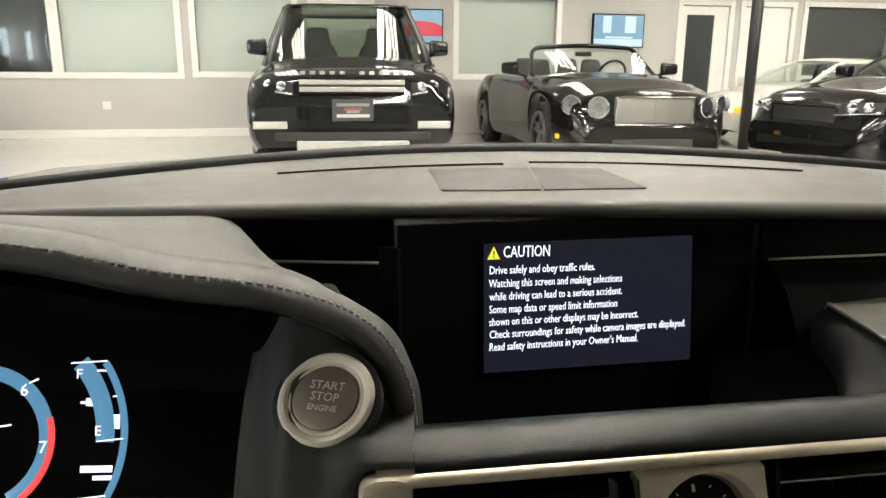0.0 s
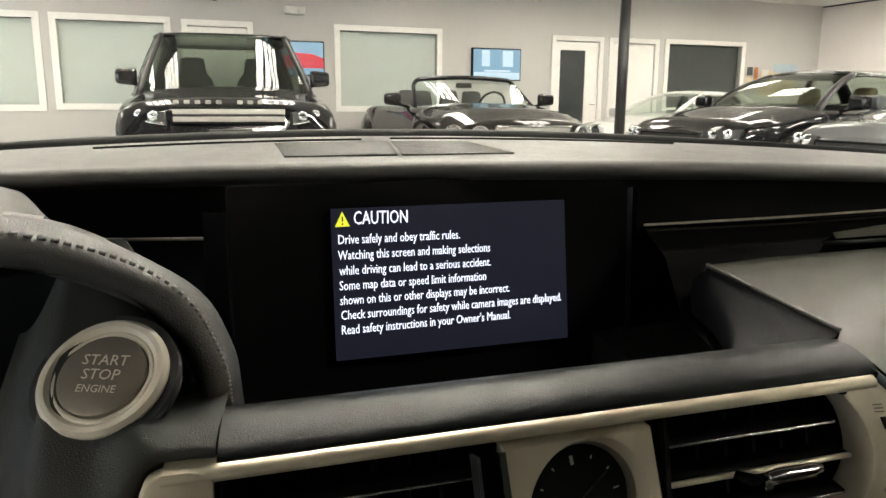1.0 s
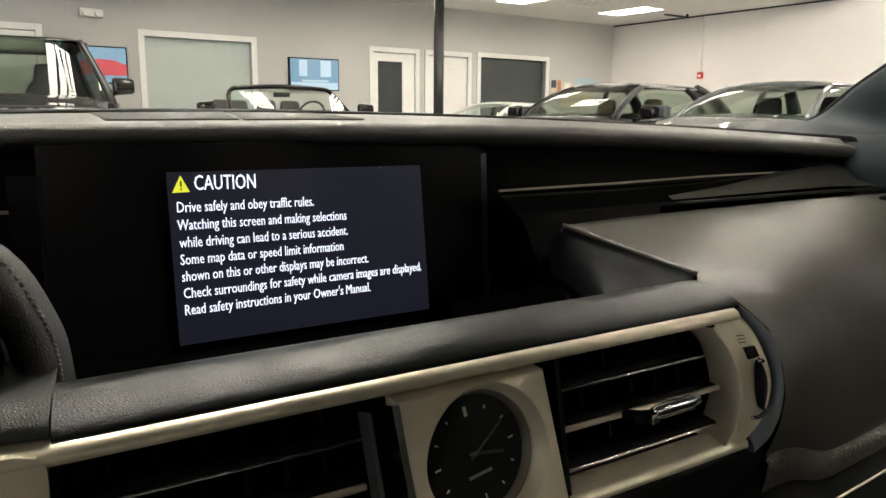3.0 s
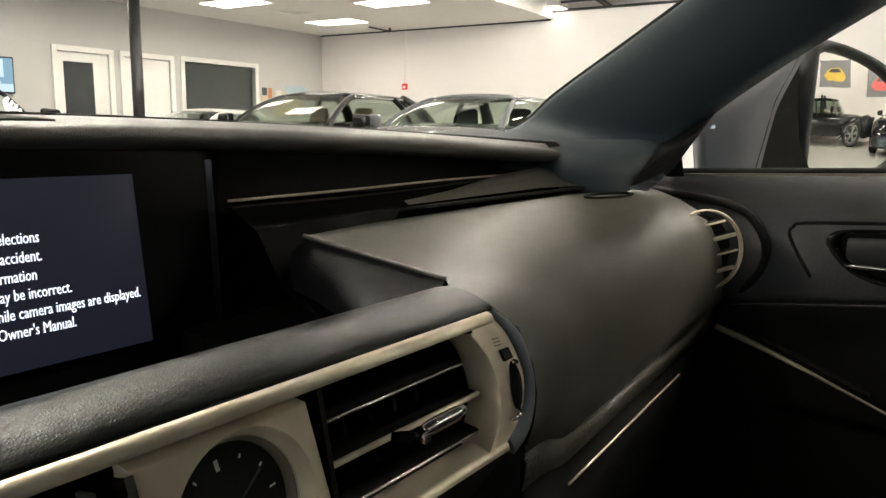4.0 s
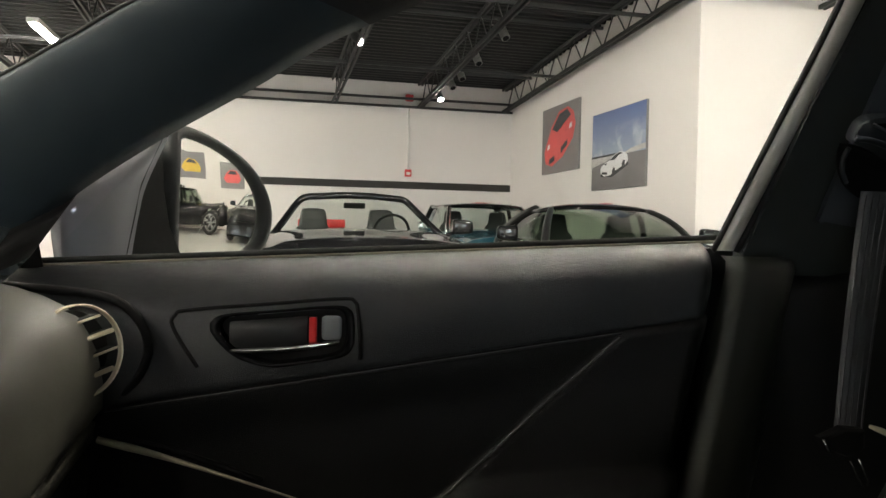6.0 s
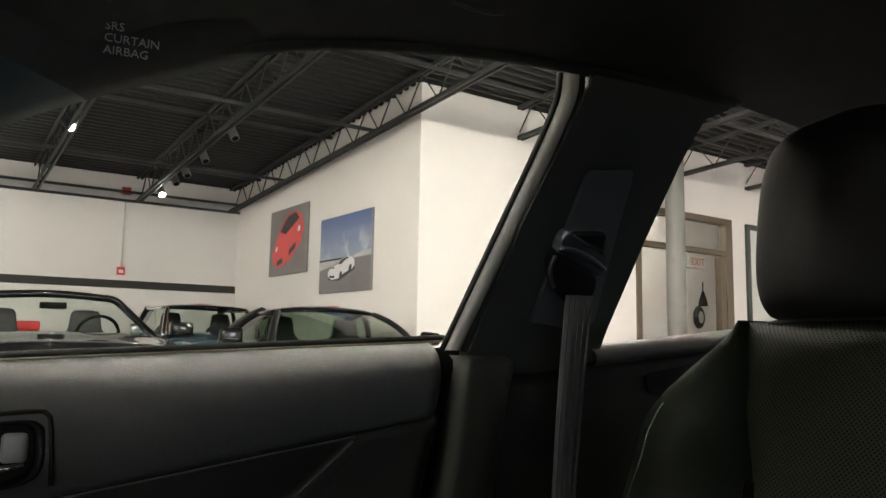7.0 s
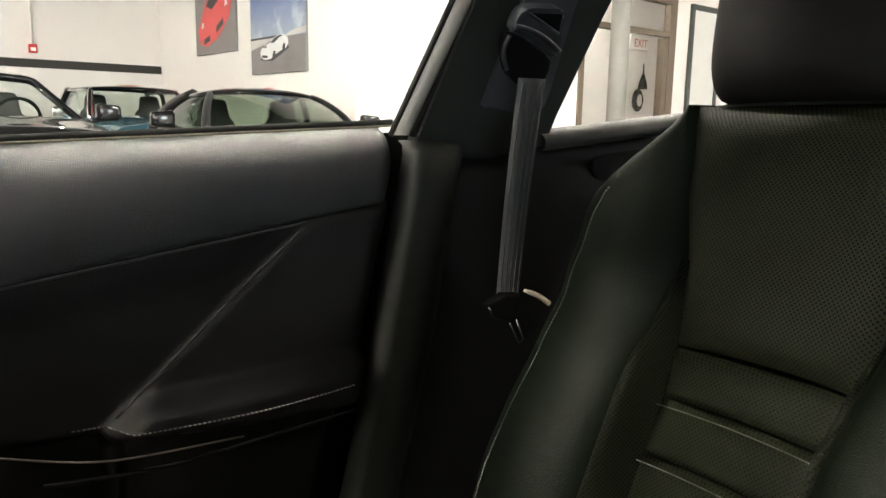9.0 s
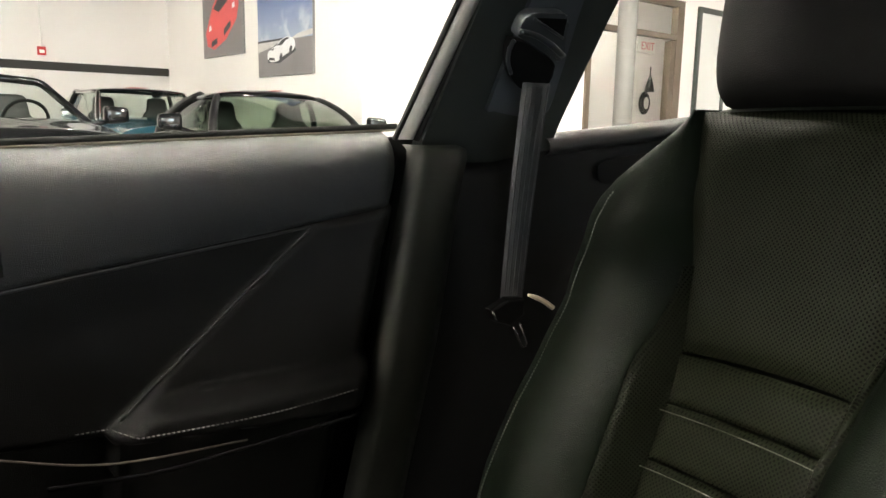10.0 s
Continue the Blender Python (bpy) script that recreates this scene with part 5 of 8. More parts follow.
def vface(x, z, d=0.0):
    """The vent's front: turned like the display, its foot standing out; d is proud of it."""
    return (x, bez_y(x) - 0.25 * (0.934 - z) - d, z)


ROLLP = ((0.100, -0.050), (0.065, -0.020), (0.048, -0.0072), (0.039, -0.0022), (0.031, -0.0002), (0.022, -0.0004), (0.014, -0.0018), (0.008, -0.0036), (0.0040, -0.0056), (0.0024, -0.0070), (0.0040, -0.0082), (0.014, -0.0085))


def roll_pt(x, i):
    return (x, bez_y(x) + ROLLP[i][0], 0.9432 + ROLLP[i][1])


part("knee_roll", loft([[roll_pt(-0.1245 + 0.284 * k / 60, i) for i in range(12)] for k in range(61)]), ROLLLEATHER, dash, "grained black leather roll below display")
part("roll_gap", loft([[(x, bez_y(x) + 0.013, 0.941), (x, bez_y(x) + 0.014, 0.937), (x, bez_y(x) + 0.006, 0.929)] for x in [-0.126 + 0.284 * k / 30 for k in range(31)]]), DULLBLACK, dash, "dark gap under the leather roll")
part("firewall", box(-0.56, 0.54, 0.06, 0.09, 0.25, 0.965), DULLBLACK, dash, "dark inner wall of the dash", smooth=False)
part("tray_floor", box(0.10, 0.30, -0.125, 0.06, 0.84, 0.90), DULLBLACK, dash, "dark floor under the recess", smooth=False)

vent = thing("centre_vent", "satin silver framed centre air vents with clock", "air vent")
part("top_strip", loft([[vface(x, 0.9362, -0.008), vface(x, 0.9364, -0.001), vface(x, 0.9356, 0.0012), vface(x, 0.9338, 0.0020), vface(x, 0.9320, 0.0012), vface(x, 0.9312, -0.0005), vface(x, 0.9310, -0.012)] for x in [-0.1415 + 0.2955 * k / 48 for k in range(49)]]), SILVER, vent)
part("bottom_strip", loft([[vface(x, 0.8805, -0.012), vface(x, 0.8800, -0.0005), vface(x, 0.8785, 0.0014), vface(x, 0.8760, 0.0012), vface(x, 0.8745, -0.008)] for x in [-0.1475 + 0.298 * k / 40 for k in range(41)]]), SILVER, vent)
# wide cap at the passenger's end: a ridge round the opening, a flat face, a blue edge
RIDGE = curve3([vface(*p) for p in ((0.1343, 0.9305), (0.1441, 0.9185), (0.1481, 0.9076), (0.1484, 0.8973), (0.1443, 0.8895), (0.1384, 0.8828), (0.1345, 0.8795))], 24)
CAPEDGE = curve3([vface(*p) for p in ((0.1535, 0.9358), (0.1651, 0.9250), (0.1717, 0.9131), (0.1748, 0.9019), (0.1714, 0.8922), (0.1634, 0.8845), (0.153, 0.8795))], 24)
SEALEDGE = curve3([vface(*p) for p in ((0.1560, 0.9385), (0.1746, 0.9246), (0.1811, 0.9113), (0.1826, 0.8985), (0.1785, 0.8865), (0.168, 0.8765), (0.155, 0.872))], 24)
rows, seal_rows = [], []
for a, b, c in zip(RIDGE, CAPEDGE, SEALEDGE):
    def cp(f, d, a=a, b=b):
        return a + (b - a) * f + Vector((0, -d, 0))
    inn = Vector((0.0008, 0.013, -0.0006))
    rows.append([a + inn * 1.4, a + inn, cp(0.0, -0.001), cp(0.05, 0.0012), cp(0.13, 0.0014), cp(0.20, 0.0002), cp(0.6, 0.0006), cp(0.92, 0.0002), cp(1.0, -0.0010), cp(1.01, -0.010)])
    seal_rows.append([b + Vector((0, 0.008, 0)), b + Vector((0, -0.0004, 0)), b.lerp(c, 0.35) + Vector((0, -0.0016, 0)), b.lerp(c, 0.75) + Vector((0, -0.0014, 0)), c, c + Vector((0, 0.008, 0))])
cap = part("end_cap", sharpen(loft(rows), 50), SILVER, vent, "wide satin silver end cap")
part("edge_seal", loft(seal_rows), BLUEEDGE, vent, "dark blue edge around vent")
part("thumb_slot", sheet([vface(*p, 0.0022) for p in ((0.1577, 0.9138), (0.1643, 0.9141), (0.1618, 0.9193), (0.1554, 0.9194))], 0.003), DULLBLACK, cap, smooth=False)
rows = []
for k in range(11):
    f = k / 10
    w2 = 0.0004 + 0.0042 * math.sin(math.pi * f) ** 0.6
    x = 0.1616 + 0.0030 * math.sin(math.pi * min(1, 0.15 + 0.85 * f))
    rows.append([vface(x - w2, 0.9125 - 0.0215 * f, 0.0010), vface(x - w2 * 0.3, 0.9125 - 0.0215 * f, 0.0034), vface(x + w2 * 0.5, 0.9125 - 0.0215 * f, 0.0032), vface(x + w2, 0.9125 - 0.0215 * f, 0.0008)])
part("thumb_wheel", loft(rows), DULLBLACK, cap, "black thumb wheel")
part("mark", tube([vface(0.1622, 0.9132, 0.0035), vface(0.1648, 0.9122, 0.0035)], 0.0011, 6), CHROME, cap)
part("mark", tube(curve3([vface(0.1545, 0.8886, 0.0022), vface(0.1590, 0.8882, 0.0026), vface(0.1626, 0.8896, 0.0022), vface(0.1634, 0.8920, 0.0018)], 8), 0.0010, 6), CHROME, cap)
for k in range(3):
    part("printed_bar", sheet([vface(0.1510 + 0.0006 * k, 0.9248 - 0.0016 * k, 0.0014), vface(0.1560 + 0.0006 * k, 0.9244 - 0.0016 * k, 0.0014), vface(0.1560 + 0.0006 * k, 0.9249 - 0.0016 * k, 0.0014), vface(0.1510 + 0.0006 * k, 0.9253 - 0.0016 * k, 0.0014)], 0.0004), DARKSILVER, cap, smooth=False)
# cap at the driver's end, its upper corner rounded
corner = [(-0.1480 + 0.0065 * (1 - math.cos(radians(a))), 0.9297 + 0.0065 * math.sin(radians(a))) for a in range(0, 91, 15)]
capd = part("end_cap", sheet([vface(x, z, 0.0016) for x, z in [(-0.1488, 0.8745)] + corner + [(-0.1330, 0.9362)] + [(-0.125, 0.9355), (-0.125, 0.8745)]][::-1], 0.012, bevel=0.0014), SILVER, vent, "wide satin silver end cap")
for k in range(3):
    part("printed_bar", sheet([vface(-0.1402, 0.9205 - 0.0016 * k, 0.0024), vface(-0.1352, 0.9205 - 0.0016 * k, 0.0024), vface(-0.1352, 0.9210 - 0.0016 * k, 0.0024), vface(-0.1402, 0.9210 - 0.0016 * k, 0.0024)], 0.0004), DARKSILVER, capd, smooth=False)
part("thumb_slot", sheet([vface(-0.1435, 0.905, 0.0022), vface(-0.1325, 0.905, 0.0022), vface(-0.1325, 0.9135, 0.0022), vface(-0.1435, 0.9135, 0.0022)], 0.003), DULLBLACK, capd, smooth=False)
# openings
for xa, xb in ((-0.125, -0.034), (0.046, 0.146)):
    part("vent_well", sheet([vface(xa - 0.004, 0.872, -0.045), vface(xb + 0.012, 0.872, -0.045), vface(xb + 0.012, 0.934, -0.045), vface(xa - 0.004, 0.934, -0.045)], 0.002), DULLBLACK, vent, smooth=False)
    part("vent_side", sheet([vface(xa, 0.872, -0.05), vface(xa, 0.872, -0.001), vface(xa, 0.932, -0.001), vface(xa, 0.932, -0.05)], 0.002), DULLBLACK, vent, smooth=False)
    for i, z in enumerate((0.9155, 0.9003, 0.8846)):
        e = xb - (0.0085, 0.0010, 0.0030)[i] if xa > 0 else xb
        n = 12
        line = [xa + 0.003 + (e - xa - 0.003) * k / n for k in range(n + 1)]
        rows = [[vface(x, z + 0.0008, -0.009), vface(x, z + 0.0006, -0.022), vface(x, z - 0.0014, -0.022), vface(x, z - 0.0010, -0.009)] for x in line]
        sl = part("louvre", loft(rows, close=True), DULLBLACK, vent, "black louvre with metal front edge")
        part("louvre_edge", tube([vface(x, z, -0.0085) for x in line], 0.0013 if i == 1 else 0.0006, 6), SILVER if i == 1 else CHROME, sl, "thin bright front edge")
        if i == 1:
            xm = 0.0905 if xa > 0 else -0.100
            tab = part("tab", tube([vface(xm + 0.027 * k / 6, 0.9047, 0.005) for k in range(7)], [0.0020, 0.0027, 0.0028, 0.0028, 0.0028, 0.0027, 0.0020], 12), CHROME, sl, "chrome louvre tab")
            part("tab_underside", tube([vface(xm + 0.001 + 0.025 * k / 4, 0.9012, 0.003) for k in range(5)], 0.0012, 6), CHROME, tab)
            part("tab_joint", tube([vface(xm - 0.0105, 0.9030, -0.003), vface(xm - 0.006, 0.9030, 0.003), vface(xm - 0.001, 0.9030, 0.004)], [0.0022, 0.0030, 0.0026], 10), GLOSSBLACK, tab, "black tab joint")
            part("tab_stud", disc(0.0020, 0.002, Matrix.Translation(vface(xm - 0.0015, 0.9025, 0.0065)) @ pose(0, 0, 0, 90, 0, 0), 12, 0.0006), CHROME, tab)
    for k in range(6):
        x = xa + (xb - xa) * (k + 1.0) / 6.6
        part("vane", sheet([vface(x, 0.876, -0.026), vface(x + 0.003, 0.876, -0.044), vface(x + 0.003, 0.931, -0.044), vface(x, 0.931, -0.026)], 0.0015), DULLBLACK, vent, smooth=False)
    part("vane_tie", tube([vface(xa + 0.004, 0.9085, -0.027), vface(xb - 0.004, 0.9085, -0.027)], 0.0012, 6), PLASTIC, vent)
# clock: a plate with a stepped round well
clock = thing("clock", "round analogue clock in a satin silver plate", "clock")
CX, CZ0, CR = 0.01145, 0.9027, 0.0262


def plate_edge(a):
    """Where a ray from the well's middle leaves the plate's leaning outline."""
    c, s3 = math.cos(a), math.sin(a)
    best = 1.0
    for px, pz, nx, nz in ((-0.0215, 0.9120, -1, -0.13), (0.0412, 0.9120, 1, 0.13), (0.0, 0.9290, 0, 1), (0.0, 0.8700, 0, -1)):
        den = nx * c + nz * s3
        if den > 1e-6:
            best = min(best, (nx * (px - CX) + nz * (pz - CZ0)) / den)
    return best


rows = []
angs = sorted({2 * math.pi * k / 72 for k in range(72)} | {math.atan2(z - CZ0, x - CX) % (2 * math.pi) for x, z in ((-0.0237, 0.929), (0.039, 0.929), (0.0467, 0.870), (-0.0160, 0.870))})
for a in angs + angs[:1]:
    def wp(r, d, a=a):
        return vface(CX + r * math.cos(a), CZ0 + r * math.sin(a), d)
    e = max(plate_edge(a), CR + 0.0003)
    rows.append([wp(e, -0.010), wp(e, 0.0006), wp(max(e - 0.0008, CR + 0.0002), 0.0014), wp(CR + 0.0001, 0.0016), wp(CR - 0.0006, 0.0008)])
part("plate", sharpen(loft(rows), 40), SILVER, clock, "satin silver square plate")
WELL = ((CR - 0.0006, 0.0008, 0.0), (CR - 0.0030, -0.0046, 0.45), (CR - 0.0034, -0.0048, 0.5))
rows = []
for k in range(73):
    a = 2 * math.pi * k / 72
    rows.append([vface(CX - 0.0012 * f + r * math.cos(a), CZ0 - 0.0019 * f + r * math.sin(a), d) for r, d, f in WELL])
part("bezel", loft(rows), SILVER, clock, "sloping silver well wall")
rows = []
for k in range(73):
    a = 2 * math.pi * k / 72
    rows.append([vface(CX - 0.0012 * f + r * math.cos(a), CZ0 - 0.0019 * f + r * math.sin(a), d) for r, d, f in ((0.0228, -0.0052, 0.5), (0.0223, -0.0058, 0.6), (0.0213, -0.0088, 1.0))])
part("inner_bezel", loft(rows), DARKSILVER, clock, "narrow inner ring round the dial")
part("well_groove", loft([[vface(CX - 0.0006 + r * math.cos(a), CZ0 - 0.001 + r * math.sin(a), d) for r, d in ((0.0232, -0.0044), (0.0230, -0.0066), (0.0222, -0.0060))] for a in [2 * math.pi * k / 72 for k in range(73)]]), DULLBLACK, clock)
for x0, z0, x1, z1, w, d, mt in ((-0.0246, 0.9290, -0.0188, 0.8745, 0.0013, 0.0035, CHROME), (-0.0334, 0.9270, -0.0290, 0.8745, 0.0007, 0.0010, STEEL)):
    part("side_bar", sheet([vface(x1 - w, z1, d), vface(x1 + w, z1, d), vface(x0 + w, z0, d), vface(x0 - w, z0, d)], 0.008), mt, clock, "upright bright bar beside the plate" if mt is CHROME else "", smooth=False)
part("side_bar", sheet([vface(0.0470, 0.8745, 0.0), vface(0.0525, 0.8745, -0.006), vface(0.0455, 0.9290, -0.006), vface(0.0398, 0.9290, 0.0)], 0.006), GLOSSBLACK, clock, smooth=False)
PX = Vector((1, 0.12, 0)).normalized()
PN = PX.cross(Vector((0, 0.25, 1))).normalized()
PU = PN.cross(PX)
CLK = Matrix.Translation(vface(CX - 0.0012, CZ0 - 0.0019, -0.0098)) @ Matrix(((PX.x, PU.x, PN.x, 0), (PX.y, PU.y, PN.y, 0), (PX.z, PU.z, PN.z, 0), (0, 0, 0, 1))) @ pose(0, 0, 0, 0, 0, 9)
DIAL = surface("clock_dial_black", (0.020, 0.019, 0.019), 0.22, spec=0.35, vary=0.2)
face = part("dial", disc(0.0216, 0.001, CLK, 48), DIAL, clock, "black clock dial")
for k in range(12):
    a = radians(90 - 30 * k)
    L0 = 0.0036 if k == 0 else 0.0024 if k % 3 == 0 else 0.0014
    bm = box(0.0178 - L0, 0.0178, -0.0003 if k else -0.0007, 0.0003 if k else 0.0007, 0.0011, 0.0013)
    bm.transform(CLK @ pose(0, 0, 0, 0, 0, math.degrees(a)))
    part("hour_mark", bm, TRIM, face, smooth=False)
for deg, L0, w in ((29, 0.0158, 0.00045), (-16, 0.0122, 0.0006)):
    bm = box(-0.003, L0, -w, w, 0.0016, 0.0019)
    bm.transform(CLK @ pose(0, 0, 0, 0, 0, deg))
    part("clock_pointer", bm, CHROME, face, smooth=False)
part("hub", disc(0.0012, 0.0024, CLK, 12), CHROME, face)
bm = box(-0.0052, 0.0052, -0.0086, -0.0074, 0.0011, 0.0013)
bm.transform(CLK)
part("badge_bar", bm, COLUMN, face, "plain maker's bar", smooth=False)
part("cover_glass", disc(0.0212, 0.0004, CLK @ Matrix.Translation((0, 0, 0.003)), 36), GLASS, clock)

# button pod and cluster hood
BTN = Matrix.Translation((-0.1663, -0.1782, 0.9560)) @ pose(0, 0, 0, 42, 0, -15) @ Matrix.Scale(0.90, 4)
btn = thing("start_button", "round start stop button in a silver ring", "button")
part("outer_ring", disc(0.0262, 0.004, BTN @ Matrix.Translation((0, 0, -0.001)), 56, 0.0018, 0.0205), RINGSILVER, btn, "satin silver ring")
part("inner_ring", disc(0.0207, 0.0028, BTN @ Matrix.Translation((0, 0, -0.001)), 48, 0.0008, 0.0182), RINGSILVER, btn, "narrow bright inner ring")
part("cap", disc(0.018, 0.003, BTN, 48, 0.0015), DARKSILVER, btn, "grey metallic button cap")
for txt, size, y in (("START", 0.0066, 0.0042), ("STOP", 0.0066, -0.0022), ("ENGINE", 0.0046, -0.0078)):
    part("lettering", words(txt, size, BTN @ Matrix.Translation((0, y, 0.0031)), "CENTER", 0.0001), RINGSILVER, btn, "light lettering", smooth=False)
part("collar", disc(0.0295, 0.006, BTN @ Matrix.Translation((0, 0, -0.0065)), 48, 0.004, 0.0255), PLASTIC, btn, "black collar around ring")
PODL = ((-0.125, 0.958), (-0.15, 0.943), (-0.168, 0.926), (-0.186, 0.902), (-0.197, 0.880), (-0.202, 0.85), (-0.20, 0.83))
PODM = ((-0.128, 0.998), (-0.150, 0.981), (-0.178, 0.9545), (-0.196, 0.9395), (-0.209, 0.924), (-0.217, 0.900), (-0.220, 0.84))
PODR = ((-0.150, 0.9415), (-0.1765, 0.9414), (-0.1965, 0.9432), (-0.2105, 0.9420), (-0.2132, 0.9392), (-0.206, 0.9350), (-0.190, 0.925))
rows = []
for k in range(37):
    x = -0.212 + 0.0873 * k / 36
    a, b = smooth01((x + 0.212) / 0.030), smooth01((x + 0.168) / 0.026)
    row = []
    for p, q, r in zip(PODL, PODM, PODR):
        y, z = p[0] + (q[0] - p[0]) * a, p[1] + (q[1] - p[1]) * a
        row.append((x, y + (r[0] - y) * b, z + (r[1] - z) * b))
    rows.append(row)
part("button_panel", loft(rows), PODLEATHER, dash, "black panel around start button")
rows = []
arc = curve3([(-0.60, -0.17, 1.03), (-0.42, -0.165, 1.03), (-0.318, -0.16, 1.0215), (-0.254, -0.16, 1.0085), (-0.189, -0.16, 0.999), (-0.147, -0.161, 0.981), (-0.131, -0.164, 0.955), (-0.127, -0.168, 0.935), (-0.126, -0.17, 0.92)], 48)
crest = []
for i, p in enumerate(arc):
    d = (arc[min(i + 1, 48)] - arc[max(i - 1, 0)]).normalized()
    back = Vector((0.12 * smooth01((p.x + 0.17) / 0.04), 1, 0.12 - 0.22 * smooth01((p.x + 0.2) / 0.06)))
    nrm = d.cross(back).normalized()
    nrm = -nrm if nrm.dot(Vector((0.5, 0, 1))) < 0 else nrm
    wid = 0.052 - 0.012 * (i / 48)
    crest.append(p + back * wid * 0.8 + nrm * 0.002)
    rows.append([p + back * wid - nrm * 0.012, p + back * wid * 0.8 + nrm * 0.001, p + back * wid * 0.45 + nrm * 0.0045, p + back * 0.008 + nrm * 0.0035, p + nrm * 0.0005, p - nrm * 0.005 - back * 0.001, p - nrm * 0.010 + back * 0.005, p - nrm * 0.011 + back * 0.03])
part("cluster_hood", loft(rows), LEATHER, dash, "stitched leather hood over instruments")
bm = None
for i in range(0, 47):
    for f in (0.1, 0.6):
        p = arc[i].lerp(arc[i + 1], f)
        q = arc[i].lerp(arc[i + 1], f + 0.3)
        o = Vector((0.0012 + 0.002 * smooth01((p.x + 0.16) / 0.03), 0.006, 0.0042 - 0.003 * smooth01((p.x + 0.16) / 0.03)))
        if p.x > -0.42:
            bm = tube([p + o, q + o], 0.0009, 4, bm=bm)
part("stitching", bm, THREAD, dash, "grey thread stitching")
rows = []
for i, p in enumerate(arc):
    if p.x < -0.19:
        t = smooth01((-0.19 - p.x) / 0.085)
        a = crest[i]
        b = (a + Vector((0, 0.012, -0.010))).lerp(Vector((p.x, lip_y(p.x) + 0.004, top_z(p.x) - 0.001)), t)
        rows.append([a + Vector((0, -0.006, -0.001)), a, a.lerp(b, 0.3) + Vector((0, 0, 0.001)), a.lerp(b, 0.7) + Vector((0, 0, 0.001)), b, b + Vector((0, 0.02, -0.004))])
part("hood_bridge", loft(rows), LEATHER, dash, "leather joining hood and dash top")
rows = []
for i, p in enumerate(arc):
    e = smooth01((p.x + 0.22) / 0.07)
    rows.append([p + Vector((-0.012 * e, 0.0, -0.014 * (1 - e))), p + Vector((-0.016 * e, 0.05, -0.016 * (1 - e) - 0.01 * e)), Vector((p.x * 0.97 - 0.012 - 0.02 * e, -0.02, min(0.962, p.z - 0.03)))])
part("hood_lining", loft(rows), DULLBLACK, dash, "black lining under hood")

# instrument cluster
clu = thing("instrument_cluster", "lit blue and red instrument gauges", "gauge")
CL = Matrix.Translation((-0.412, -0.06, 0.889)) @ pose(0, 0, 0, 68, 0, 0)
BLUEARC = glow("gauge_blue", (0.10, 0.26, 0.42), 0.9)
REDARC = glow("gauge_red", (0.9, 0.08, 0.08), 1.0)
part("dial", box(-0.25, 0.26, -0.16, 0.12, -0.004, 0.0), GLOSSBLACK, clu, smooth=False)
def arc_strip(r0, r1, a0, a1, z, cx=0.0, cy=0.0, n=28):
    rws = []
    for k in range(n + 1):
        a = radians(a0 + (a1 - a0) * k / n)
        rws.append([(cx + r0 * math.cos(a), cy + r0 * math.sin(a), z), (cx + r1 * math.cos(a), cy + r1 * math.sin(a), z), (cx + r1 * math.cos(a), cy + r1 * math.sin(a), z + 0.0006), (cx + r0 * math.cos(a), cy + r0 * math.sin(a), z + 0.0006)])
    b2 = loft(rws, close=True)
    b2.transform(CL)
    return b2
GX, GY = 0.0095, -0.014
part("gauge_arc", arc_strip(0.0385, 0.0475, -60, 200, 0.001, GX, GY), BLUEARC, clu, "blue rev counter arc")
part("gauge_arc", arc_strip(0.0445, 0.0485, -52, 17, 0.0018, GX, GY), REDARC, clu, "red rev counter arc")
part("fuel_arc", arc_strip(0.0640, 0.0755, -3, 42, 0.001, 0.0195, -0.0125), BLUEARC, clu, "blue fuel gauge arc")
part("fuel_arc", arc_strip(0.0805, 0.0850, -28, 34, 0.001, 0.0185, -0.0122), BLUEARC, clu, "thin blue fuel ring")
for (xa, ya), (xb, yb), r in (((0.0651, 0.0339), (0.0882, 0.0352), 0.0005), ((0.0838, -0.0157), (0.1009, -0.0141), 0.0005), ((0.0700, -0.0515), (0.0915, -0.0494), 0.0005), ((0.0820, 0.0290), (0.0878, 0.0290), 0.0006), ((0.0930, 0.0125), (0.0955, 0.0127), 0.0005), ((0.0221, -0.0058), (0.0298, -0.0048), 0.0006), ((0.0395, 0.0215), (0.0450, 0.0240), 0.0006)):
    part("gauge_line", tube([CL @ Vector((xa, ya, 0.0015)), CL @ Vector((xb, yb, 0.0015))], r, 6), TEXTW, clu, "thin white gauge mark")
for txt, x, y, sz in (("6", 0.0341, 0.0135, 0.011), ("7", 0.0480, -0.0225, 0.011), ("F", 0.0689, 0.0240, 0.009), ("E", 0.0825, -0.0120, 0.009)):
    part("lettering", words(txt, sz, CL @ Matrix.Translation((x, y, 0.0022)), "LEFT", 0.0001), TEXTW, clu, "white figure", smooth=False)
for x0, x1, y0, y1 in ((0.0746, 0.0948, -0.0350, -0.0308), (0.0827, 0.0950, -0.0398, -0.0370), (0.0932, 0.0980, -0.0080, 0.0010), (0.0760, 0.0840, 0.0065, 0.0115), (0.0725, 0.0760, 0.0080, 0.0095)):
    bm = box(x0, x1, y0, y1, 0.0011, 0.0015)
    bm.transform(CL)
    part("readout_bar", bm, TEXTW, clu, "white readout bar", smooth=False)

# passenger side of the dashboard
def near_y(x):
    return -0.160 + 0.080 * (x - 0.15) / 0.5


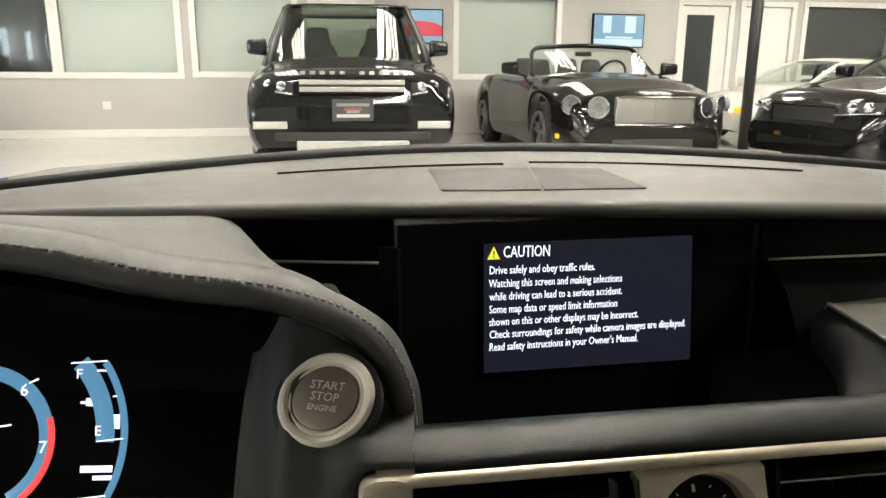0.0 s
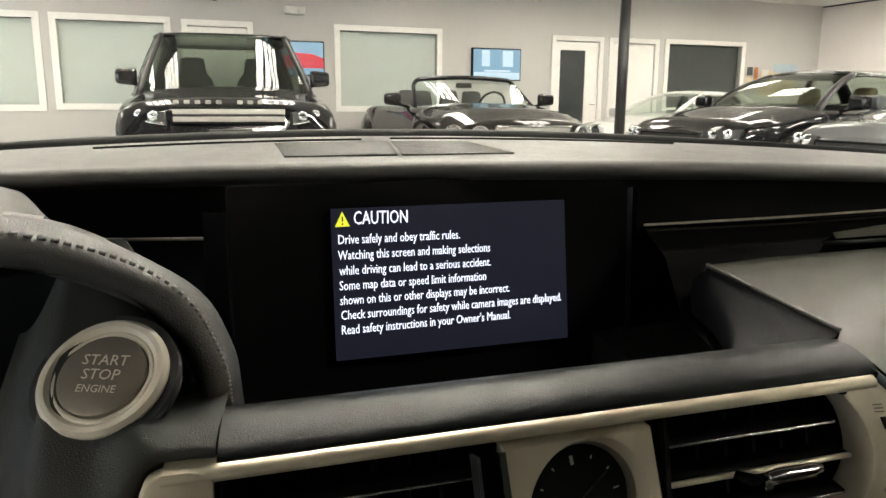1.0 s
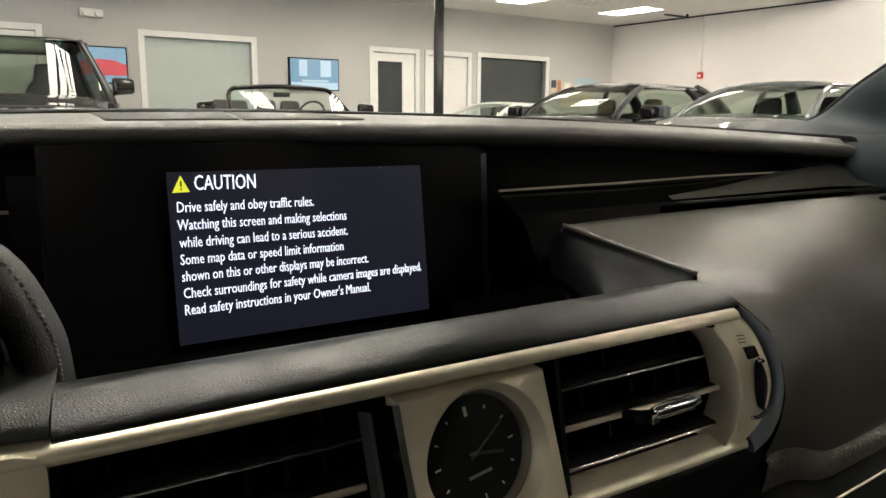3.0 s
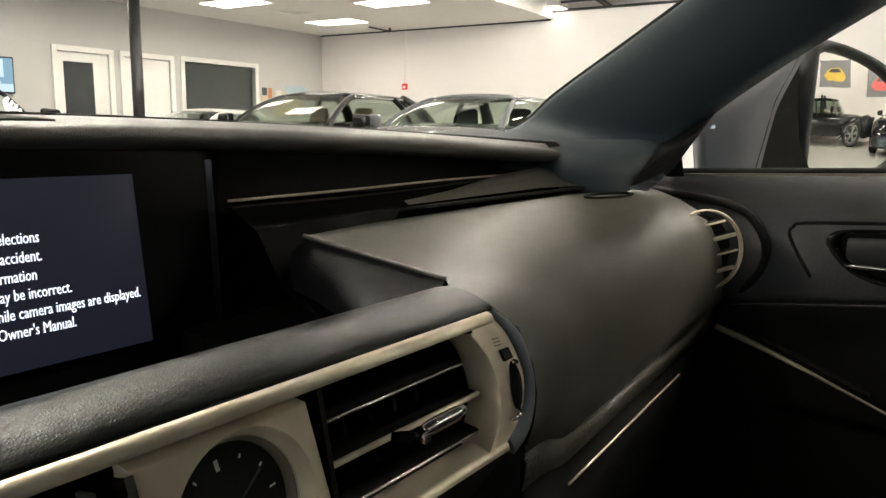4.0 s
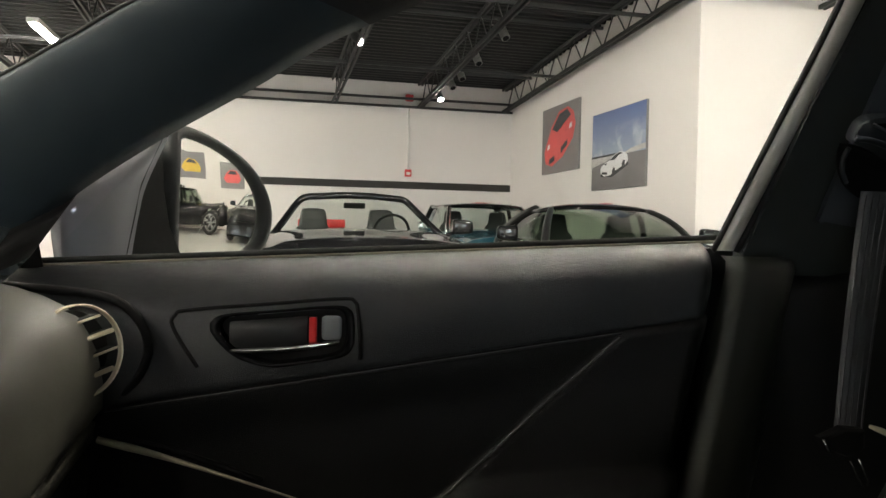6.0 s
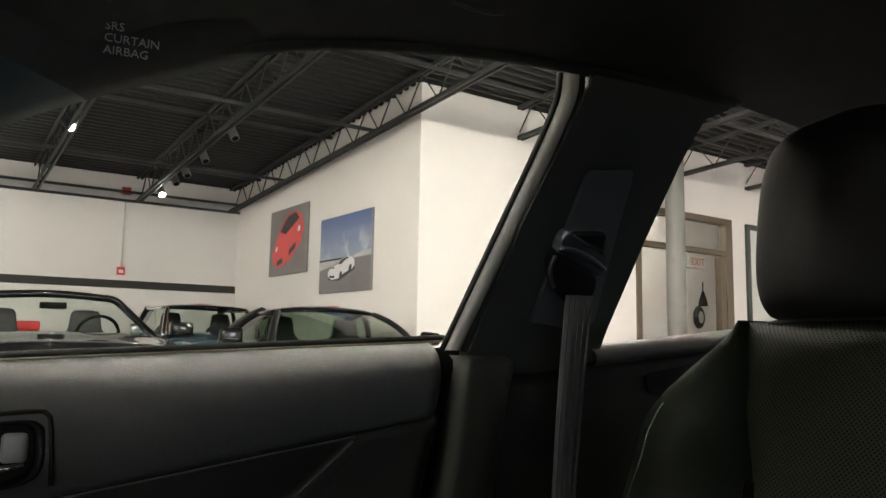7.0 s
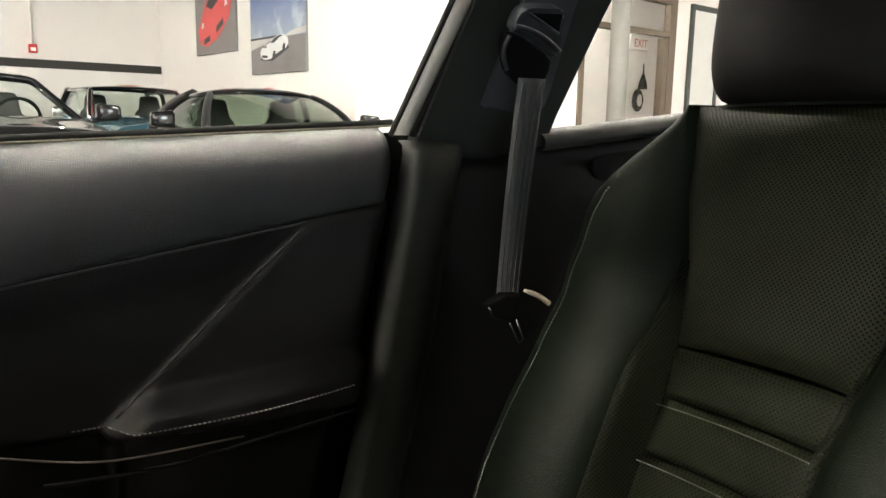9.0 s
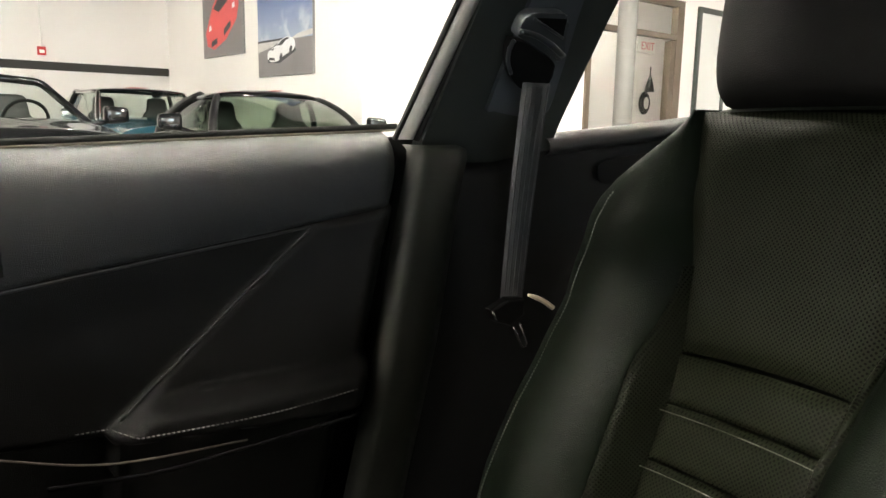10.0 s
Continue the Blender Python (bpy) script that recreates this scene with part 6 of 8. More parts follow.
def pad_row(x):
    g = (x - 0.15) / 0.5
    yf, zf = -0.036 + 0.10 * g, 0.956 - 0.004 * g
    yn = near_y(x)
    dz = 0.004 * math.sin(math.pi * min(1, max(0, g) * 1.1))
    bl = 0.003 * smooth01((x - 0.15) / 0.12)
    zb = 0.818 + 0.04 * (x - 0.23)
    return [(yf + 0.012, zf - 0.03), (yf + 0.003, zf - 0.003), (yf, zf), (yf + (yn - yf) * 0.3, zf - 0.0035 + bl * 2 + dz), (yf + (yn - yf) * 0.5, zf - 0.006 + bl * 2 + dz), (yf + (yn - yf) * 0.70, zf - 0.0085 + bl + dz * 0.8), (yf + (yn - yf) * 0.86, zf - 0.0135 + dz * 0.6), (yn + 0.004, zf - 0.024 + dz * 0.3), (yn - 0.003, zf - 0.036), (yn - 0.008, zf - 0.055), (yn - 0.0105, zf - 0.082), (yn - 0.009, zf - 0.108), (yn - 0.005, zb + 0.008), (yn - 0.001, zb), (yn + 0.02, zb - 0.004)]


PAD_R = [0.715, 0.715, 0.715, 0.69, 0.665, 0.645, 0.632, 0.622, 0.622, 0.634, 0.644, 0.650, 0.652, 0.655, 0.655]
TIP, CORNER = Vector((0.1546, -0.0389, 0.9556)), Vector((0.172, -0.137, 0.9425))
PAD_EDGE = [TIP + Vector((0, 0.012, -0.03)), TIP + Vector((0, 0.003, -0.003)), TIP, TIP.lerp(CORNER, 0.32), TIP.lerp(CORNER, 0.58), TIP.lerp(CORNER, 0.82), CORNER,
            Vector(roll_pt(0.1595, 4)), Vector(roll_pt(0.1595, 7)), Vector(vface(0.1750, 0.9250, 0.0006)), Vector(vface(0.1826, 0.9060, 0.0006)), Vector(vface(0.1820, 0.8920, 0.0006)), Vector(vface(0.176, 0.8800, 0.0)), Vector(vface(0.168, 0.866, -0.004)), Vector(vface(0.166, 0.856, -0.02))]
PAD_L = [p.x for p in PAD_EDGE]


def pad_pt(i, x):
    """A point of the pad; its near border is drawn to the display recess, the roll and the vent."""
    y, z = pad_row(x)[i]
    y0, z0 = pad_row(PAD_L[i])[i]
    g = 1 - smooth01((x - PAD_L[i]) / (0.06 if i < 7 else 0.14))
    return (x, y + (PAD_EDGE[i].y - y0) * g, z + (PAD_EDGE[i].z - z0) * g)


rows = []
for k in range(57):
    f = k / 56
    row = []
    for i in range(15):
        x = PAD_L[i] + (PAD_R[i] - PAD_L[i]) * f
        row.append(pad_pt(i, x))
    rows.append(row)
part("passenger_pad", loft(rows), PADLEATHER, dash, "large curved leather pad before passenger")
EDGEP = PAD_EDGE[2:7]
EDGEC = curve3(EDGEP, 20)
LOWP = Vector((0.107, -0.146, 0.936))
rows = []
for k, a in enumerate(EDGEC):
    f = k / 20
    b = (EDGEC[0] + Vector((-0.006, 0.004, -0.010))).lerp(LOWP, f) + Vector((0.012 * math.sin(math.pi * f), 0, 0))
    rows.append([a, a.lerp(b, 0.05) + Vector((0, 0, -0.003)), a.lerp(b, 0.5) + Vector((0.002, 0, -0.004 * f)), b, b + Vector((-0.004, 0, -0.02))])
part("pad_flank", loft(rows), FLANKSHADE, dash, "leather side below pad, darkened as shade")
part("pad_edge", tube(EDGEC, 0.0014, 6), PADLEATHER, dash, "rounded edge of leather pad")
# lower part: glove box with woven strip and silver line
rows, wov = [], []
for k in range(31):
    x = 0.168 + 0.482 * k / 30
    _, yn, zb = pad_pt(13, x)
    yn += 0.001
    wov.append([(x, yn + 0.004, zb - 0.001), (x, yn - 0.003, zb - 0.003), (x, yn - 0.002, zb - 0.011), (x, yn - 0.0005, zb - 0.019), (x, yn + 0.006, zb - 0.021)])
    rows.append([(x, yn + 0.006, zb - 0.018), (x, yn + 0.004, zb - 0.030), (x, yn + 0.001, zb - 0.045), (x, yn + 0.008, zb - 0.09), (x, yn + 0.04, zb - 0.22)])
part("glove_box", loft(rows), SIDETRIM, dash, "dark glove box face")
CARBON = surface("woven_trim", (0.07, 0.068, 0.055), 0.32, grain=1.0, grain_scale=330)
part("woven_strip", loft(wov), CARBON, dash, "narrow woven texture strip")
part("silver_line", tube([(x, near_y(x) + 0.001, 0.784 + 0.035 * (x - 0.371)) for x in [0.30 + 0.245 * k / 16 for k in range(17)]], 0.0010, 6), SILVER, dash, "thin silver line on glove box")
part("corner_filler", box(0.58, 0.735, 0.035, 0.12, 0.80, 0.948), DULLBLACK, dash, "dark filler at pillar foot", smooth=False)
# side vent
sv = thing("side_vent", "round silver-rimmed side air vent", "air vent")
SV = Matrix.Translation((0.611, -0.083, 0.902)) @ pose(0, 0, 0, 84, 0, -34) @ pose(0, 0, 0, 0, 0, 12)
part("rim", disc(0.0405, 0.006, SV, 40, 0.0008, 0.0387), SILVER, sv)
part("well", disc(0.0355, 0.002, SV @ Matrix.Translation((0, 0, -0.012)), 32), DULLBLACK, sv)
for k in range(4):
    h = -0.024 + 0.016 * k
    w = math.sqrt(0.0355 ** 2 - h * h)
    bm = box(-w, w, h - 0.0016, h + 0.0016, -0.01, 0.002, 0.0008)
    bm.transform(SV)
    lv = part("louvre", bm, DULLBLACK, sv, smooth=False)
    part("louvre_edge", tube([SV @ Vector((-w, h, 0.003)), SV @ Vector((w, h, 0.003))], 0.0022 if k in (0, 2) else 0.0012, 6), SILVER, lv)
part("side_slot", tube([(0.505 + 0.036 * math.cos(a), -0.034 + 0.013 * math.sin(a), 0.9590) for a in [2 * math.pi * k / 24 for k in range(25)]], 0.002, 6, squash=0.6), DULLBLACK, dash, "oval side window defroster slot")
rows = [[(0.27, -0.008, 0.9635), (0.36, 0.0, 0.9645), (0.46, 0.012, 0.965), (0.58, 0.022, 0.962)], [(0.28, 0.008, 0.9645), (0.37, 0.02, 0.967), (0.47, 0.03, 0.970), (0.59, 0.035, 0.966)], [(0.35, 0.025, 0.9675), (0.40, 0.03, 0.971), (0.50, 0.042, 0.977), (0.60, 0.045, 0.973)], [(0.40, 0.04, 0.968), (0.44, 0.05, 0.975), (0.52, 0.06, 0.98), (0.60, 0.06, 0.975)]]
part("corner_pad", loft(rows), PADLEATHER, dash, "small leather corner at pillar")
part("shelf_seam", tube([(0.255 + 0.30 * k / 10, -0.014 + 0.09 * k / 30, 0.9615) for k in range(11)], 0.0016, 6), DULLBLACK, dash, "dark seam under corner pad")
# lower closing of the dash
part("lower_panel", box(0.21, 0.72, -0.07, 0.02, 0.3, 0.90), DULLBLACK, dash, "dark lower dash", smooth=False)
rows = []
for k in range(13):
    x = -0.70 + 0.60 * k / 12
    rows.append([(x, -0.19, 0.87), (x, -0.195, 0.80), (x, -0.17, 0.70), (x, -0.1, 0.5), (x, -0.05, 0.3)])
part("knee_filler", box(-0.72, -0.16, -0.08, 0.02, 0.3, 0.78), DULLBLACK, dash, "dark filler under instruments", smooth=False)
part("knee_panel", loft(rows), PLASTIC, dash, "dark panel under steering column")
rows = []
for k in range(13):
    x = -0.16 + 0.33 * k / 12
    rows.append([vface(x, 0.877, -0.01), vface(x, 0.868, -0.004), (x, bez_y(x) - 0.012, 0.82), (x, bez_y(x) - 0.012, 0.72), (x, bez_y(x) - 0.012, 0.6)])
part("radio_panel", loft(rows), GLOSSBLACK, dash, "gloss black panel below vents")
part("console", box(-0.1, 0.1, -1.0, -0.17, 0.35, 0.62, 0.03, 3), PLASTIC, dash, "dark centre console")

# body shell ------------------------------------------------------------------------
shell = thing("car_shell", "dark trimmed body shell of the parked car", "car body", kind="structure")


def glass_x(z):
    return 0.72 - 0.53 * (z - 0.97)


LEFTE = [(0.40, 0.175, 1.005), (0.56, 0.215, 1.003), (0.68, 0.215, 1.020), (0.67, 0.145, 1.063), (0.635, 0.012, 1.125), (0.605, -0.078, 1.165), (0.585, -0.135, 1.19), (0.56, -0.24, 1.23), (0.53, -0.36, 1.265), (0.515, -0.45, 1.29)]
RIGHTE = [(0.62, -0.012, 0.955), (0.69, -0.006, 0.978), (0.703, -0.004, 1.000), (0.685, -0.05, 1.037), (0.658, -0.135, 1.087), (0.633, -0.226, 1.134), (0.615, -0.285, 1.167), (0.601, -0.35, 1.195), (0.592, -0.40, 1.214), (0.580, -0.48, 1.246)]
lc, rc = curve3(LEFTE, 45), curve3(RIGHTE, 45)
for sgn, nm in ((1, "passenger"), (-1, "driver")):
    rows = []
    for a, b in list(zip(lc, rc))[0 if sgn > 0 else 13:]:
        m1 = a.lerp(b, 0.25) + Vector((-0.018, -0.012, 0.0))
        m2 = a.lerp(b, 0.6) + Vector((-0.022, -0.008, -0.002))
        out = Vector((0.03, 0.02, 0.02))
        row = [a + (a - Vector((-0.08, -0.37, 1.03))).normalized() * 0.03 + Vector((0, -0.003, -0.004)), a, a.lerp(b, 0.05) + Vector((-0.008, -0.004, 0)), m1, m2, a.lerp(b, 0.93) + Vector((-0.010, 0, 0)), b, b + out]
        rows.append([(sgn * p.x, p.y, p.z) for p in row])
    part("front_pillar", loft(rows[:-12]), PILLAR, shell, "dark blue-grey plastic windscreen pillar")
    part("pillar_top", loft(rows[-13:]), LINING, shell, "dark cloth top of the pillar")
    seal = [Vector((sgn * p.x, p.y, p.z)) + Vector((sgn * 0.001, 0.001, 0.0)) for p in lc[10:]]
    part("glass_seal", tube(seal, 0.0022, 6), RUBBER, shell, "black windscreen seal")
# foot of the pillar, wrapped round the end of the dash top, and the black corner cover beside it
FOOTL = [(0.548, 0.109, 1.006), (0.531, 0.084, 1.002), (0.532, 0.056, 0.995), (0.526, 0.044, 0.986), (0.522, 0.039, 0.977), (0.524, 0.034, 0.967), (0.533, 0.024, 0.957), (0.545, 0.019, 0.952)]
FOOTR = [(0.723, 0.022, 1.009), (0.685, 0.007, 1.003), (0.65, -0.003, 0.995), (0.626, -0.006, 0.985), (0.611, -0.006, 0.974), (0.6, -0.004, 0.964), (0.59, -0.004, 0.954), (0.584, -0.001, 0.95)]
fl, fr = curve3(FOOTL, 20), curve3(FOOTR, 20)
rows, sail = [], []
for k, (a, b) in enumerate(zip(fl, fr)):
    swell = Vector((-0.010, -0.020, 0.002)) * (0.4 + 0.6 * math.sin(math.pi * k / 20))
    tuck = Vector((0.03, 0.06, 0.0))
    rows.append([a + tuck, a + tuck * 0.2] + [a.lerp(b, f) + swell * (1 - abs(2 * f - 1) ** 2.4) for f in (0.0, 0.04, 0.12, 0.25, 0.4, 0.55, 0.7, 0.82, 0.92, 1.0)] + [b + Vector((0.01, 0.02, 0.0))])
    e = Vector(RIGHTE[1]).lerp(Vector(RIGHTE[3]), 1 - k / 20)
    sail.append([b + Vector((0.004, 0.006, 0)), b.lerp(e, 0.5) + Vector((0.004, 0.004, 0)), e + Vector((-0.001, -0.001, 0)), e + Vector((0.02, 0.01, 0))])
part("pillar_foot", loft(rows), PILLAR, shell, "rounded foot of the windscreen pillar")
part("pillar_sail", loft(sail), DULLBLACK, shell, "black corner cover at the door glass")
# windscreen
rows = []
for k in range(21):
    s = -1 + k / 10
    xb, xt = 0.70 * s, 0.56 * s
    yb, yt = 0.30 - 0.35 * xb * xb, -0.28 - 0.2 * xt * xt
    rows.append([(xb + (xt - xb) * f, yb + (yt - yb) * f, 1.01 + 0.26 * f + 0.02 * math.sin(math.pi * f)) for f in (0, 0.25, 0.5, 0.75, 1)])
ws = part("windscreen", loft(rows), SCREENGLASS, shell, "clear windscreen glass")
ws.visible_shadow = False
bmf = [[(x, far_y(x) + 0.030, top_z(x) + 0.014), (x, far_y(x) + 0.004, top_z(x) + 0.0145), (x, far_y(x) - 0.002, top_z(x) + 0.0125), (x, far_y(x) - 0.006, top_z(x) + 0.007)] for x in [-0.70 + 1.25 * k / 50 for k in range(51)]]
part("frit_band", loft(bmf), DULLBLACK, shell, "black dotted edge of windscreen")
# headliner
rows = []
TOPE = [(-0.20, 1.25), (-0.32, 1.205), (-0.39, 1.228), (-0.468, 1.247), (-0.566, 1.262), (-0.676, 1.270), (-0.80, 1.272), (-0.95, 1.268), (-1.15, 1.25), (-1.45, 1.20), (-1.7, 1.12)]
for y, ze in TOPE:
    e = glass_x(ze) - 0.006 if y < -0.3 else 0.56
    row = []
    for k in range(21):
        s = -1 + k / 10
        row.append((e * s, y, ze - 0.004 + (0.085 if y < -0.3 else 0.045) * (1 - abs(s) ** 2.6)))
    rows.append(row)
part("headliner", loft(rows[:-1]), LINING, shell, "dark cloth headliner")
# window top seal strip
for sgn in (1, -1):
    pts = curve3([(sgn * (glass_x(z) - 0.004), y, z - 0.003) for y, z in TOPE[1:8]], 30)
    part("roof_seal", tube(pts, 0.007, 8), RUBBER, shell, "rubber seal over side window")
    # B pillar trims, in the plane of the side glass
    def gp(y, z, d=0.0, sgn=sgn):
        return (sgn * (glass_x(z) - d), y, z)
    poly = [gp(-0.700, 0.965, 0.012), gp(-0.729, 1.13, 0.012), gp(-0.749, 1.20, 0.012), gp(-0.767, 1.275, 0.012), gp(-0.98, 1.285, 0.012), gp(-0.955, 1.262, 0.012), gp(-0.915, 1.243, 0.012), gp(-0.902, 1.20, 0.012), gp(-0.888, 1.12, 0.012), gp(-0.875, 1.02, 0.012), gp(-0.872, 0.965, 0.012)]
    part("centre_pillar", sheet(poly if sgn < 0 else poly[::-1], 0.02), CENTREPILLAR if sgn > 0 else LINING, shell, "dark plastic centre pillar trim", smooth=False)
    strip = curve3([gp(-0.683, 0.995, 0.004), gp(-0.699, 1.06, 0.004), gp(-0.7165, 1.13, 0.004), gp(-0.7315, 1.19, 0.004), gp(-0.741, 1.24, 0.004), gp(-0.737, 1.265, 0.004)], 24)
    rows = [[p + Vector((sgn * 0.006, 0.004, 0)), p + Vector((0, 0.001, 0)), p + Vector((-sgn * 0.004, -0.007, 0)), p + Vector((-sgn * 0.003, -0.0125, 0)), p + Vector((sgn * 0.003, -0.0145, 0))] for p in strip]
    part("glass_edge_seal", tube([p + Vector((sgn * 0.006, 0.0040, 0)) for p in strip], 0.0034, 6), RUBBER, shell, "black rubber edge of the door glass")
    part("door_frame_strip", loft(rows), surface("grey_seal_strip", (0.46, 0.45, 0.41), 0.45), shell, "light grey rear window seal strip")
    part("seal_line", tube([p + Vector((-sgn * 0.006, -0.0225, 0)) for p in strip], 0.0011, 6), GREYBTN, shell, "thin pale line of the inner seal")
    part("frame_seal", tube([p + Vector((sgn * 0.001, -0.0175, 0)) for p in strip], 0.0040, 6), RUBBER, shell)
for i, txt in enumerate(("SRS", "CURTAIN", "AIRBAG")):
    bm = words(txt, 0.0085, I4)
    bm.transform(Matrix(((0, -0.6, -0.8, 0.545), (-1, 0, 0, -0.335), (0, 0.8, -0.6, 1.222 - 0.0088 * i), (0, 0, 0, 1))) @ Matrix.Translation((0, 0, 0.004)))
    part("lettering", bm, GREYBTN, shell, "grey airbag lettering", smooth=False)
part("coat_hook", tube(curve3([(0.50, -0.585, 1.277), (0.497, -0.60, 1.273), (0.497, -0.62, 1.273), (0.50, -0.632, 1.277)], 10), 0.0022, 6), PILLAR, shell, "small dark coat hook")
# lower rear side trim
for sgn in (1, -1):
    rows = []
    for y in (-0.685, -0.70, -0.73, -0.80, -0.862, -0.90, -1.05, -1.25, -1.6):
        o = -0.018 if y > -0.69 else 0
        lt = 1.0 + 0.105 * max(0.0, -y - 0.867) if y < -0.86 else 0.984
        rows.append([(sgn * x, y + dy, z) for x, z, dy in ((0.712, lt - 0.012, 0), (0.700 - o, lt - 0.018, 0), (0.692 - o, lt - 0.030, 0.004), (0.684 - o, 0.90, 0.015), (0.688 - o, 0.80, 0.03), (0.68 - o, 0.68, 0.055), (0.66, 0.50, 0.085), (0.66, 0.3, 0.10))])
    part("trim_ledge", loft([[(sgn * x, y, 1.0 + 0.105 * max(0.0, -y - 0.867) + dz) for x, dz in ((0.722, -0.006), (0.718, 0.001), (0.700, 0.0), (0.688, -0.004), (0.683, -0.010), (0.684, -0.017), (0.692, -0.022))] for y in (-0.862, -0.90, -1.0, -1.1, -1.2, -1.4, -1.6)]), LITLEDGE, shell, "grained leather ledge under rear side window, lightened as if lit")
    part("side_trim", loft(rows), SIDETRIM if sgn > 0 else LINING, shell, "dark rear side trim")
    rows = []
    for e in (0.0, 0.08, 0.2, 0.4, 0.65, 0.85, 1.0):
        y = -0.686 - 0.082 * e
        o = 0.02 * (1 - min(1, e / 0.08)) + 0.035 * max(0, e - 0.5) ** 2 * 4
        rows.append([(sgn * (x + o), y + 0.235 * (0.985 - z), z) for x, z in ((0.69, 0.990), (0.676, 0.985), (0.671, 0.975), (0.666, 0.92), (0.658, 0.85), (0.650, 0.78), (0.648, 0.70), (0.645, 0.52))])
    part("pillar_foot", loft(rows), FOOTLEATHER if sgn > 0 else LINING, shell, "soft black lower centre pillar cover")
part("grab_recess", sheet([(0.6868, p.x, p.y) for p in curve3([(-0.935, 0.966, 0), (-0.945, 0.972, 0), (-0.985, 0.978, 0), (-1.03, 0.98, 0), (-1.04, 0.96, 0), (-1.0, 0.948, 0), (-0.955, 0.944, 0), (-0.938, 0.950, 0), (-0.935, 0.966, 0)], 24)[:-1]], 0.002), DULLBLACK, shell, "dark grab recess in the rear trim", smooth=False)
# closing floor, rear and left door of the car
part("cabin_floor", box(-0.75, 0.75, -1.9, 0.3, 0.22, 0.3), DULLBLACK, shell, "dark cabin carpet", smooth=False)
part("rear_bulkhead", sheet([(-0.74, -1.75, 0.3), (0.74, -1.75, 0.3), (0.7, -1.75, 1.0), (-0.7, -1.75, 1.0)][::-1], 0.03), DULLBLACK, shell, "dark rear closing panel", smooth=False)
part("left_panel", box(-0.76, -0.70, -1.75, 0.1, 0.3, 0.98, 0.02), DULLBLACK, shell, "dark driver side panel", smooth=False)
# Unseen blocker: keeps light from the rear left off the passenger door.
part("left_panel", sheet([(-0.715, -0.72, 0.97), (-0.56, -0.76, 1.255), (-0.58, -1.25, 1.225), (-0.62, -1.60, 1.10), (-0.715, -1.75, 0.97)], 0.02), DULLBLACK, shell, "unseen dark panel that blocks light behind the driver", smooth=False)
part("right_panel", sheet([(0.737, 0.1, 0.3), (0.737, -1.75, 0.3), (0.737, -1.75, 1.0), (0.737, -0.7, 0.998), (0.737, 0.1, 0.955)], -0.02), DULLBLACK, shell, "outer door skin", smooth=False)
HOODP = paint("steel_grey_paint", (0.12, 0.125, 0.145), 0.6, 0.25)
rows = []
for k in range(17):
    x = -0.8 + 1.6 * k / 16
    rows.append([(x, far_y(x * 0.8) + 0.03, 0.975 - 0.03 * x * x), (x, 0.9, 0.95 - 0.05 * x * x), (x, 1.3, 0.84 - 0.06 * x * x), (x, 1.5, 0.66)])
part("bonnet", loft(rows), HOODP, shell, "grey metallic bonnet")

rows = []
for y, ze in [(0.08, 1.10)] + TOPE + [(-2.3, 1.0)]:
    e = glass_x(ze) if y < -0.3 else 0.60
    rows.append([(e * (-1 + k / 10), y, ze + 0.012 + 0.08 * (1 - abs(-1 + k / 10) ** 2.6)) for k in range(21)])
part("roof_skin", loft(rows[2:-2]), HOODP, shell, "grey metallic roof")
rg = part("rear_glass", loft([[(s * 0.56, -1.44 - 0.02 * (1 - s * s), 1.195 + 0.07 * (1 - abs(s) ** 2.6)), (s * 0.59, -1.65 - 0.06 * (1 - s * s), 1.11 + 0.05 * (1 - abs(s) ** 2.6)), (s * 0.62, -1.86 - 0.10 * (1 - s * s), 1.01 + 0.02 * (1 - s * s))] for s in [-1 + k / 8 for k in range(17)]]), SCREENGLASS, shell, "clear rear window glass")
rg.visible_shadow = False
part("parcel_shelf", box(-0.62, 0.62, -1.95, -1.70, 0.94, 0.97), DULLBLACK, shell, "dark rear parcel shelf", smooth=False)
for sgn in (1, -1):
    part("rear_pillar", tube(curve3([(sgn * 0.58, -1.22, 1.22), (sgn * 0.61, -1.50, 1.14), (sgn * 0.66, -1.86, 1.0)], 12), [0.03 + 0.05 * math.sin(math.pi * k / 12) for k in range(13)], 8), LINING, shell, "dark rear pillar trim")
chassis = thing("car_chassis", "grey metallic lower car body on alloy wheels", "car body", kind="structure", at=pose(0, 0, 0, 0, 0, 90))
for ax0 in (0.80, -2.0):
    for side in (-1, 1):
        wheel(chassis, ax0, side * 0.74, 0.33, side)
for side in (-1, 1):
    rows = []
    for k in range(61):
        x = 1.5 - 4.4 * k / 60
        zb = 0.2
        for q in (0.80, -2.0):
            d = abs(x - q)
            if d < 0.37:
                zb = max(zb, 0.33 + math.sqrt(0.37 ** 2 - d * d))
        end = max(0.0, (x - 0.9) / 0.6, (-2.3 - x) / 0.6) ** 2
        zt = 0.925 - 0.10 * max(0.0, (x - 0.3) / 1.2) ** 2
        w = 0.785 - 0.10 * end
        rows.append([(x, side * (w - 0.02), zt), (x, side * (w + 0.01), zt - 0.03), (x, side * (w + 0.035), max(zb + 0.05, 0.68)), (x, side * (w + 0.03), max(zb + 0.02, 0.45)), (x, side * (w + 0.01), zb)])
    part("body_side", loft(rows), HOODP, chassis, "grey metallic body side")
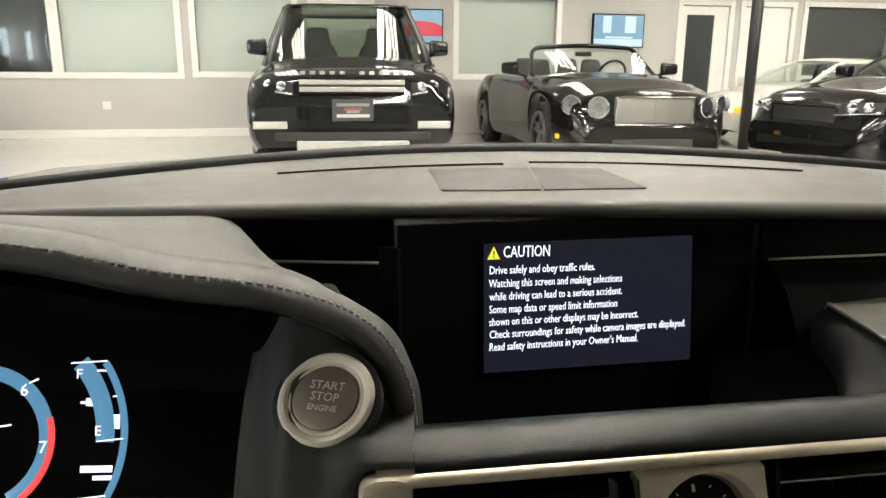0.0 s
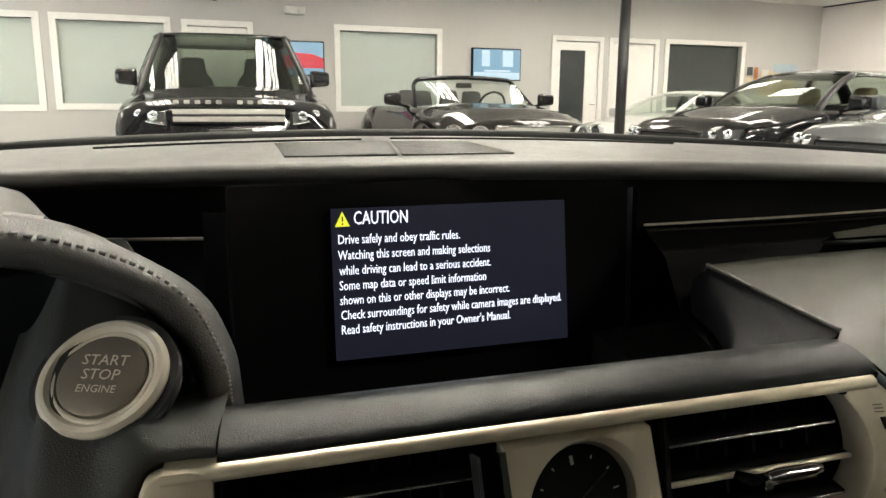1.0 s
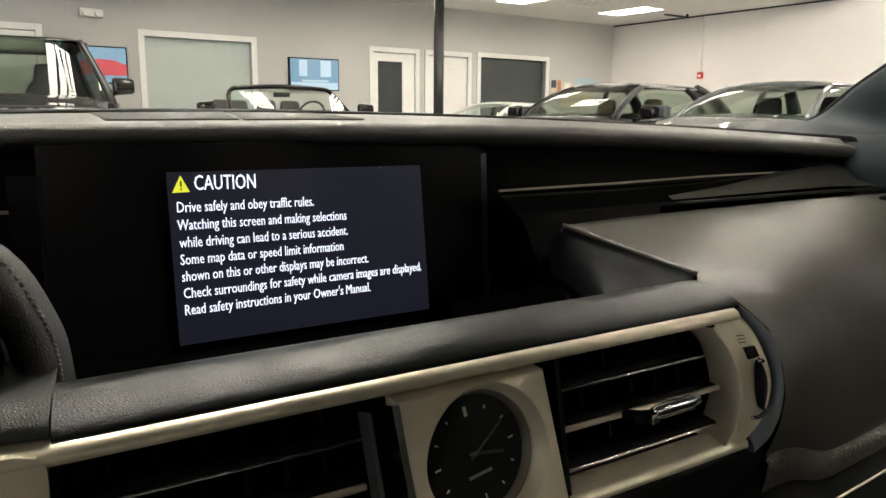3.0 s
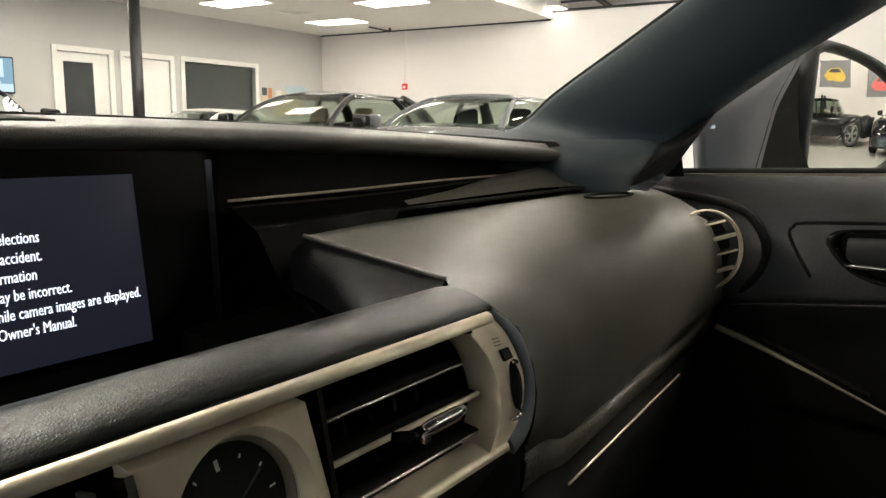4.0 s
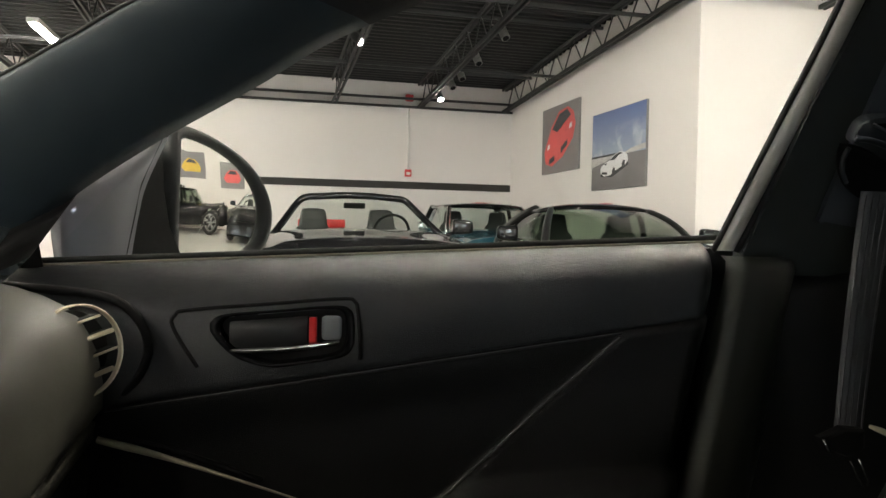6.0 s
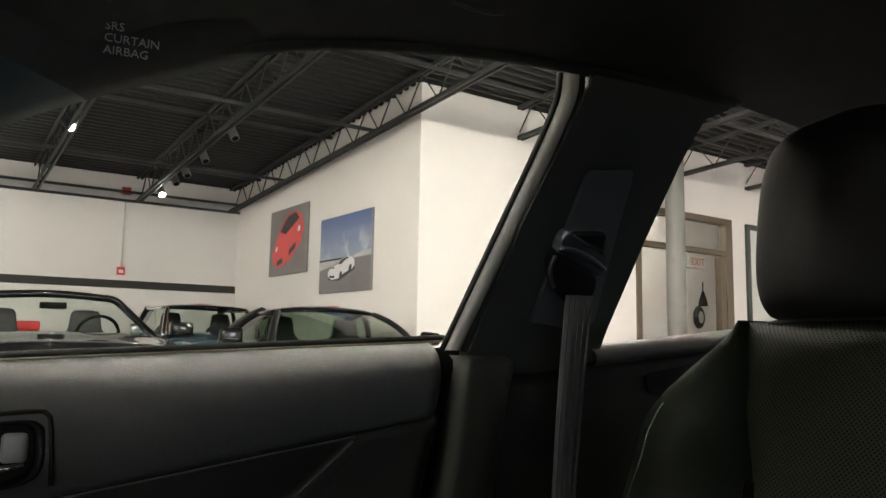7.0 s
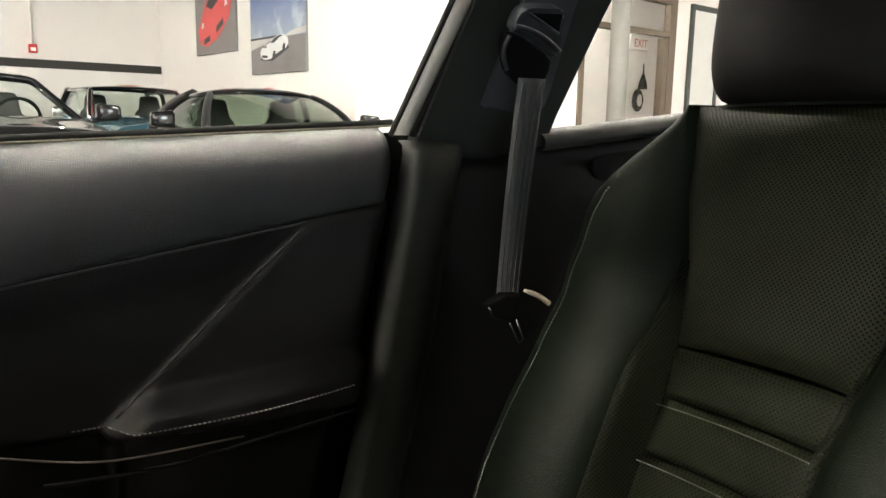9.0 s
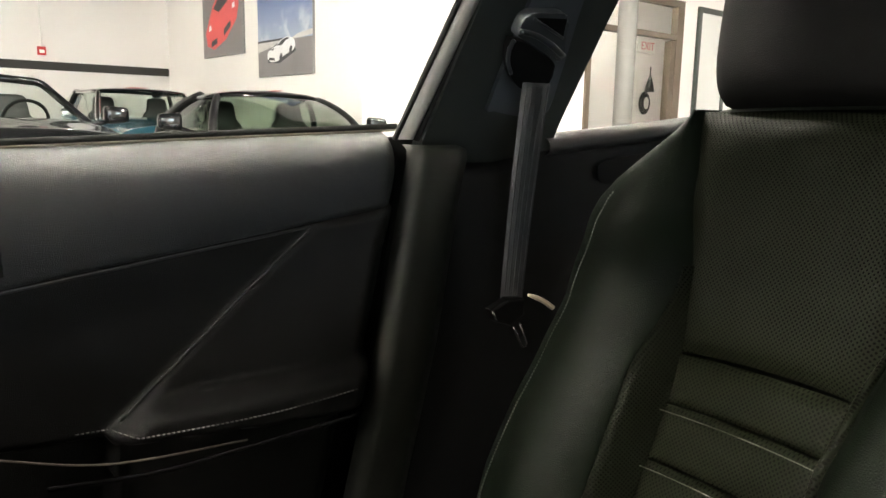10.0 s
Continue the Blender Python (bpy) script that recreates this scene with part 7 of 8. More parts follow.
part("front_bumper", loft([[(1.5 + 0.12 * (1 - (y / 0.7) ** 2), y, 0.76), (1.56 + 0.14 * (1 - (y / 0.7) ** 2), y, 0.55), (1.5 + 0.14 * (1 - (y / 0.7) ** 2), y, 0.22)] for y in [-0.7 + 1.4 * k / 16 for k in range(17)]]), HOODP, chassis, "grey front bumper")
part("boot", loft([[(-1.78, y, 0.985 - 0.05 * y * y), (-2.4, y, 1.0 - 0.06 * y * y), (-2.85, y, 0.96 - 0.06 * y * y), (-2.92, y, 0.7), (-2.88, y, 0.25)] for y in [-0.74 + 1.48 * k / 16 for k in range(17)]]), HOODP, chassis, "grey metallic boot")
part("floor_pan", box(-2.8, 1.45, -0.70, 0.70, 0.19, 0.225), DULLBLACK, chassis, "dark underside", smooth=False)

# passenger door ----------------------------------------------------------------------
door = thing("door_trim_panel", "black leather passenger door panel with handle", "car door")


def sill_z(y):
    return 0.968 + (0.0 - y) * 0.0515


def crease_z(y):
    return 0.826 + (-y) * 0.158


def diag_z(y):
    """The slanted fold behind which the armrest wing stands out."""
    return 0.755 + (-y - 0.398) * 0.93


def door_end(z):
    """The slanted rear edge of the door."""
    return -0.676 + 0.23 * (0.985 - max(0.6, z))


def ledge_z(y):
    return 0.776 + 0.014 * smooth01((-y - 0.41) / 0.2)


def door_x(y, z):
    zs, zc = sill_z(y), crease_z(y)
    if z >= zc:
        h = max(0.0, min(1.0, (zs - z) / max(0.02, zs - zc)))
        x = 0.724 - 0.067 * (1 - (1 - h) ** 2.8) ** 0.6 + 0.004 * h * h
        x += 0.003 * max(0, 1 - (z - zc) / 0.003)
    else:
        d = zc - z
        x = 0.663 + 0.006 * smooth01(d / 0.05)
        if y < -0.39:
            e = diag_z(y) - z
            if e > 0:
                x -= 0.012 * smooth01(e / 0.14) + 0.006 * smooth01(e / 0.004)
                zl = ledge_z(y)
                if z < zl:
                    x -= 0.026 * smooth01((zl - z) / 0.02) * smooth01(e / 0.02)
        if z < 0.742:
            a = smooth01((0.742 - z) / 0.01) * smooth01((-y - 0.12) / 0.2)
            x += 0.030 * a * (1 if y > -0.40 else 1.6)
    ye = door_end(z) + 0.024
    if y < ye:
        x += 0.05 * ((ye - y) / 0.03) ** 2
    return x


CUP = [(p.x, p.y) for p in curve3([(y, z, 0) for y, z in ((-0.1845, 0.913), (-0.185, 0.921), (-0.198, 0.9275), (-0.245, 0.932), (-0.292, 0.936), (-0.305, 0.933), (-0.309, 0.925), (-0.309, 0.902), (-0.298, 0.891), (-0.265, 0.885), (-0.237, 0.882), (-0.210, 0.889), (-0.193, 0.902), (-0.1845, 0.913))], 60)[:-1]]
CY, CZ = -0.250, 0.910
rows = []
for k in range(131):
    f = k / 130
    y0 = 0.02 - 0.70 * f
    zs = sill_z(y0)
    col = [zs - (zs - crease_z(y0)) * (j / 44) ** 1.7 for j in range(45)] + [crease_z(y0) - 0.0005 - (crease_z(y0) - 0.55) * (j / 80) for j in range(81)]
    row = []
    for z in col:
        y = 0.02 + (door_end(z) - 0.004 - 0.02) * f
        row.append((door_x(y, z), y, z))
    rows.append(row)


def in_cup(p):
    """Whether a point lies well inside the outline of the handle recess."""
    y, z, inside = CY + (p.y - CY) / 0.99, CZ + (p.z - CZ) / 0.99, False
    for (y0, z0), (y1, z1) in zip(CUP, CUP[1:] + CUP[:1]):
        if (z0 > z) != (z1 > z) and y < y0 + (y1 - y0) * (z - z0) / (z1 - z0):
            inside = not inside
    return inside


bm = loft([r[:46] for r in rows])
holes = [f for f in bm.faces if in_cup(f.calc_center_median())]
bmesh.ops.delete(bm, geom=holes, context="FACES")
part("upper_pad", bm, DOORLEATHER, door, "grained black leather upper pad")
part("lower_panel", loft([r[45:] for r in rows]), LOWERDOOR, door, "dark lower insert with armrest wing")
# Lighter than the leather: a highlight painted along the door's folds.
EDGE = surface("fold_highlight", (0.024, 0.024, 0.023), 0.45)
part("sill_rubber", tube([(0.7285, 0.02 - 0.71 * k / 20, sill_z(0.02 - 0.71 * k / 20) + 0.0045) for k in range(21)], 0.0038, 6), RUBBER, door, "black rubber strip at the glass")
# Metal line stands in for the bright highlight on the dark sill strip.
part("sill_highlight", tube([(0.7235, 0.02 - 0.71 * k / 20, sill_z(0.02 - 0.71 * k / 20) + 0.001) for k in range(21)], 0.0014, 6), DARKSILVER, door, "thin metal line drawing the highlight at window sill")
part("crease_highlight", tube([(0.6625, y, crease_z(y) - 0.0012) for y in [-0.085 - 0.56 * k / 40 for k in range(41)]], 0.0013, 5), EDGE, door, "leather fold line with painted highlight")
part("wing_highlight", tube([(door_x(y, diag_z(y) - 0.003) + 0.0002, y, diag_z(y)) for y in [-0.398 - 0.168 * k / 30 for k in range(31)]], 0.0011, 5), EDGE, door, "armrest wing fold with painted highlight")
sweep = curve3([(0.668, -0.078, 0.811), (0.664, -0.147, 0.793), (0.66, -0.252, 0.760), (0.655, -0.32, 0.738), (0.645, -0.392, 0.725), (0.638, -0.50, 0.727)], 30)
part("trim_line", tube(sweep[:15], [0.0040 - 0.0029 * smooth01(k / 12) for k in range(15)], 6), SILVER, door, "curved silver trim line")
part("trim_line", tube(sweep[14:], 0.0009, 6), DARKSILVER, door, "dull thin end of the trim line")
part("trim_groove", tube(curve3([(0.668, -0.078, 0.818), (0.668, -0.147, 0.800), (0.666, -0.23, 0.772)], 16), 0.003, 6), DULLBLACK, door)
part("vent_sweep", tube(curve3([(0.70, 0.035, 0.951), (0.682, -0.03, 0.948), (0.664, -0.085, 0.944), (0.657, -0.113, 0.930), (0.657, -0.126, 0.905), (0.659, -0.121, 0.878), (0.666, -0.098, 0.848)], 30), 0.0045, 8), DULLBLACK, door, "dark rounded groove around side vent")
bm = None
for k in range(60):
    y = -0.363 - 0.24 * k / 60
    z = 0.747 + 0.3 * max(0.0, -0.40 - y) ** 2 + 0.02 * max(0.0, -0.40 - y)
    bm = tube([(door_x(y, z) - 0.0008, y, z), (door_x(y - 0.0025, z) - 0.0008, y - 0.0027, z)], 0.0007, 4, bm=bm)
part("stitching", bm, THREAD, door, "grey thread along armrest")
part("pull_edge", tube(curve3([(0.628, -0.34, 0.722), (0.620, -0.42, 0.722), (0.616, -0.50, 0.731), (0.615, -0.60, 0.742)], 16), 0.0022, 6), GLOSSBLACK, door, "gloss edge of pull handle")
# handle
HX = 0.657
flag = curve3([(-0.170, 0.880, 0), (-0.146, 0.916, 0), (-0.147, 0.927, 0), (-0.158, 0.9315, 0), (-0.23, 0.938, 0), (-0.300, 0.944, 0), (-0.313, 0.9415, 0), (-0.3165, 0.931, 0), (-0.3185, 0.91, 0), (-0.3195, 0.888, 0)], 60)
part("flag_groove", tube([(door_x(p.x, p.y) + 0.0004, p.x, p.y) for p in flag], 0.0021, 6), DULLBLACK, door, "dark groove framing the handle")
hw = part("handle_cup", sheet([(HX + 0.020, CY + (y - CY) * 1.0, CZ + (z - CZ) * 1.0) for y, z in CUP], 0.003), DULLBLACK, door, "dark handle recess", smooth=False)
rows = []
for y, z in CUP + CUP[:1]:
    def q(g, x, y=y, z=z):
        return (x, CY + (y - CY) * g, CZ + (z - CZ) * g)
    x = door_x(y, z)
    rows.append([q(1.09, x + 0.002), q(1.05, x - 0.0012), q(1.0, x - 0.0014), q(0.95, x - 0.0002), q(0.93, x + 0.008), q(0.90, HX + 0.019)])
part("cup_rim", loft(rows), GLOSSBLACK, hw, "black rounded rim of handle recess")
rows = []
for k in range(13):
    f = k / 12
    y = -0.197 - 0.072 * f
    b = HX + 0.004 + 0.006 * (2 * f - 1) ** 4
    rows.append([(b + 0.010, y, 0.921 + 0.006 * f), (b + 0.002, y, 0.920 + 0.006 * f), (b, y, 0.914 + 0.004 * f), (b + 0.001, y, 0.902 + 0.002 * f), (b + 0.004, y, 0.897 + 0.002 * f)])
part("pull_lever", loft(rows), PLASTIC, hw, "black door lever")
part("chrome_bar", tube([(HX - 0.001, -0.200 - 0.100 * k / 8, 0.8965 + 0.0085 * k / 8 - 0.0025 * math.sin(math.pi * k / 8)) for k in range(9)], [0.0015, 0.0026, 0.003, 0.003, 0.003, 0.003, 0.003, 0.0026, 0.0015], 8), CHROME, hw, "chrome lever edge")
part("lock_lever", box(HX + 0.0, HX + 0.008, -0.3015, -0.283, 0.906, 0.929, 0.006, 3), GREYBTN, hw, "grey lock lever")
bm = box(HX + 0.001, HX + 0.006, -0.2785, -0.2715, 0.904, 0.9275, 0.001)
part("red_mark", bm, RED, hw, "red unlocked mark", smooth=False)
# window glass
dg = part("window_pane", sheet([(glass_x(sill_z(y)) + 0.006, y, sill_z(y)) for y in (-0.70, -0.35, 0.0)] + [(glass_x(z) + 0.006, y, z) for y, z in ((-0.145, 1.1), (-0.226, 1.14), (-0.35, 1.205), (-0.468, 1.245), (-0.6, 1.262), (-0.735, 1.268))], 0.003), SCREENGLASS, door, "clear door glass", smooth=False)
dg.visible_shadow = False
part("quarter_trim", sheet([(0.718, -0.006, 0.966), (0.703, -0.006, 1.003), (0.69, 0.012, 1.012), (0.70, 0.03, 0.966)], 0.004), DULLBLACK, door, "black quarter trim at pillar", smooth=False)

# side mirror ---------------------------------------------------------------------------
mir = thing("side_mirror", "grey door mirror with a convex glass", "mirror")
MC, MN = Vector((0.950, -0.127, 1.040)), Vector((-0.50, -0.865, -0.022)).normalized()
ax = Vector((0, 0, 1)).cross(MN).normalized()
az = MN.cross(ax).normalized()
shape = [(0.075 * c, 0.064 * s2) for c, s2 in [(math.copysign(abs(math.cos(a)) ** 0.75, math.cos(a)), math.copysign(abs(math.sin(a)) ** 0.8, math.sin(a))) for a in [2 * math.pi * k / 48 for k in range(48)]]]
def mp(s2, w, d, grow=1.0):
    w2 = w + 0.18 * s2 * (1 if w > 0 else 0.1) * (-1)
    return MC + ax * (s2 * grow) + az * (w2 * grow) + MN * d
half = [(-0.080, 0.072), (-0.060, 0.078), (-0.02, 0.070), (0.02, 0.055), (0.05, 0.036), (0.070, 0.012), (0.078, -0.012), (0.074, -0.036), (0.060, -0.055), (0.030, -0.068), (-0.01, -0.072), (-0.05, -0.072), (-0.074, -0.068), (-0.080, -0.055)]
loop = curve3([(a, b, 0) for a, b in half + half[:1]], 56)[:-1]
rows = []
for g in (0.02, 0.25, 0.5, 0.75, 0.9, 1.0):
    rows.append([MC + ax * (p.x * g) + az * (p.y * g) - MN * ((p.x * g) ** 2 + (p.y * g) ** 2) / (2 * 1.25) for p in loop])
part("mirror_glass", loft(rows, close=True), MIRROR, mir, "convex mirror glass")
rows = []
for g, d in ((1.0, -0.006), (1.01, 0.004), (1.06, 0.010), (1.14, 0.008), (1.19, -0.004), (1.2, -0.03)):
    rows.append([MC + ax * (p.x * g) + az * (p.y * g) + MN * d for p in loop])
part("rim", loft(rows, close=True), PLASTIC, mir, "black mirror rim")
rows = []
for g, d in ((1.2, -0.03), (1.17, -0.06), (1.0, -0.10), (0.7, -0.125), (0.3, -0.135), (0.02, -0.137)):
    rows.append([MC + ax * (p.x * g) + az * (p.y * g) + MN * d for p in loop])
part("cover", loft(rows, close=True), HOODP, mir, "grey metallic mirror cover")
# Body grey lightened for the window light that falls on this flank.
LITFLANKPAINT = paint("lit_flank_paint", (0.20, 0.20, 0.215), 0.3, 0.2)
rows = []
near = curve3([(0.803, -0.054, 0.966), (0.812, -0.060, 1.02), (0.820, -0.066, 1.056), (0.845, -0.082, 1.112)], 12)
far = curve3([(0.773, 0.0, 0.966), (0.767, 0.002, 1.005), (0.768, 0.001, 1.040), (0.816, -0.027, 1.074), (0.864, -0.055, 1.112)], 12)
for a, b in zip(near, far):
    bulge = Vector((-0.5, -0.5, 0.1)) * 0.012
    rows.append([a + Vector((0.004, -0.004, 0))] + [a.lerp(b, f) + bulge * math.sin(math.pi * f) for f in (0.0, 0.12, 0.3, 0.5, 0.7, 0.88, 1.0)] + [b + Vector((0.05, 0.03, 0))])
part("inner_cover", loft(rows), LITFLANKPAINT, mir, "inner flank in body grey, lightened as if lit")
part("rim_cover", sheet([(0.8433, -0.0809, 1.1094), (0.8189, -0.0655, 1.0563), (0.8028, -0.0540, 0.9700), (0.8753, -0.0959, 0.9705), (0.8561, -0.0858, 1.0089), (0.8475, -0.0819, 1.0511)], 0.012), DULLBLACK, mir, "black triangular rim cover", smooth=False)
part("foot", tube([(0.74, 0.0, 0.95), (0.80, -0.04, 0.955), (0.88, -0.07, 0.965)], [0.03, 0.026, 0.022], 10, squash=0.5), PLASTIC, mir, "black mirror foot")

# front seat -------------------------------------------------------------------------------
seat = thing("bucket_seat", "black perforated leather seat with grey stitching", "seat")
SX = 0.37


def back_y(z):
    return -0.905 + 0.38 * (1.02 - z)


def hw_out(z):
    return lerp_keys([(0.45, 0.215), (0.634, 0.226), (0.6765, 0.233), (0.736, 0.229), (0.796, 0.220), (0.849, 0.2125), (0.888, 0.221), (0.922, 0.231), (0.940, 0.227), (0.958, 0.214), (0.980, 0.194), (1.0, 0.172), (1.015, 0.156), (1.03, 0.146)], z)


def hw_in(z):
    return lerp_keys([(0.45, 0.078), (0.69, 0.078), (0.787, 0.076), (0.829, 0.081), (0.881, 0.094), (0.959, 0.123), (1.03, 0.142)], z)


def bolster_d(z):
    return lerp_keys([(0.45, 0.075), (0.7, 0.072), (0.86, 0.055), (0.95, 0.030), (1.0, 0.012), (1.03, 0.004)], z)


def wing_d(z):
    """Depth of the perforated inner wing."""
    return 0.036 * smooth01((0.892 - z) / 0.11)


def wing_w(z):
    return 0.003 + 0.014 * smooth01((0.892 - z) / 0.09)


zs = [0.45 + 0.58 * k / 58 for k in range(59)]
for sg in (1, -1):
    rows, wing = [], []
    for z in zs:
        a, b, d, y = hw_in(z), hw_out(z), max(bolster_d(z), wing_d(z) + 0.006), back_y(z)
        w0, d0 = a + wing_w(z), wing_d(z)
        prof = [(w0 - 0.001, d0 - 0.008), (w0 + 0.002, d0 + 0.001), (w0 + (b - w0) * 0.12, d0 + (d - d0) * 0.55), (w0 + (b - w0) * 0.3, d0 + (d - d0) * 0.92), (w0 + (b - w0) * 0.5, d), (w0 + (b - w0) * 0.7, d * 0.93), (w0 + (b - w0) * 0.86, d * 0.74), (w0 + (b - w0) * 0.96, d * 0.45), (b, d * 0.12), (b * 1.005, -0.03), (b * 0.98, -0.09), (b * 0.85, -0.12)]
        rows.append([(SX + sg * p, y + q, z) for p, q in prof])
        if z < 0.893:
            wing.append([(SX + sg * p, y + q, z) for p, q in ((a - 0.002, -0.006), (a + 0.002, 0.004), (a + (w0 - a) * 0.25, d0 * 0.4 + 0.003), (a + (w0 - a) * 0.5, d0 * 0.75 + 0.004), (a + (w0 - a) * 0.8, d0 + 0.003), (w0, d0 + 0.0005), (w0 + 0.002, d0 - 0.008))])
    part("bolster", loft(rows), SEATLEATHER, seat, "smooth leather side bolster")
    part("wing_panel", loft(wing), WINGPERF, seat, "perforated inner wing")
    bm = None
    for k in range(150):
        z = 0.5 + 0.45 * k / 150
        w = 0.68
        p = [(SX + sg * (hw_in(c) + wing_w(c) + (hw_out(c) - hw_in(c) - wing_w(c)) * w) + sg * 0.001, back_y(c) + max(bolster_d(c), wing_d(c) + 0.006) * 0.945 + 0.001, c) for c in (z, z + 0.0019)]
        bm = tube(p, 0.0008, 4, bm=bm)
    part("stitching", bm, THREAD, seat, "pale grey stitched seam")
# centre panel and its tucks
bands = [(0.8215, 1.028), (0.7785, 0.820), (0.730, 0.777), (0.682, 0.7285), (0.62, 0.6805), (0.5, 0.6185)]


def lean(z, x):
    """The tucks run a little uphill towards the console."""
    return z - 0.045 * (x - SX) * smooth01((1.0 - z) / 0.12)


for i, (z0, z1) in enumerate(bands):
    rows = []
    n = 24 if i == 0 else 9
    for k in range(n + 1):
        f = k / n
        z = z0 + (z1 - z0) * f
        puff = (0.010 if i else 0.014) * (1 - abs(2 * f - 1) ** (6 if i else 10))
        a = hw_in(z)
        rows.append([(SX + s * a, back_y(z) - 0.006 + puff * (1 - abs(s) ** 8) - 0.012 * (1 - s * s) * (1 if i == 0 else 0.5), lean(z, SX + s * a)) for s in [-1 + j / 8 for j in range(17)]])
    part("centre_panel", loft(rows), SEATPERF, seat, "perforated leather centre panel")
    if i > 1:
        z = z1 - 0.003
        bm = None
        for j in range(56):
            s0 = -0.97 + 1.94 * j / 56
            p = [(SX + q * hw_in(z), back_y(z) + 0.0035 - 0.006 * (1 - q * q), lean(z, SX + q * hw_in(z))) for q in (s0, s0 + 0.021)]
            bm = tube(p, 0.0006, 4, bm=bm)
        part("stitching", bm, THREAD, seat, "pale stitched seam")
bm = None
rows = []
for z in zs[::6] + [1.03]:
    rows.append([(SX + s * hw_out(z) * 0.97, back_y(z) - 0.11 + 0.02 * s * s, z) for s in [-1 + j / 6 for j in range(13)]])
part("back_shell", loft(rows), PLASTIC, seat, "dark seat back shell")
rows = []
for f in (0, 0.3, 0.6, 1):
    rows.append([(SX + s * 0.155 , back_y(1.03) - 0.006 - 0.11 * f, 1.029 + 0.008 * math.sin(math.pi * f) - 0.006 * abs(s) ** 4) for s in [-1 + j / 6 for j in range(13)]])
part("shoulder_top", loft(rows), SEATLEATHER, seat, "leather seat shoulder")
# head restraint: a rounded pillow, its inner side drawn in towards the top
def rest_point(f, a, grow=0.0):
    """A point of the pillow at the height share f and the angle a round it."""
    e = math.sqrt(max(0.0, 1 - abs(2 * f - 1) ** 5))
    right = (0.155 + 0.008 * math.sin(math.pi * f)) * (0.84 + 0.16 * e)
    left = -0.088 + 0.075 * smooth01((f - 0.25) / 0.8) + 0.03 * (1 - e)
    c, h = (right + left) / 2, (right - left) / 2 + grow
    u = math.copysign(abs(math.cos(a)) ** 0.45, math.cos(a))
    v = math.copysign(abs(math.sin(a)) ** 0.6, math.sin(a))
    dep = 0.055 * (0.35 + 0.65 * e) + grow
    return (SX + c + h * u, -0.965 - 0.03 * f + dep * v, 1.026 + 0.192 * f + 0.012 * f ** 4 * (1 - u * u))


rows = []
for k in range(25):
    f = k / 24
    rows.append([rest_point(f, 2 * math.pi * j / 40) for j in range(40)])
part("head_restraint", loft(rows, close=True, caps=True), surface("dark_headrest_leather", (0.0055, 0.0053, 0.005), 0.65, spec=0.2, grain=0.3, grain_scale=500, kind="leather"), seat, "dark leather head restraint")
# Side skin far lighter than the headrest leather: light put into its colour.
rows = []
for k in range(25):
    f = k / 24
    rows.append([rest_point(0.04 + 0.94 * f, math.pi - 0.85 + 1.6 * j / 12, 0.0012) for j in range(13)])
part("lit_side", loft(rows), BLUEEDGE, seat, "blue-grey side of head restraint, lightened as if lit")
bm = None
for k in range(40):
    f = k / 40
    bm = tube([rest_point(0.04 + 0.94 * g, math.pi - 0.9, 0.0016) for g in (f, f + 0.016)], 0.0008, 4, bm=bm)
part("stitching", bm, THREAD, seat, "pale stitched seam")
# cushion
rows = []
for k in range(21):
    f = k / 20
    y = -0.75 + 0.48 * f
    rows.append([(SX + s * 0.27, y, 0.50 + 0.05 * abs(s) ** 3 + 0.03 * f - (0.12 if abs(s) == 1 else 0) - 0.06 * smooth01((f - 0.85) / 0.15)) for s in [-1 + j / 8 for j in range(17)]])
part("cushion", loft(rows), SEATLEATHER, seat, "leather seat cushion")

# seat belt ----------------------------------------------------------------------------------
belt = thing("seat_belt", "black seat belt hanging from pillar guide", "seat belt")


def bp(y, z, d=0.0):
    return (glass_x(z) - 0.02 - d, y, z)


GUIDE = surface("guide_plastic", (0.035, 0.04, 0.045), 0.4)
bolt = [(p.x, p.y) for p in curve3([(-0.784, 1.172, 0), (-0.790, 1.178, 0), (-0.81, 1.180, 0), (-0.834, 1.183, 0), (-0.840, 1.176, 0), (-0.842, 1.12, 0), (-0.846, 1.06, 0), (-0.842, 1.022, 0), (-0.775, 1.026, 0), (-0.768, 1.034, 0), (-0.775, 1.10, 0), (-0.784, 1.172, 0)], 44)[:-1]]
part("slider_plate", sheet([bp(y, z) for y, z in bolt][::-1], 0.006, bevel=0.002), surface("belt_plate_plastic", (0.06, 0.068, 0.078), 0.45), belt, "blue-grey plastic height slider", smooth=False)
body = curve3([(y, z, 0) for y, z in ((-0.765, 1.104), (-0.768, 1.113), (-0.777, 1.118), (-0.796, 1.1195), (-0.813, 1.120), (-0.8205, 1.115), (-0.8235, 1.100), (-0.829, 1.082), (-0.825, 1.076), (-0.803, 1.085), (-0.782, 1.093), (-0.767, 1.096), (-0.765, 1.104))], 48)[:-1]
gl = part("guide_loop", sheet([bp(p.x, p.y, 0.016) for p in body][::-1], 0.014, bevel=0.003), GUIDE, belt, "black belt guide")
part("guide_lip", tube(curve3([bp(-0.7655, 1.101, 0.018), bp(-0.782, 1.0985, 0.021), bp(-0.804, 1.0915, 0.021), bp(-0.8265, 1.0825, 0.017)], 14), 0.0042, 8, squash=0.7), GUIDE, gl, "raised lip of belt guide")
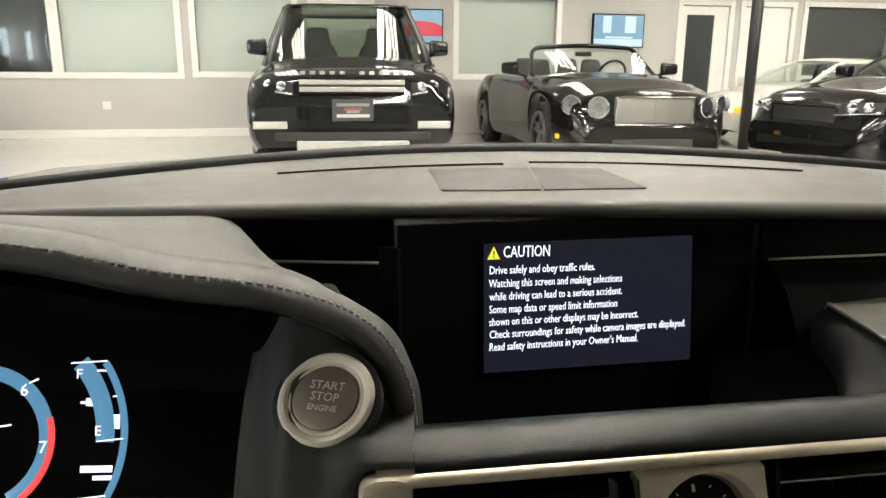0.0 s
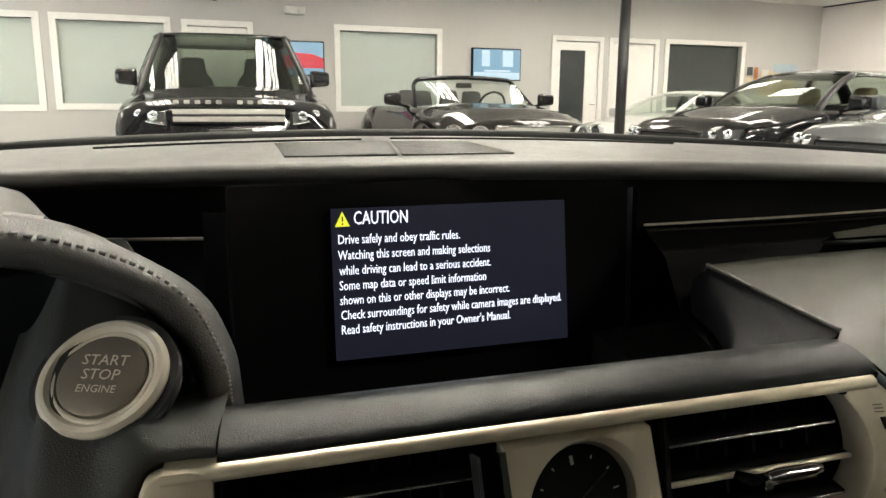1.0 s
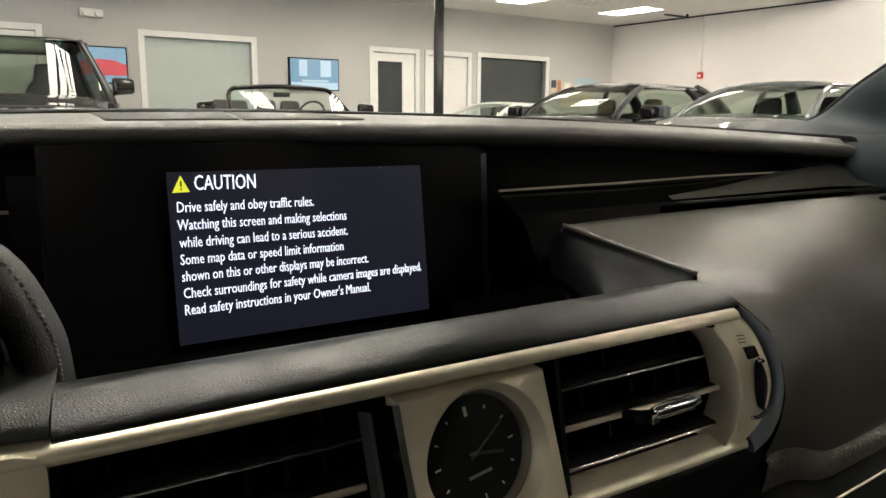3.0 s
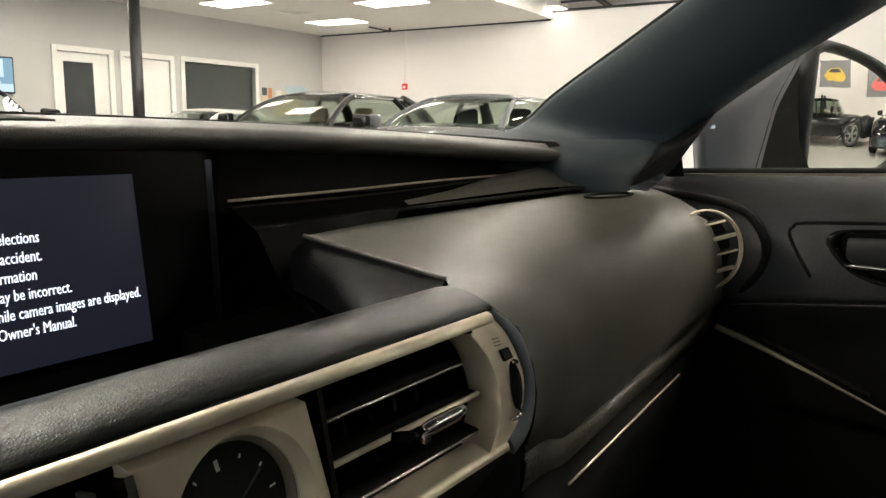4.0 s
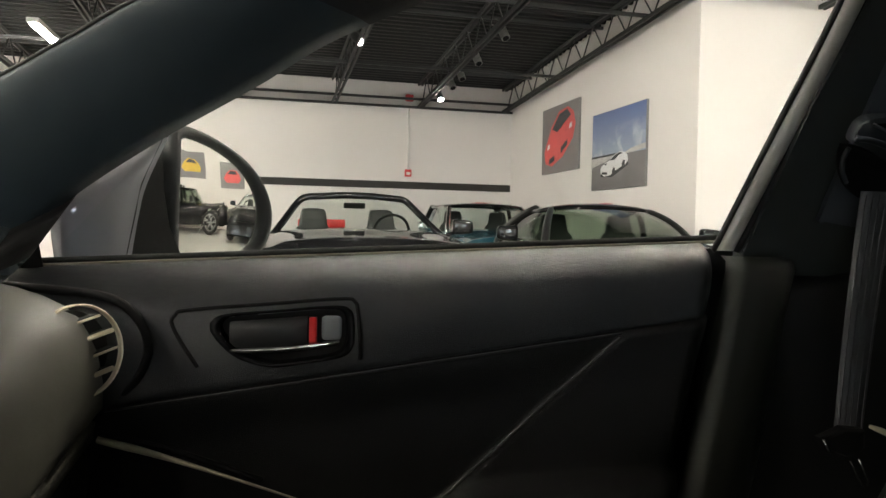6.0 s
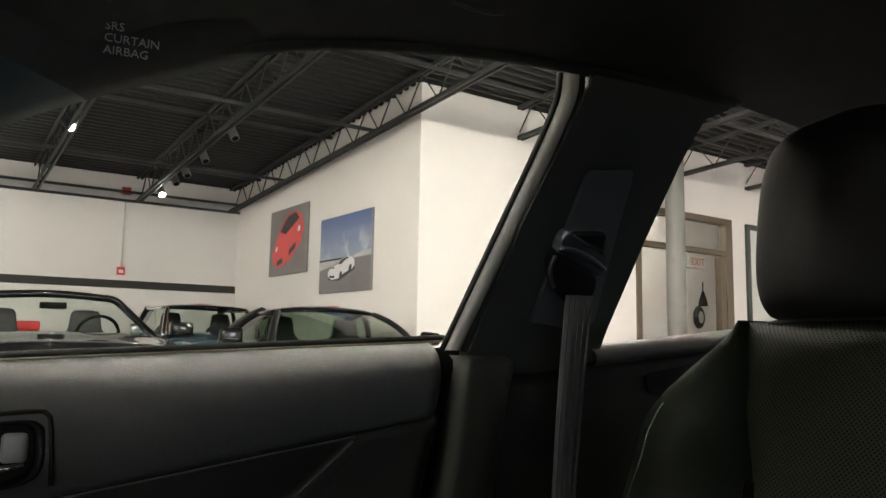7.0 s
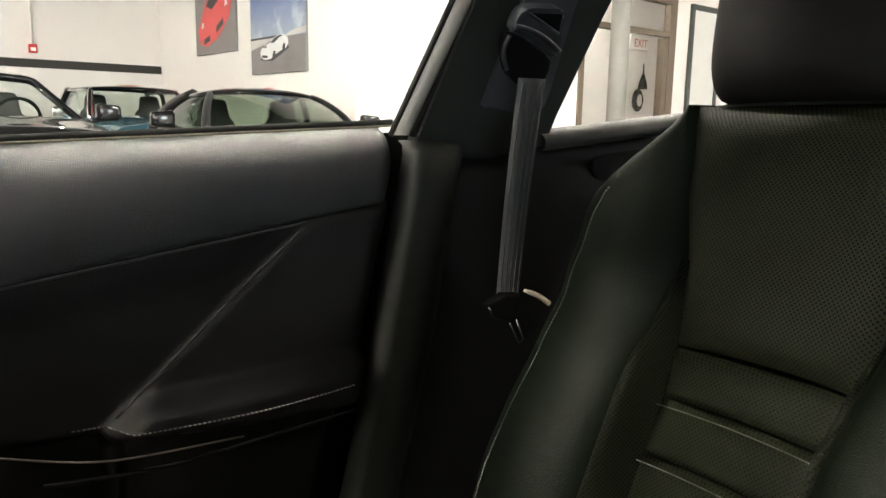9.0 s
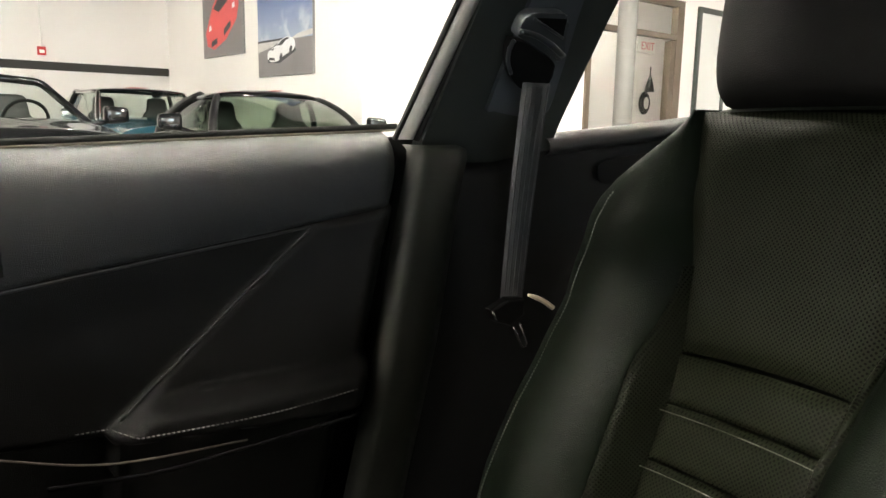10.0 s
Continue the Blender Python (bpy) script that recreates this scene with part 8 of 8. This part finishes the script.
# Thin tube that draws the highlight along the guide's rounded end.
part("guide_lip", tube(curve3([bp(-0.763, 1.0935, 0.016), bp(-0.7615, 1.084, 0.015), bp(-0.7655, 1.074, 0.013), bp(-0.775, 1.063, 0.011)], 12), 0.0022, 8), GUIDE, gl, "rounded end of belt guide, drawn as its highlight")
part("guide_window", sheet([bp(-0.8195, 1.0995, 0.0166), bp(-0.8165, 1.1160, 0.0166), bp(-0.7785, 1.1140, 0.0166)], 0.002), DULLBLACK, gl, smooth=False)
part("window_edge", tube([bp(-0.7775, 1.1135, 0.017), bp(-0.8200, 1.0985, 0.017)], 0.0014, 6), GUIDE, gl)
mouth = curve3([(y, z, 0) for y, z in ((-0.763, 1.094), (-0.782, 1.0915), (-0.803, 1.0835), (-0.8255, 1.0745), (-0.8265, 1.060), (-0.8225, 1.050), (-0.806, 1.0475), (-0.790, 1.0500), (-0.776, 1.060), (-0.767, 1.074), (-0.763, 1.086), (-0.763, 1.094))], 44)[:-1]
part("guide_pocket", sheet([bp(p.x, p.y, 0.012) for p in mouth][::-1], 0.012, bevel=0.003), DULLBLACK, gl, "dark mouth of belt guide")
rows = []
for k in range(31):
    f = k / 30
    z = 1.055 - 0.24 * f
    x = 0.636 + 0.008 * f
    y0, y1 = -0.7875 + 0.022 * f - 0.008 * f * f, -0.8210 + 0.028 * f - 0.008 * f * f
    rows.append([(x - 0.0012, y0, z), (x - 0.0022, (y0 + y1) / 2, z), (x - 0.0012, y1, z), (x + 0.0008, y1, z), (x + 0.0008, y0, z)])
part("webbing", loft(rows, close=True, caps=True), WEB, belt, "ribbed black webbing")
bm = None
for j in range(5):
    s = (j + 0.5) / 5
    bm = tube([(0.636 + 0.008 * k / 12 - 0.0026, -0.7875 - 0.0335 * s + (0.022 + 0.006 * s) * k / 12 - 0.008 * (k / 12) ** 2, 1.052 - 0.235 * k / 12) for k in range(13)], 0.0006, 4, bm=bm)
part("webbing_ribs", bm, WEB, belt)
tg = part("tongue", sheet([(0.628, y, z) for y, z in ((-0.752, 0.822), (-0.760, 0.808), (-0.778, 0.802), (-0.796, 0.812), (-0.795, 0.830), (-0.775, 0.832))], 0.012, bevel=0.003), DULLBLACK, belt, "black buckle tongue", smooth=False)
part("tongue_plate", tube([(0.622, y, z) for y, z in ((-0.7765, 0.8030), (-0.7800, 0.7960), (-0.7885, 0.7795), (-0.7930, 0.7790), (-0.7950, 0.7830), (-0.7850, 0.8050))], 0.0010, 6), CHROME, tg, "steel tongue loop")
part("tongue_end", tube([(0.624, -0.7510, 0.8225), (0.624, -0.7565, 0.8115)], 0.0013, 6), CHROME, tg)
part("anchor_clip", tube(curve3([(0.626, -0.797, 0.8345), (0.622, -0.812, 0.8285), (0.620, -0.8265, 0.8185)], 8), [0.0018, 0.0024, 0.0028, 0.003, 0.003, 0.003, 0.003, 0.003, 0.003], 6), SILVER, belt, "pale clip on belt")
